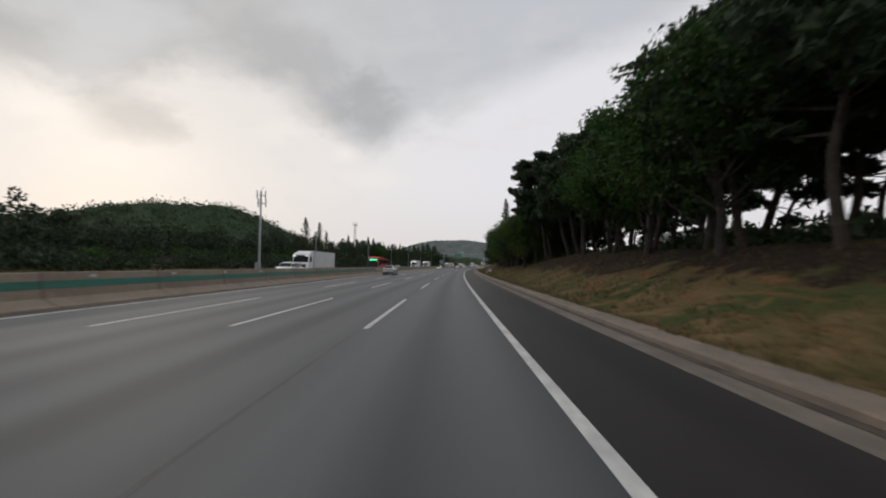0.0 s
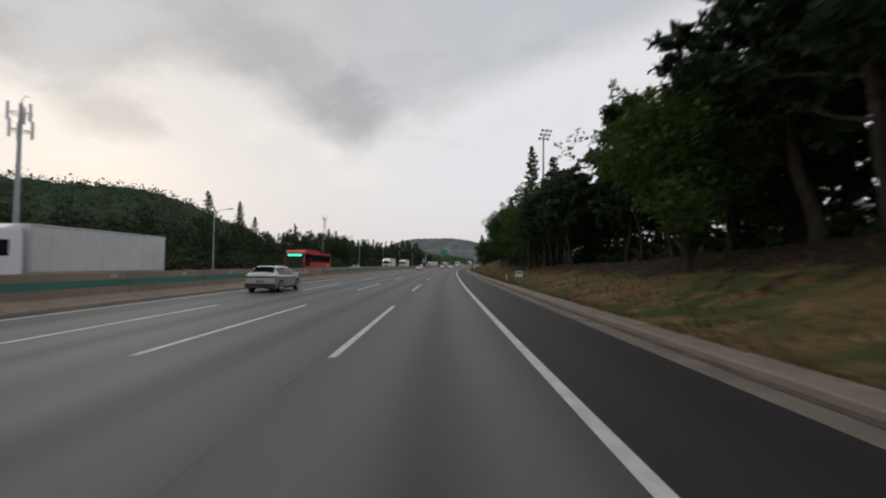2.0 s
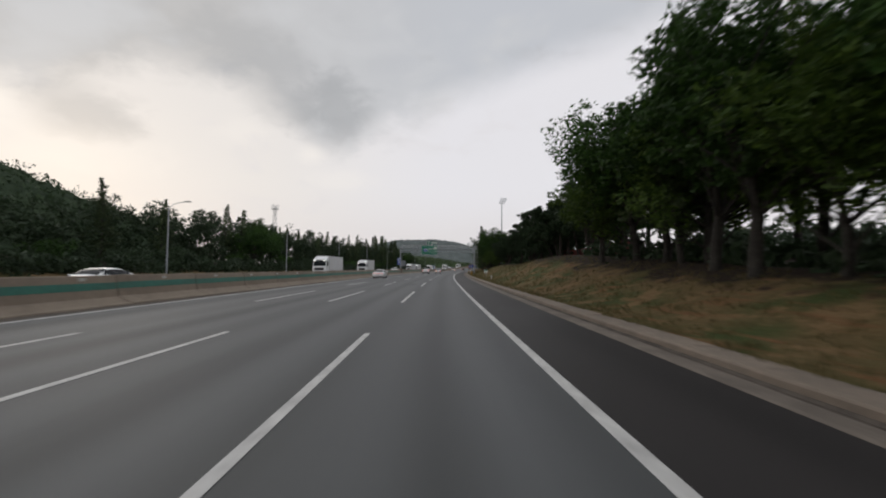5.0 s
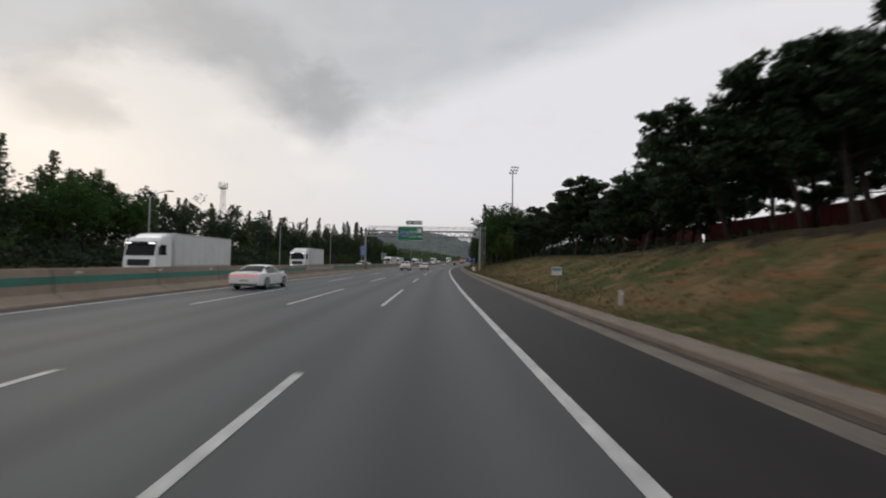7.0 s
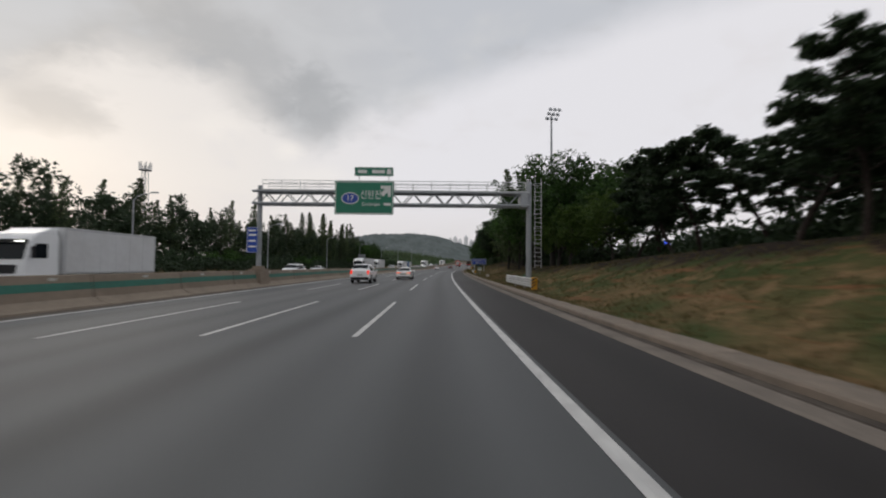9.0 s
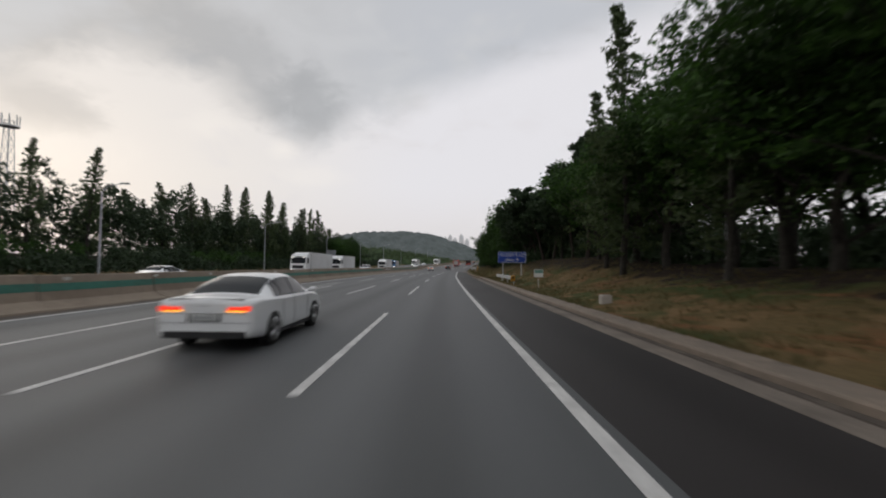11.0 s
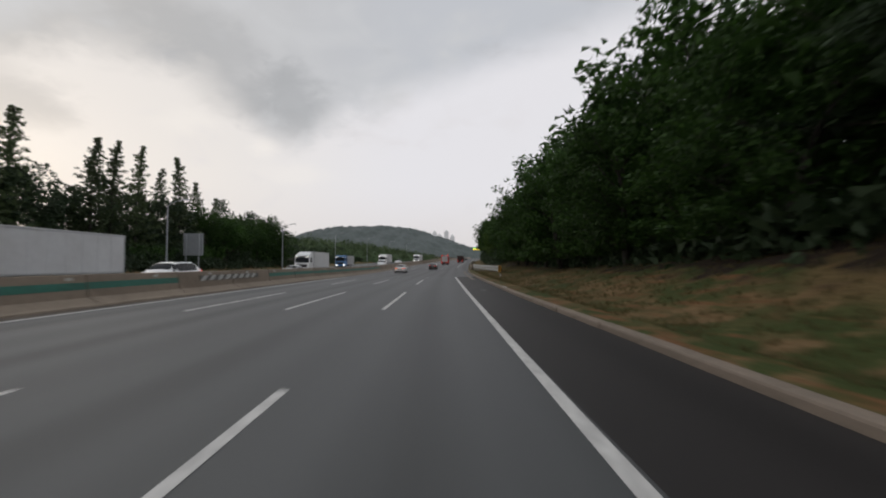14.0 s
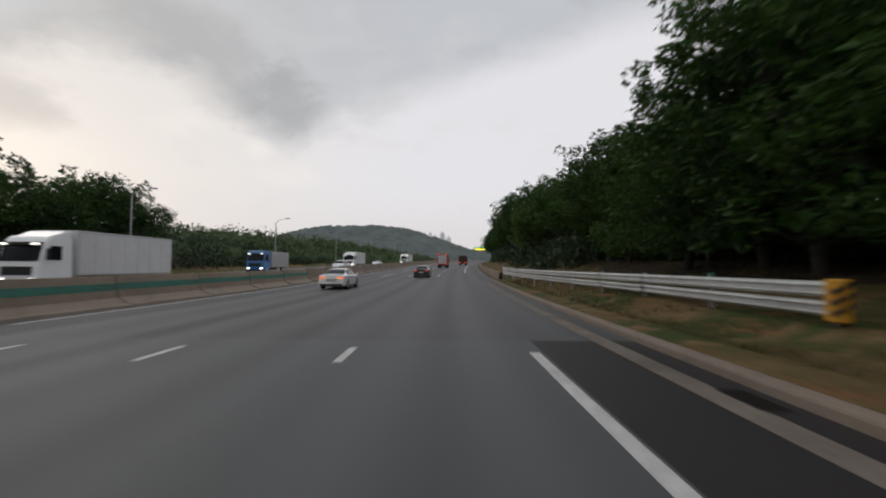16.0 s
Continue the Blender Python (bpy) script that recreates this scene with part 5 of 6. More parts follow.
def phone_mast(s, n, height, label, arms=3):
    mast = thing("antenna_mast", label, "antenna mast", "antenna masts", m=along(s, n, 0.4))
    part("pole", Geo().tube([(0, 0, -0.6), (0, 0, height)], [0.26, 0.13], 12), GREY_PAINT, mast, smooth=True)
    for k, z in enumerate((height - 0.9, height - 2.4)):
        part("platform_ring", Geo().tube([(0.8 * math.cos(a), 0.8 * math.sin(a), z) for a in np.linspace(0, 2 * math.pi, 17)], [0.035] * 17, 6), STEEL, mast)
        for a in range(arms):
            w = a * 2 * math.pi / arms + 0.4 * k
            x, y = 0.85 * math.cos(w), 0.85 * math.sin(w)
            part("bracket", Geo().tube([(0, 0, z), (x, y, z)], [0.035, 0.035], 6), STEEL, mast)
            part("antenna", Geo().box(x - 0.12, x + 0.12, y - 0.07, y + 0.07, z - 0.7, z + 0.9), SIGN_WHITE, mast, "pale panel antenna", bevel=0.03)
    part("camera_arm", Geo().tube([(0, 0, height), (0.3, 0, height + 0.7), (0.75, 0, height + 0.55)], [0.04, 0.035, 0.03], 6), STEEL, mast)
    part("cabinet", Geo().box(-0.5, 0.5, -0.7, -0.25, -0.2, 1.3), GREY_PAINT, mast, bevel=0.03)
    return mast


phone_mast(95.8, -38.6, 14.9, "grey pole mast with two rings of phone antennas")


def lattice_mast(s, n, height):
    mast = thing("lattice_mast", "tall slim steel lattice mast with a platform on top", "antenna mast", "antenna masts", m=along(s, n, 0))

    def half(z):
        return 1.5 - 0.9 * z / height

    corners = ((-1, -1), (1, -1), (1, 1), (-1, 1))
    for a, b in corners:
        part("leg", Geo().tube([(a * 1.5, b * 1.5, -1), (a * 0.6, b * 0.6, height)], [0.11, 0.07], 6), GREY_PAINT, mast)
    levels = np.linspace(0, height, 13)
    for i in range(12):
        z0, z1 = levels[i], levels[i + 1]
        g = Geo()
        for k in range(4):
            a, b = corners[k], corners[(k + 1) % 4]
            g.tube([(a[0] * half(z0), a[1] * half(z0), z0), (b[0] * half(z1), b[1] * half(z1), z1)], [0.05, 0.05], 4)
            g.tube([(a[0] * half(z1), a[1] * half(z1), z1), (b[0] * half(z1), b[1] * half(z1), z1)], [0.04, 0.04], 4)
        part("bracing", g, GREY_PAINT, mast)
    part("platform", Geo().tube([(0, 0, height - 1.6), (0, 0, height - 1.35)], [1.9, 1.9], 16), STEEL, mast)
    for k in range(8):
        w = k * math.pi / 4
        part("antenna", Geo().box(1.8 * math.cos(w) - 0.1, 1.8 * math.cos(w) + 0.1, 1.8 * math.sin(w) - 0.1, 1.8 * math.sin(w) + 0.1, height - 1.4, height + 1.2), SIGN_WHITE, mast)


lattice_mast(359, -106, 35)


def flood_mast(s, n, height):
    mast = thing("floodlight_mast", "very tall grey floodlight mast with tilted lamp rows", "floodlight mast", "floodlight masts", m=along(s, n, 2.0, 15))
    part("pole", Geo().tube([(0, 0, -0.6), (0, 0, height - 2)], [0.3, 0.14], 12), GREY_PAINT, mast, smooth=True)
    for k, z in enumerate((height - 2.6, height - 1.8, height - 1.0)):
        part("cross_bar", Geo().tube([(-1.1 + 0.3 * k, 0, z), (1.1 + 0.3 * k, 0, z)], [0.06, 0.06], 8), GREY_PAINT, mast)
        for j in range(3):
            x = -0.8 + 0.8 * j + 0.3 * k
            part("flood_lamp", Geo().add([(x - 0.26, -0.35, z - 0.2), (x + 0.26, -0.35, z - 0.2), (x + 0.26, -0.1, z + 0.3), (x - 0.26, -0.1, z + 0.3), (x - 0.16, 0.05, z - 0.2), (x + 0.16, 0.05, z - 0.2), (x + 0.16, 0.15, z + 0.16), (x - 0.16, 0.15, z + 0.16)],
                                             [(0, 1, 2, 3), (4, 7, 6, 5), (0, 4, 5, 1), (1, 5, 6, 2), (2, 6, 7, 3), (3, 7, 4, 0)]), GREY_PAINT, mast, bevel=0.02)
    return mast


flood_mast(140, 16.0, 26.0)
flood_mast(288, 16.2, 26.8)
# roadside board on the far side of the opposite carriageway
ob = thing("rear_of_sign_board", "grey back of a roadside message board on two posts", "road sign", m=along(396.8, -40.5, 0.0))
for x in (-1.0, 1.0):
    part("post", Geo().tube([(x, 0, -0.2), (x, 0, 6.2)], [0.1, 0.1], 8), GREY_PAINT, ob)
part("back_panel", Geo().box(-1.5, 1.5, 0.1, 0.35, 2.9, 6.3), GREY_PAINT, ob, bevel=0.04)


# ---- beyond the right bank ----
RED_STEEL = material("faded_red_container_paint", (0.24, 0.05, 0.04), 0.6, 0.1, vary=0.15, size=1.5, fine=4, second=(0.16, 0.04, 0.035))


def container(s, n, z, length, mat, label, turn=0):
    c = thing("shipping_container", label, "container", "containers behind the bank", m=along(s, n, z, turn))
    g = Geo()
    k = int(length / 0.28)
    for side in (-1.22, 1.22):
        pts = []
        for i in range(k):
            y = -length / 2 + length * i / k
            d = 0.036 if i % 2 else 0.0
            pts += [(side - math.copysign(d, side), y), (side - math.copysign(d, side), y + length / k * 0.8)]
        o = len(g.v)
        for x, y in pts:
            g.v += [(x, y, 0.15), (x, y, 2.5)]
        for i in range(len(pts) - 1):
            g.f.append((o + 2 * i, o + 2 * i + 2, o + 2 * i + 3, o + 2 * i + 1))
    part("corrugated_shell", g, mat, c)
    part("roof", Geo().box(-1.22, 1.22, -length / 2, length / 2, 2.5, 2.58), mat, c)
    part("floor_frame", Geo().box(-1.22, 1.22, -length / 2, length / 2, 0, 0.16), mat, c)
    for y in (-length / 2, length / 2):
        part("end_wall", Geo().box(-1.22, 1.22, y - 0.03, y + 0.03, 0.1, 2.55), mat, c)
    for x in (-1.2, 1.2):
        for y in (-length / 2, length / 2):
            part("corner_post", Geo().box(x - 0.07, x + 0.07, y - 0.09, y + 0.09, 0, 2.6), mat, c)
    part("chassis", Geo().box(-0.5, 0.5, -length / 2, length / 2, -0.9, 0).box(-1.1, 1.1, -length / 2 + 1, -length / 2 + 3, -1.0, -0.3), BLACK, c)


container(193.5, 25.5, 3.4, 12.2, RED_STEEL, "long faded red shipping container behind the grass bank")
container(206.6, 26.0, 3.3, 12.2, RED_STEEL, "faded red shipping container standing among the pines")
container(222.5, 25.0, 3.3, 12.2, RED_STEEL, "faded red shipping container behind the pine trunks")
PALE_WALL = material("pale_grey_cladding", (0.5, 0.51, 0.52), 0.6, vary=0.08, size=3, fine=3, second=(0.42, 0.43, 0.44))
DARK_GLASS = material("dark_window_glass", (0.02, 0.025, 0.03), 0.08, vary=0.1, size=1)


def shed(s, n, z, length, depth, height, label, turn=0):
    b = thing("low_building", label, "building", m=along(s, n, z, turn))
    part("wall", Geo().box(0, depth, -length / 2, length / 2, -1, height), PALE_WALL, b, bevel=0.03)
    part("roof", Geo().side_sweep([(-length / 2 - 0.4, height), (length / 2 + 0.4, height), (length / 2 + 0.4, height + 0.25), (0, height + 0.9), (-length / 2 - 0.4, height + 0.25)], -0.4, depth + 0.4), GREY_PAINT, b)
    k = max(2, int(length / 3.2))
    for i in range(k):
        y = -length / 2 + length * (i + 0.5) / k
        w = part("window", Geo().box(-0.05, 0.02, y - 0.9, y + 0.9, height * 0.45, height * 0.8), GREY_PAINT, b)
        part("pane", Geo().box(-0.06, -0.045, y - 0.8, y + 0.8, height * 0.47, height * 0.78), DARK_GLASS, w)


shed(334, 27.0, 3.0, 20, 12, 7.5, "pale grey flat-roofed building behind the pines")
shed(92, 36.0, 3.0, 30, 14, 4.2, "low pale grey building behind the trees")
# lit blue board of the rest area behind the trees
BLUE_LIT = glow("lit_blue_sign", (0.05, 0.12, 1.0), 1.6, (0.02, 0.05, 0.4))
ob = thing("lit_sign_board", "blue lit sign board glimpsed between the trunks", "sign", m=along(272, 27, 3.0))
part("post", Geo().tube([(0, 0, -0.5), (0, 0, 1.2)], [0.1, 0.1], 8), GREY_PAINT, ob)
part("lit_panel", Geo().box(-0.55, 0.55, -0.1, 0.1, 1.0, 2.1), BLUE_LIT, ob, bevel=0.03)

# Walls and panes are near white: distance haze put into their base colours.
HAZY_WALL = material("pale_far_concrete", (0.93, 0.92, 0.93), 0.9, vary=0.05, size=12, fine=0.4)
HAZY_PANE = material("dull_far_window", (0.8, 0.81, 0.83), 0.4, vary=0.05, size=4)


def tower_block(x, y, wide, high):
    """A far block of flats: storeys with window bands and a lift house."""
    t = thing("tower_block", "tall block of flats far down the road, haze painted into its colour", "building", "far blocks of flats", m=pose(x, y, 0))
    part("wall", Geo().box(-wide / 2, wide / 2, 0, 14, -2, high), HAZY_WALL, t)
    part("lift_house", Geo().box(-wide * 0.2, wide * 0.2, 3, 10, high, high + 5), HAZY_WALL, t)
    for k in range(int(high / 7)):
        part("window_band", Geo().box(-wide * 0.4, wide * 0.4, -0.3, 0.1, 4 + 7 * k, 7 + 7 * k), HAZY_PANE, t)


for x, wide, high in ((178, 12, 84), (193, 11, 90), (208, 13, 82), (227, 12, 92), (244, 12, 80)):
    tower_block(x, 1500 + wide * 3, wide, high)

# overhead lane-control sign far ahead
ob = thing("overhead_message_sign", "distant overhead sign with yellow and green lit characters", "road sign", m=along(640, 0))
part("post", Geo().tube([(5.0, 0, 0), (5.0, 0, 8.5)], [0.22, 0.18], 10), GREY_PAINT, ob)
part("arm", Geo().tube([(5.0, 0, 7.9), (-4.5, 0, 8.1)], [0.14, 0.1], 8), GREY_PAINT, ob)
cab = part("cabinet", Geo().box(-4.5, 2.5, -0.3, 0.1, 6.6, 8.7), BLACK, ob, bevel=0.05)
LIT_YELLOW, LIT_GREEN = glow("lit_yellow_diodes", (1.0, 0.75, 0.05), 2.5, (0.3, 0.2, 0.0)), glow("lit_green_diodes", (0.05, 1.0, 0.25), 2.0, (0.0, 0.3, 0.05))
for k in range(5):
    x = -4.1 + 1.3 * k
    part("lit_bar", Geo().box(x, x + 0.95, -0.33, -0.3, 6.9, 7.7), LIT_YELLOW, cab)
    part("lit_bar", Geo().box(x + 0.1, x + 0.8, -0.33, -0.3, 7.95, 8.45), LIT_GREEN, cab)


# ---- vehicles ----
def car_paint(name, colour, metal=0.0, rough=0.28):
    m = material(name, colour, rough, metal, vary=0.03, size=2.0, fine=3)
    b = m.node_tree.nodes["Principled BSDF"]
    b.inputs["Coat Weight"].default_value, b.inputs["Coat Roughness"].default_value = 0.6, 0.08
    return m


WHITE_PAINT = car_paint("white_car_paint", (0.86, 0.87, 0.88))
SILVER_PAINT = car_paint("silver_beige_paint", (0.47, 0.47, 0.46), 0.35, 0.32)
BLACK_PAINT = car_paint("black_car_paint", (0.012, 0.012, 0.014))
BLUE_PAINT = car_paint("blue_truck_paint", (0.03, 0.17, 0.42))
RED_PAINT = car_paint("red_bus_paint", (0.62, 0.03, 0.025))
FIRE_RED = car_paint("red_truck_paint", (0.5, 0.03, 0.02))
TYRE = material("black_rubber", (0.018, 0.018, 0.018), 0.85, vary=0.2, size=0.3, fine=20)
RIM = material("alloy_rim", (0.5, 0.5, 0.51), 0.3, 0.85, vary=0.08, size=0.3)
TRIM = material("black_plastic_trim", (0.022, 0.022, 0.024), 0.6, vary=0.15, size=0.4, fine=18)
CAR_GLASS = material("tinted_car_glass", (0.012, 0.015, 0.018), 0.1, vary=0.05, size=1.0, spec=0.16)
TAIL_LIT = glow("lit_red_tail_light", (1.0, 0.05, 0.02), 0.95)
TAIL_DIM = glow("dim_red_tail_light", (1.0, 0.1, 0.07), 0.7, (0.4, 0.03, 0.02))
AMBER_LIT = glow("lit_amber_signal", (1.0, 0.42, 0.03), 1.8, (0.5, 0.2, 0.02))
HEAD_LIT = glow("lit_white_lamp", (1.0, 0.96, 0.88), 2.4, (0.8, 0.8, 0.8))
GREEN_LED = glow("lit_green_display", (0.02, 1.0, 0.35), 2.5, (0.02, 0.2, 0.1))
PLATE = material("number_plate_blank", (0.5, 0.51, 0.5), 0.5, vary=0.05, size=0.3)
PLATE_BLUE = material("blue_number_plate_blank", (0.13, 0.17, 0.22), 0.5, vary=0.05, size=0.3)
BOX_WHITE = material("white_truck_body", (0.66, 0.67, 0.68), 0.45, vary=0.05, size=2.5, fine=3, second=(0.58, 0.58, 0.58))
BOX_SILVER = material("silver_shutter", (0.48, 0.49, 0.5), 0.4, 0.4, vary=0.08, size=1.0, fine=4)


def spline(p0, p1, p2, p3, t):
    return 0.5 * (2 * p1 + (p2 - p0) * t + (2 * p0 - 5 * p1 + 4 * p2 - p3) * t * t + (3 * p1 - p0 - 3 * p2 + p3) * t ** 3)


class Shell:
    """A car body's skin through a net of control points: stations along the car, a half ring from sill to roof in each."""

    def __init__(self, net):
        self.net = np.array(net, float)

    def at(self, u, v):
        n = self.net
        i, j = min(int(u), n.shape[0] - 2), min(int(v), n.shape[1] - 2)
        fu, fv = u - i, v - j
        rows = []
        for a in (i - 1, i, i + 1, i + 2):
            r = n[min(max(a, 0), n.shape[0] - 1)]
            q = [r[min(max(b, 0), n.shape[1] - 1)] for b in (j - 1, j, j + 1, j + 2)]
            rows.append(spline(*q, fv))
        return spline(*rows, fu)

    def normal(self, u, v):
        e = 0.02
        nu, nv = self.net.shape[0] - 1, self.net.shape[1] - 1
        a = self.at(min(u + e, nu), v) - self.at(max(u - e, 0), v)
        b = self.at(u, min(v + e, nv)) - self.at(u, max(v - e, 0))
        c = np.cross(a, b)
        k = np.linalg.norm(c)
        return c / k if k > 1e-9 else np.array([0, 0, 1.0])

    def skin(self, du=3, dv=3):
        nu, nv = (self.net.shape[0] - 1) * du, (self.net.shape[1] - 1) * dv
        g = Geo()
        grid = [[self.at(i / du, j / dv) for j in range(nv + 1)] for i in range(nu + 1)]
        for side in (1, -1):
            o = len(g.v)
            for row in grid:
                for p in row:
                    g.v.append((p[0] * side, p[1], p[2]))
            for i in range(nu):
                for j in range(nv):
                    q = (o + i * (nv + 1) + j, o + i * (nv + 1) + j + 1, o + (i + 1) * (nv + 1) + j + 1, o + (i + 1) * (nv + 1) + j)
                    g.f.append(q if side == 1 else tuple(reversed(q)))
        for end, row in ((0, grid[0]), (1, grid[-1])):
            o = len(g.v)
            ring = [(p[0], p[1], p[2]) for p in row] + [(-p[0], p[1], p[2]) for p in reversed(row)]
            g.v += ring
            f = tuple(range(o, o + len(ring)))
            g.f.append(f if end else tuple(reversed(f)))
        return g

    def panel(self, u0, u1, v0, v1, lift=0.012, side=1, skew=0.0, k=6, w=7):
        """A thin pane that follows the skin; skew shifts its upper edge along the car."""
        g = Geo()
        top, low = [], []
        for i in range(k + 1):
            for j in range(w + 1):
                f = j / w
                u = u0 + (u1 - u0) * i / k + skew * f * (1 if i < k / 2 else -1)
                v = v0 + (v1 - v0) * f
                p, n = self.at(u, v), self.normal(u, v)
                a, b = p + n * lift, p - n * 0.02
                top.append((a[0] * side, a[1], a[2]))
                low.append((b[0] * side, b[1], b[2]))
        m = len(top)
        c = w + 1
        quads = [(i * c + j, i * c + j + 1, (i + 1) * c + j + 1, (i + 1) * c + j) for i in range(k) for j in range(w)]
        edge = [i * c for i in range(k + 1)] + [k * c + j for j in range(1, w + 1)] + [i * c + w for i in range(k - 1, -1, -1)] + list(range(w - 1, 0, -1))
        g.add(top + low, quads + [tuple(m + c for c in reversed(q)) for q in quads] + [(a, b, m + b, m + a) for a, b in zip(edge, edge[1:] + edge[:1])])
        return g


def wheel(parent, x, y, r, wide=0.22, spokes=5):
    sgn = 1 if x > 0 else -1
    w = part("wheel", Geo().tube([(x - sgn * wide, y, r), (x - sgn * wide * 0.9, y, r), (x - sgn * 0.02, y, r), (x, y, r)], [r * 0.93, r, r, r * 0.93], 24), TYRE, parent, "black tyre", smooth=True)
    part("rim", Geo().tube([(x - sgn * 0.02, y, r), (x + sgn * 0.006, y, r)], [r * 0.68, r * 0.66], 24), TRIM, w)
    g = Geo()
    for k in range(spokes):
        a = 2 * math.pi * k / spokes
        c, s = math.cos(a), math.sin(a)
        for da in (-0.14, 0.14):
            g.tube([(x + sgn * 0.012, y + 0.06 * c, r + 0.06 * s), (x + sgn * 0.012, y + r * 0.66 * math.cos(a + da), r + r * 0.66 * math.sin(a + da))], [0.025, 0.02], 5)
    g.tube([(x + sgn * 0.012, y + r * 0.67 * math.cos(a), r + r * 0.67 * math.sin(a)) for a in np.linspace(0, 2 * math.pi, 25)], [0.018] * 25, 5)
    g.tube([(x, y, r), (x + sgn * 0.02, y, r)], [0.07, 0.06], 12)
    part("spokes", g, RIM, w, "alloy spokes", smooth=True)


def arch(parent, x, y, r):
    """The dark wheel housing, a lip round the tyre."""
    sgn = 1 if x > 0 else -1
    g = Geo()
    o = [(x + sgn * 0.012, y + r * math.cos(a), r * 0.83 + r * math.sin(a)) for a in np.linspace(-0.25, math.pi + 0.25, 17)]
    i = [(x - sgn * 0.2, p[1], p[2]) for p in o]
    c0, c1 = (x + sgn * 0.012, y, r * 0.8), (x - sgn * 0.2, y, r * 0.8)
    g.add(o + i + [c0, c1], [(k, k + 1, 17 + k + 1, 17 + k) for k in range(16)] + [(k, k + 1, 34) for k in range(16)])
    part("wheel_arch", g, TRIM, parent)


def car(label, category, paint, stations, wheels, r, glass, width, lights, name="car", trim=0.0, spokes=5):
    """stations: (y, sill z, half width, belt z, half roof width, roof z), rear to front; y = 0 is the rear bumper."""
    c = thing(name, label, category, "cars on the road")
    net = []
    for y, zs, w, zb, rw, zr in stations:
        zm = zs + (zb - zs) * 0.42
        net.append([(0, y, zs), (w * 0.8, y, zs), (w * 0.97, y, zs + 0.07), (w, y, zm), (w * 0.985, y, zb - 0.1), (w * 0.945, y, zb), (rw + 0.05, y, zb + (zr - zb) * 0.72), (rw * 0.86, y, zr - 0.012), (rw * 0.45, y, zr + 0.012), (0, y, zr + 0.02)])
    sh = Shell(net)
    body = part("body", sh.skin(4, 4), paint, c, smooth=True)
    for side in (1, -1):
        part("window_frame", sh.panel(glass["side"][0][0] - 0.05, glass["side"][-1][1] + 0.05, 5.08, 6.34, 0.007, side, 0.28, 18), TRIM, c, "black window surround")
        for u0, u1, sk in glass["side"]:
            part("side_window", sh.panel(u0, u1, 5.12, 6.3, 0.012, side, sk), CAR_GLASS, c, "dark tinted side window", smooth=True)
        part("mirror", Geo().tube([(side * (width - 0.02), glass["mirror"], stations[5][3] + 0.03), (side * (width + 0.1), glass["mirror"], stations[5][3] + 0.07), (side * (width + 0.2), glass["mirror"] - 0.02, stations[5][3] + 0.07)], [0.03, 0.07, 0.055], 8), paint, c, "wing mirror", smooth=True)
        part("sill", Geo().box(min(side * (width - 0.1), side * (width + 0.008)), max(side * (width - 0.1), side * (width + 0.008)), wheels[0] + r + 0.06, wheels[1] - r - 0.06, stations[3][1] - 0.01, stations[3][1] + 0.08 + trim), TRIM, c, bevel=0.02)
        for u in glass["doors"]:
            part("door_seam", sh.panel(u, u + 0.03, 2.2, 5.0, 0.003, side, 0, 1), TRIM, body)
        # No crease in the skin: a thin black strip paints its shade.
        part("belt_crease", sh.panel(1.2, len(stations) - 2.4, 4.52, 4.57, 0.002, side, 0, 14, 1), TRIM, body)
        for u in glass["handles"]:
            part("door_handle", sh.panel(u, u + 0.3, 4.15, 4.35, 0.025, side, 0, 2), paint, c)
        for y in wheels:
            arch(c, side * width, y, r * (1.14 + trim))
            wheel(c, side * (width - 0.005 + 0.012), y, r, spokes=spokes)
    for key in ("rear", "front"):
        u0, u1 = glass[key]
        g = Geo()
        for side in (1, -1):
            q = sh.panel(u0, u1, 6.45, 9.0, 0.012, side, 0.0, 9)
            g.add(q.v, q.f)
        part("rear_window" if key == "rear" else "windscreen", g, CAR_GLASS, c, "dark tinted glass", smooth=True)
    for nm, mat, x0, x1, y0, y1, z0, z1, both in lights:
        for side in ((1, -1) if both else (1,)):
            a, b = sorted((x0 * side, x1 * side))
            part(nm, Geo().box(a, b, y0, y1, z0, z1), mat, c, bevel=0.015)
    return c


def sedan_stations(L, w, h):
    k = L / 4.93
    return [(y * k, zs, w * a, zb, w * c, zr) for y, zs, a, zb, c, zr in (
        (0.0, 0.36, 0.84, 0.84, 0.66, 0.9), (0.06, 0.28, 0.95, 0.94, 0.78, 1.0), (0.42, 0.23, 0.99, 0.98, 0.78, 1.035), (0.72, 0.21, 1.0, 0.98, 0.76, 1.06), (1.12, 0.2, 1.0, 0.975, 0.715, 1.25),
        (1.6, 0.2, 1.0, 0.97, 0.675, h - 0.06), (2.1, 0.2, 1.0, 0.96, 0.68, h), (2.7, 0.2, 1.0, 0.955, 0.675, h - 0.015), (3.2, 0.2, 1.0, 0.95, 0.70, h - 0.15), (3.75, 0.21, 1.0, 0.93, 0.76, 1.03),
        (4.32, 0.23, 0.985, 0.86, 0.78, 0.93), (4.8, 0.25, 0.9, 0.74, 0.7, 0.79), (4.93, 0.33, 0.74, 0.62, 0.58, 0.66))]


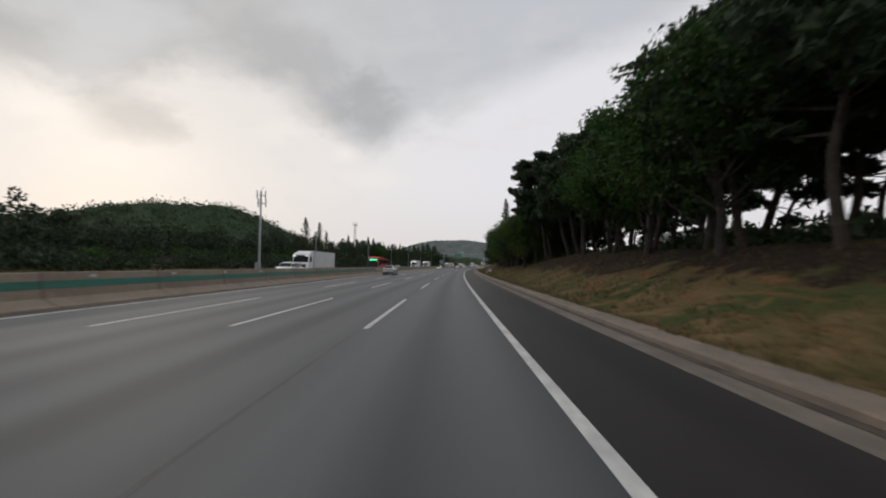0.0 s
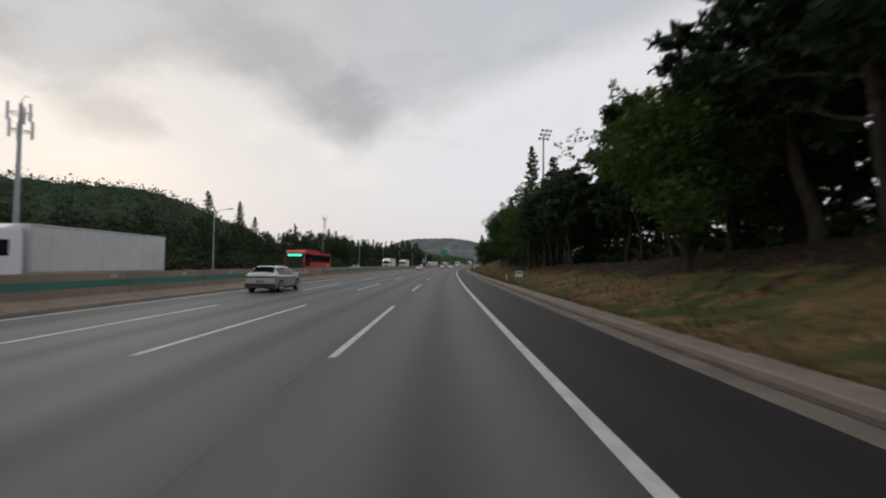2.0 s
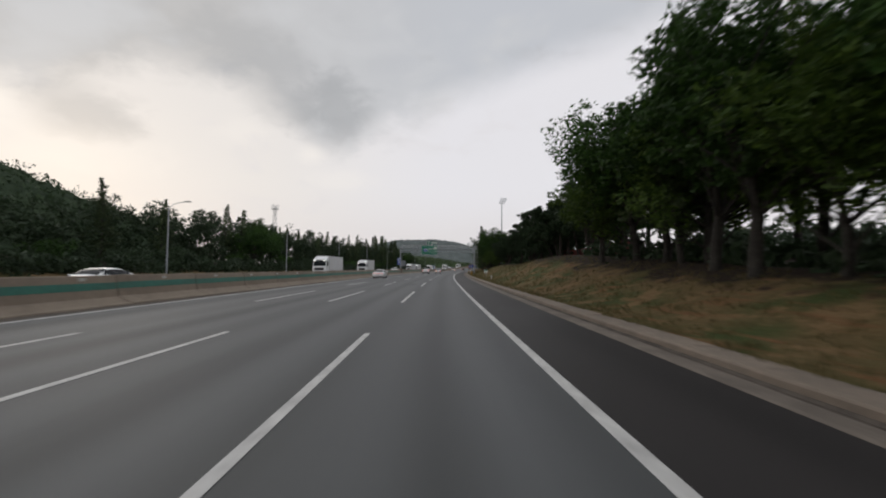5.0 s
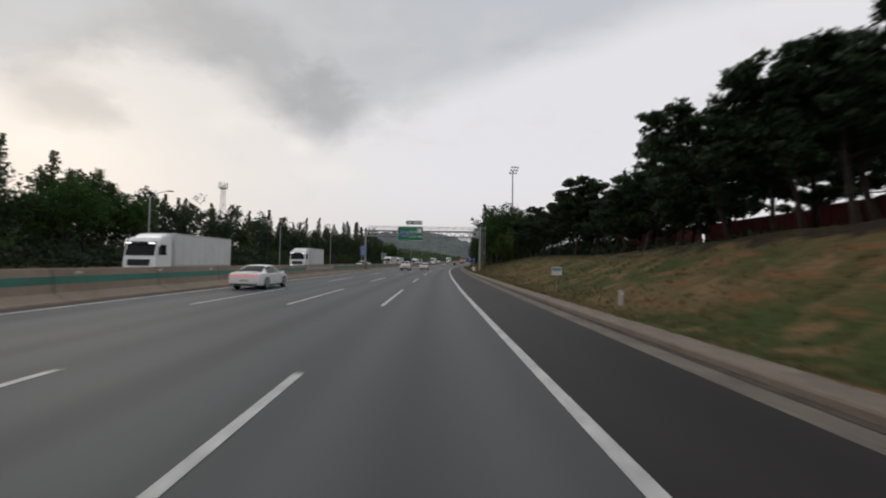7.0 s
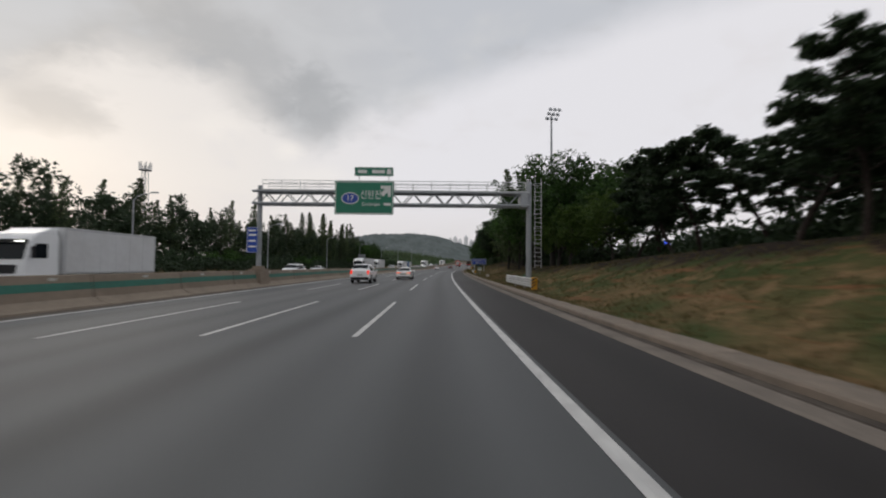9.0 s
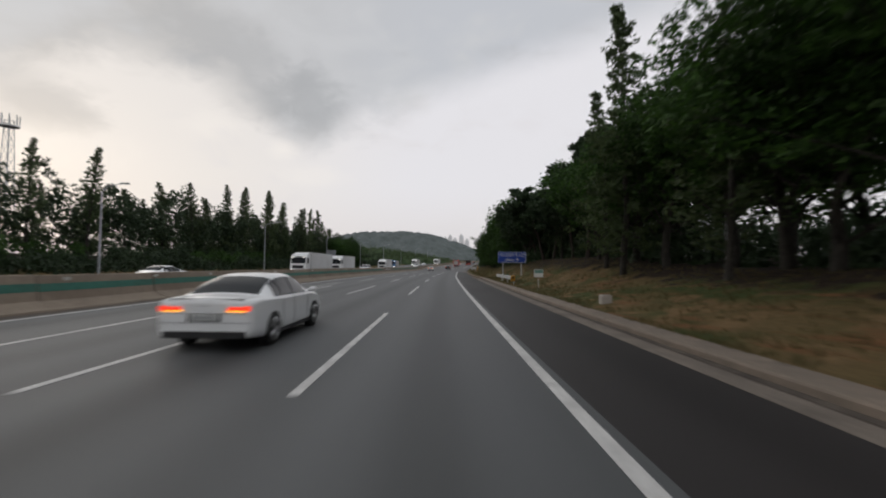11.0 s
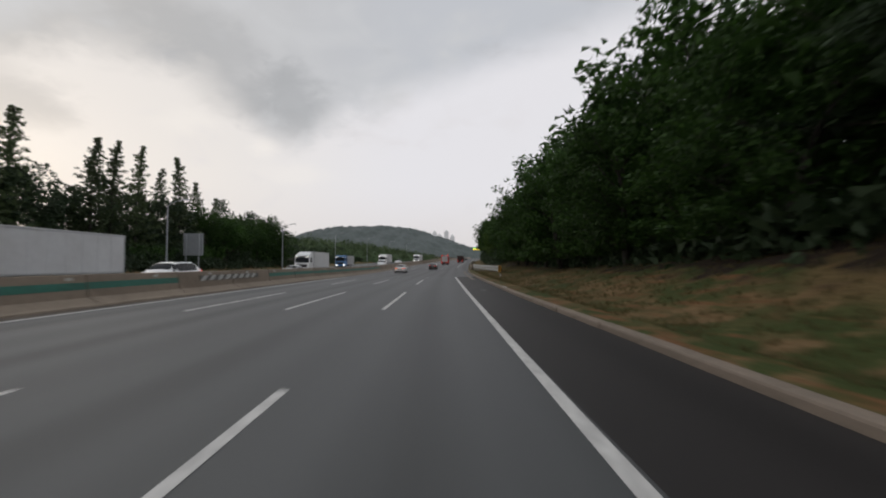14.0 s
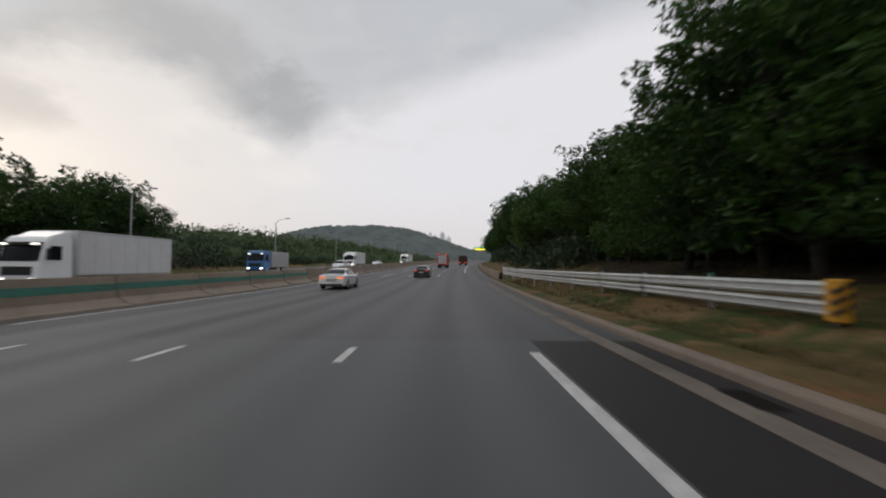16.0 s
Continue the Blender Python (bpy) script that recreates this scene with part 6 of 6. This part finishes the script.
A = 0.935
SED_GLASS = {"side": [(4.15, 4.95, 0.3), (5.05, 6.3, 0.0), (6.4, 8.2, 0.25)], "rear": (3.1, 4.85), "front": (7.35, 8.75), "doors": (4.95, 6.35, 8.2), "handles": (5.2, 6.55), "mirror": 3.36}
white_sedan = car("white four-door saloon with lit red and amber tail lights", "car", WHITE_PAINT, sedan_stations(4.93, A, 1.455), (1.02, 3.93), 0.335, SED_GLASS, A,
                  [("tail_light", TAIL_LIT, 0.42, 0.86, -0.014, 0.2, 0.78, 0.88, True), ("turn_signal", AMBER_LIT, 0.4, 0.8, -0.022, 0.0, 0.775, 0.8, True), ("boot_lip", WHITE_PAINT, -0.72, 0.72, 0.03, 0.16, 0.99, 1.02, False), ("plate_recess", TRIM, -0.33, 0.33, -0.012, 0.03, 0.575, 0.74, False), ("number_plate", PLATE, -0.27, 0.27, -0.035, 0.02, 0.60, 0.72, False), ("plate_bar", GREY_PAINT, -0.2, 0.2, -0.039, -0.033, 0.65, 0.675, False), ("lower_bumper", TRIM, -0.78, 0.78, -0.012, 0.1, 0.27, 0.42, False),
                   ("boot_seam", TRIM, -0.8, 0.8, -0.008, 0.03, 0.735, 0.742, False), ("bumper_seam", TRIM, -0.86, 0.86, -0.008, 0.05, 0.56, 0.566, False), ("badge", RIM, -0.12, 0.12, -0.004, 0.03, 0.86, 0.9, False), ("headlight", SIGN_WHITE, 0.45, 0.74, 4.72, 4.86, 0.6, 0.7, True)], "saloon_car")
white_sedan.matrix_world = along(269.15, -6.15)
copy_thing(white_sedan, along(408, -9.9))
G = 0.96
limo = car("long white saloon with a thin full-width red light bar", "car", WHITE_PAINT, sedan_stations(5.0, G, 1.47), (1.05, 4.03), 0.36, dict(SED_GLASS), G,
           [("light_bar", TAIL_LIT, -0.86, 0.86, -0.015, 0.1, 0.82, 0.86, False), ("number_plate", PLATE, -0.27, 0.27, -0.02, 0.02, 0.5, 0.62, False), ("chrome_strip", RIM, -0.85, 0.85, -0.012, 0.05, 0.46, 0.48, False), ("lower_bumper", TRIM, -0.8, 0.8, -0.012, 0.1, 0.3, 0.4, False),
            ("exhaust_trim", RIM, 0.5, 0.75, -0.015, 0.02, 0.33, 0.39, True), ("headlight", SIGN_WHITE, 0.45, 0.76, 4.78, 4.93, 0.6, 0.66, True)], "saloon_car", spokes=7)
limo.matrix_world = along(193.85, -12.1) @ Matrix.Scale(0.93, 4)
B = 0.93
black_car = car("black saloon driving in the middle lane, seen from behind", "car", BLACK_PAINT, sedan_stations(4.8, B, 1.44), (1.0, 3.85), 0.33, SED_GLASS, B,
                [("tail_light", TAIL_DIM, 0.45, 0.85, -0.015, 0.1, 0.78, 0.88, True), ("number_plate", PLATE, -0.27, 0.27, -0.02, 0.02, 0.55, 0.68, False), ("lower_bumper", TRIM, -0.78, 0.78, -0.012, 0.1, 0.27, 0.4, False)], "saloon_car")
black_car.matrix_world = along(430, -5.4)


def hatch_stations(w, h):
    return [(0.0, 0.42, w * 0.86, 0.95, w * 0.74, 1.0), (0.06, 0.3, w * 0.96, 1.04, w * 0.8, 1.1), (0.35, 0.25, w, 1.06, w * 0.72, 1.28), (0.75, 0.23, w, 1.05, w * 0.7, h - 0.05), (1.4, 0.22, w, 1.03, w * 0.71, h),
            (2.2, 0.22, w, 1.01, w * 0.71, h), (2.9, 0.22, w, 1.0, w * 0.7, h - 0.06), (3.35, 0.22, w, 0.99, w * 0.72, h - 0.22), (3.85, 0.23, w, 0.97, w * 0.74, 1.06), (4.3, 0.25, w * 0.98, 0.92, w * 0.78, 0.97), (4.55, 0.28, w * 0.9, 0.8, w * 0.7, 0.84), (4.64, 0.36, w * 0.74, 0.66, w * 0.6, 0.7)]


HG = {"side": [(2.75, 4.25, 0.2), (4.35, 5.6, 0.0), (5.7, 7.4, 0.12)], "rear": (1.75, 2.85), "front": (6.5, 7.75), "doors": (4.25, 5.65, 7.3), "handles": (4.45, 5.85), "mirror": 3.5}
H2 = 0.945
silver_suv = car("angular silver crossover car with a dark rear window and light strip", "car", SILVER_PAINT, hatch_stations(H2, 1.6), (0.86, 3.86), 0.365, HG, H2,
                 [("light_strip", TRIM, -0.86, 0.86, -0.015, 0.08, 0.9, 0.99, False), ("chrome_strip", RIM, -0.86, 0.86, -0.02, 0.03, 0.86, 0.885, False), ("number_plate", PLATE_BLUE, -0.27, 0.27, -0.02, 0.02, 0.62, 0.75, False), ("lower_bumper", TRIM, -0.9, 0.9, -0.014, 0.3, 0.3, 0.58, False), ("bumper_cladding", RIM, 0.3, 0.84, -0.02, 0.02, 0.6, 0.66, True),
                  ("roof_spoiler", TRIM, -0.58, 0.58, 0.42, 0.75, 1.5, 1.56, False), ("roof_fin", TRIM, -0.03, 0.03, 1.0, 1.2, 1.6, 1.67, False)], "crossover_car", trim=0.08)
silver_suv.matrix_world = along(83.1, -11.9) @ Matrix.Scale(0.94, 4)
white_suv = car("white sport utility car with lit red tail lights", "car", WHITE_PAINT, [(y * 1.02, zs + 0.06, w * 1.0, zb + 0.1, rw * 1.08, zr + (0.17 if zr > 1.2 else 0.1)) for y, zs, w, zb, rw, zr in hatch_stations(0.95, 1.62)], (0.92, 3.78), 0.37, HG, 0.95,
                [("tail_light", TAIL_LIT, 0.68, 0.88, -0.015, 0.15, 0.86, 1.2, True), ("number_plate", PLATE, -0.27, 0.27, -0.02, 0.02, 0.72, 0.85, False), ("lower_bumper", TRIM, -0.84, 0.84, -0.012, 0.12, 0.36, 0.6, False), ("roof_rail", TRIM, 0.55, 0.6, 1.0, 3.0, 1.78, 1.83, True)], "sport_utility_car", trim=0.05)
white_suv.matrix_world = along(257, -9.1)


def lorry(label, cab_mat, box_mat, length=12.0, height=3.9, width=1.25, name="box_lorry", lamps=HEAD_LIT, tractor=True):
    """A box lorry: its front looks to -y, y = 0 is its nose."""
    t = thing(name, label, "lorry", "lorries on the opposite carriageway")
    hw = width - 0.03
    cab_top = 3.25
    outline = [(0.12, 0.45), (0.0, 0.62), (0.02, 1.25), (0.1, 1.75), (0.38, 2.75), (0.62, cab_top - 0.1), (0.85, cab_top), (2.15, cab_top), (2.2, 0.75), (1.6, 0.6), (0.6, 0.45)]
    cab = part("cab", Geo().side_sweep(outline, -hw, hw), cab_mat, t, bevel=0.07)
    fair = [(0.75, cab_top - 0.02), (1.3, height - 0.3), (1.75, height - 0.1), (2.2, height - 0.08), (2.2, cab_top - 0.02)]
    part("wind_deflector", Geo().side_sweep(fair, -hw * 0.9, hw * 0.9), cab_mat, t, bevel=0.06)
    gl = [(-hw * 0.9, 0.085, 1.85), (hw * 0.9, 0.085, 1.85), (hw * 0.88, 0.36, 2.72), (-hw * 0.88, 0.36, 2.72)]
    part("windscreen", Geo().add(gl + [(x, y + 0.06, z) for x, y, z in gl], [(0, 1, 2, 3), (4, 7, 6, 5), (0, 4, 5, 1), (1, 5, 6, 2), (2, 6, 7, 3), (3, 7, 4, 0)]), CAR_GLASS, cab, "dark windscreen")
    part("sun_visor", Geo().box(-hw * 0.92, hw * 0.92, 0.14, 0.42, 2.74, 2.9), TRIM, cab, bevel=0.03)
    for s in (1, -1):
        x0, x1 = sorted((s * hw * 0.55, s * hw * 0.9))
        part("visor_lamp", Geo().box(x0, x1, 0.1, 0.16, 2.76, 2.83), lamps, cab, "lit white lamp strip")
        part("headlight", Geo().box(x0, x1, -0.02, 0.06, 0.75, 0.93), HEAD_LIT if lamps is HEAD_LIT else SIGN_WHITE, cab, bevel=0.02)
        x0, x1 = sorted((s * hw, s * (hw + 0.012)))
        part("side_window", Geo().add([(x1, 0.5, 1.9), (x1, 1.4, 1.9), (x1, 1.4, 2.7), (x1, 0.68, 2.7), (x0 - s * 0.02, 0.5, 1.9), (x0 - s * 0.02, 1.4, 1.9), (x0 - s * 0.02, 1.4, 2.7), (x0 - s * 0.02, 0.68, 2.7)], [(0, 1, 2, 3), (4, 7, 6, 5), (0, 4, 5, 1), (1, 5, 6, 2), (2, 6, 7, 3), (3, 7, 4, 0)]), CAR_GLASS, cab)
        part("mirror", Geo().box(min(s * (hw + 0.08), s * (hw + 0.28)), max(s * (hw + 0.08), s * (hw + 0.28)), 0.3, 0.42, 1.9, 2.55), TRIM, cab, bevel=0.04)
        for y in ((0.95, 3.4, length - 2.3, length - 1.1) if tractor else (0.95, length - 2.2)):
            wheel(t, s * (width - 0.04), y, 0.5, 0.3, 8)
        part("side_guard", Geo().box(min(s * (hw - 0.05), s * hw), max(s * (hw - 0.05), s * hw), 4.4, length - 3.2, 0.5, 0.85), BOX_SILVER, t)
    part("grille", Geo().box(-hw * 0.7, hw * 0.7, -0.012, 0.1, 1.05, 1.55), TRIM, cab, bevel=0.03)
    part("bumper", Geo().box(-hw, hw, -0.04, 0.2, 0.4, 0.7), TRIM, cab, bevel=0.05)
    part("chassis", Geo().box(-0.45, 0.45, 0.8, length - 0.3, 0.6, 0.9), TRIM, t)
    body = part("cargo_box", Geo().box(-width, width, 2.45, length, 1.0, height), box_mat, t, bevel=0.04)
    for s in (1, -1):
        x0, x1 = sorted((s * width, s * (width + 0.015)))
        for z in (1.02, height - 0.14):
            part("box_rail", Geo().box(x0, x1, 2.47, length - 0.02, z, z + 0.1), BOX_SILVER, body)
        k = int((length - 2.6) / 1.15)
        for i in range(k + 1):
            y = 2.5 + (length - 2.6) * i / k
            part("box_rib", Geo().box(x0, x1, y, y + 0.05, 1.12, height - 0.14), BOX_SILVER if i in (0, k) else box_mat, body)
    return t


def facing(s, n):
    return along(s, n, 0.0, 0.0)


for s, n, L, h, lab, cm, bm_, tr in ((78.6, -24.2, 13.4, 3.6, "white articulated lorry with a plain white box body", WHITE_PAINT, BOX_WHITE, True),
                                     (203, -24.2, 12.0, 3.7, "long white box lorry with white visor lamps", WHITE_PAINT, BOX_WHITE, True),
                                     (239.0, -24.4, 10.5, 3.7, "white box lorry with a dark windscreen and a boxy body", WHITE_PAINT, BOX_WHITE, False),
                                     (327, -24.2, 14.8, 3.6, "white articulated lorry with lit visor lamp strips", WHITE_PAINT, BOX_WHITE, True),
                                     (348.8, -24.6, 12.0, 3.6, "white box lorry following behind another lorry", WHITE_PAINT, BOX_WHITE, True),
                                     (401.0, -25.0, 11.2, 3.7, "white refrigerated box lorry with an open wind deflector", WHITE_PAINT, BOX_WHITE, False),
                                     (436, -28.5, 8.5, 3.2, "blue lorry with a blue cab on the far carriageway", BLUE_PAINT, BOX_SILVER, False),
                                     (470, -25.0, 10.0, 3.6, "white box lorry far along the opposite carriageway", WHITE_PAINT, BOX_WHITE, False),
                                     (520, -21.4, 10.0, 3.6, "white box lorry in the inner lane far ahead", WHITE_PAINT, BOX_WHITE, False)):
    lorry(lab, cm, bm_, L, h, tractor=tr).matrix_world = facing(s, n)


def coach(s, n):
    """A red coach; its front looks to -y."""
    b = thing("coach", "bright red coach with dark windows and a green lit destination display", "coach", m=facing(s, n))
    L, w = 12.4, 1.24
    outline = [(0.15, 0.35), (0.0, 0.6), (0.05, 1.3), (0.25, 2.6), (0.5, 3.15), (0.9, 3.35), (6.6, 3.4), (7.2, 3.16), (L - 0.3, 3.12), (L, 2.9), (L, 0.6), (L - 0.2, 0.35)]
    body = part("body", Geo().side_sweep(outline, -w, w), RED_PAINT, b, bevel=0.09)
    for s_ in (1, -1):
        x0, x1 = sorted((s_ * w, s_ * (w + 0.012)))
        for i in range(6):
            y = 2.55 + 1.58 * i
            part("side_window", Geo().box(x0, x1, y, y + 1.54, 1.85, 2.85), CAR_GLASS, body, "dark side window", bevel=0.004)
        part("front_side_window", Geo().add([(x1, 0.35, 1.3), (x1, 2.45, 1.3), (x1, 2.45, 2.95), (x1, 0.55, 2.95), (x0 - s_ * 0.02, 0.35, 1.3), (x0 - s_ * 0.02, 2.45, 1.3), (x0 - s_ * 0.02, 2.45, 2.95), (x0 - s_ * 0.02, 0.55, 2.95)], [(0, 1, 2, 3), (4, 7, 6, 5), (0, 4, 5, 1), (1, 5, 6, 2), (2, 6, 7, 3), (3, 7, 4, 0)]), CAR_GLASS, body)
        part("letter_bar", Geo().box(x0, x1, 10.2, 11.7, 1.38, 1.55), SIGN_WHITE, body, "white illegible lettering bar")
        for y in (2.6, 9.2):
            wheel(b, s_ * (w - 0.03), y, 0.5, 0.3, 8)
            arch(b, s_ * w, y, 0.62)
        part("mirror", Geo().tube([(s_ * 1.0, 0.3, 3.0), (s_ * 1.35, -0.1, 2.95), (s_ * 1.4, -0.12, 2.5)], [0.04, 0.05, 0.09], 8), TRIM, b, smooth=True)
        x0, x1 = sorted((s_ * 0.7, s_ * 1.1))
        part("headlight", Geo().box(x0, x1, -0.01, 0.1, 0.7, 0.9), HEAD_LIT, b, bevel=0.02)
    gl = [(-1.16, -0.02, 1.0), (1.16, -0.02, 1.0), (1.14, 0.26, 2.95), (-1.14, 0.26, 2.95)]
    ws = part("windscreen", Geo().add(gl + [(x, y + 0.12, z) for x, y, z in gl], [(0, 1, 2, 3), (4, 7, 6, 5), (0, 4, 5, 1), (1, 5, 6, 2), (2, 6, 7, 3), (3, 7, 4, 0)]), CAR_GLASS, b, "dark windscreen")
    part("destination_display", Geo().add([(-0.85, 0.185, 2.62), (0.85, 0.185, 2.62), (0.85, 0.215, 2.82), (-0.85, 0.215, 2.82), (-0.85, 0.3, 2.62), (0.85, 0.3, 2.62), (0.85, 0.35, 2.82), (-0.85, 0.35, 2.82)], [(0, 1, 2, 3), (4, 7, 6, 5), (0, 4, 5, 1), (1, 5, 6, 2), (2, 6, 7, 3), (3, 7, 4, 0)]), GREEN_LED, b, "green lit destination display")
    part("air_unit", Geo().box(-0.9, 0.9, 2.5, 6.2, 3.38, 3.5), RED_PAINT, b, bevel=0.05)


coach(112.9, -20.6)


# cars of the opposite carriageway, their roofs above the barrier
def reversed_pose(s, n):
    return along(s, n, 0.0, 180)


for k, (s, n) in enumerate(((70, -21.5), (153, -21.4), (277, -21.4), (299, -24.8), (365, -21.4), (390, -21.3), (455, -21.4), (500, -24.9))):
    cpy = copy_thing(white_suv if k % 2 == 0 else white_sedan, reversed_pose(s, n))
    tagged(cpy, "white car passing on the far side of the median barrier", "car", "cars on the opposite carriageway")


def rescue_truck(s, n):
    t = thing("rescue_lorry", "red lorry with a silver roller-shutter rear and two red beacons", "lorry", m=along(s, n))
    part("body", Geo().box(-1.2, 1.2, 0, 5.2, 0.8, 3.1), FIRE_RED, t, bevel=0.05)
    sh = part("rear_shutter", Geo().box(-0.98, 0.98, -0.03, 0.0, 0.95, 2.9), BOX_SILVER, t, "silver roller shutter")
    for i in range(12):
        part("slat", Geo().box(-0.96, 0.96, -0.045, -0.03, 1.0 + 0.155 * i, 1.12 + 0.155 * i), BOX_SILVER, sh)
    part("cab", Geo().side_sweep([(5.3, 0.6), (5.3, 2.9), (6.8, 2.9), (7.4, 1.9), (7.5, 0.6)], -1.15, 1.15), FIRE_RED, t, bevel=0.06)
    part("chassis", Geo().box(-0.5, 0.5, 0.2, 7.0, 0.45, 0.85), TRIM, t)
    part("bumper", Geo().box(-1.15, 1.15, -0.1, 0.05, 0.45, 0.7), TRIM, t, bevel=0.02)
    for sd in (1, -1):
        x0, x1 = sorted((sd * 0.75, sd * 1.1))
        part("beacon", Geo().tube([(sd * 0.9, 0.3, 3.1), (sd * 0.9, 0.3, 3.3), (sd * 0.9, 0.3, 3.36)], [0.16, 0.15, 0.06], 12), TAIL_LIT, t, "lit red beacon", smooth=True)
        part("tail_light", Geo().box(x0, x1, -0.13, -0.08, 0.72, 0.9), TAIL_LIT, t, "lit red tail light", bevel=0.01)
        for y in (1.3, 6.2):
            wheel(t, sd * 1.15, y, 0.48, 0.5, 8)
    part("ladder", Geo().box(0.2, 0.26, 0.2, 5.0, 3.12, 3.2).box(0.6, 0.66, 0.2, 5.0, 3.12, 3.2), STEEL, t)


rescue_truck(480, -5.5)


def tipper(s, n):
    t = thing("tipper_lorry", "dark tipper lorry with bright red tail lights", "lorry", m=along(s, n))
    DARK_RED = material("dark_rust_paint", (0.05, 0.025, 0.022), 0.6, vary=0.2, size=1.0, fine=5)
    part("tipper_body", Geo().side_sweep([(0.15, 1.1), (0.0, 3.0), (6.2, 3.1), (6.2, 1.1)], -1.24, 1.24), DARK_RED, t, bevel=0.04)
    for i in range(5):
        part("body_rib", Geo().box(-1.27, 1.27, 0.3 + 1.35 * i, 0.42 + 1.35 * i, 1.1, 2.95), DARK_RED, t)
    part("cab", Geo().side_sweep([(6.4, 0.7), (6.4, 3.0), (7.9, 3.0), (8.3, 2.0), (8.3, 0.7)], -1.2, 1.2), DARK_RED, t, bevel=0.06)
    part("chassis", Geo().box(-0.5, 0.5, 0.2, 8.0, 0.6, 1.1), TRIM, t)
    part("bumper", Geo().box(-1.2, 1.2, 0.0, 0.12, 0.5, 0.75), TRIM, t)
    for sd in (1, -1):
        x0, x1 = sorted((sd * 0.62, sd * 1.15))
        part("tail_light", Geo().box(x0, x1, -0.05, 0.0, 0.72, 0.98), TAIL_LIT, t, "lit red tail light", bevel=0.01)
        for y in (1.2, 2.5, 7.3):
            wheel(t, sd * 1.2, y, 0.5, 0.5, 8)


tipper(516, -1.9)
for k, (s, n, src, lab) in enumerate(((530, -9.0, white_suv, "white car far ahead with lit tail lights"), (560, -12.6, limo, "pale saloon far ahead in the outer lane"), (600, -5.4, black_car, "dark car far ahead in traffic"))):
    tagged(copy_thing(src, along(s, n)), lab, "car", "cars far ahead")
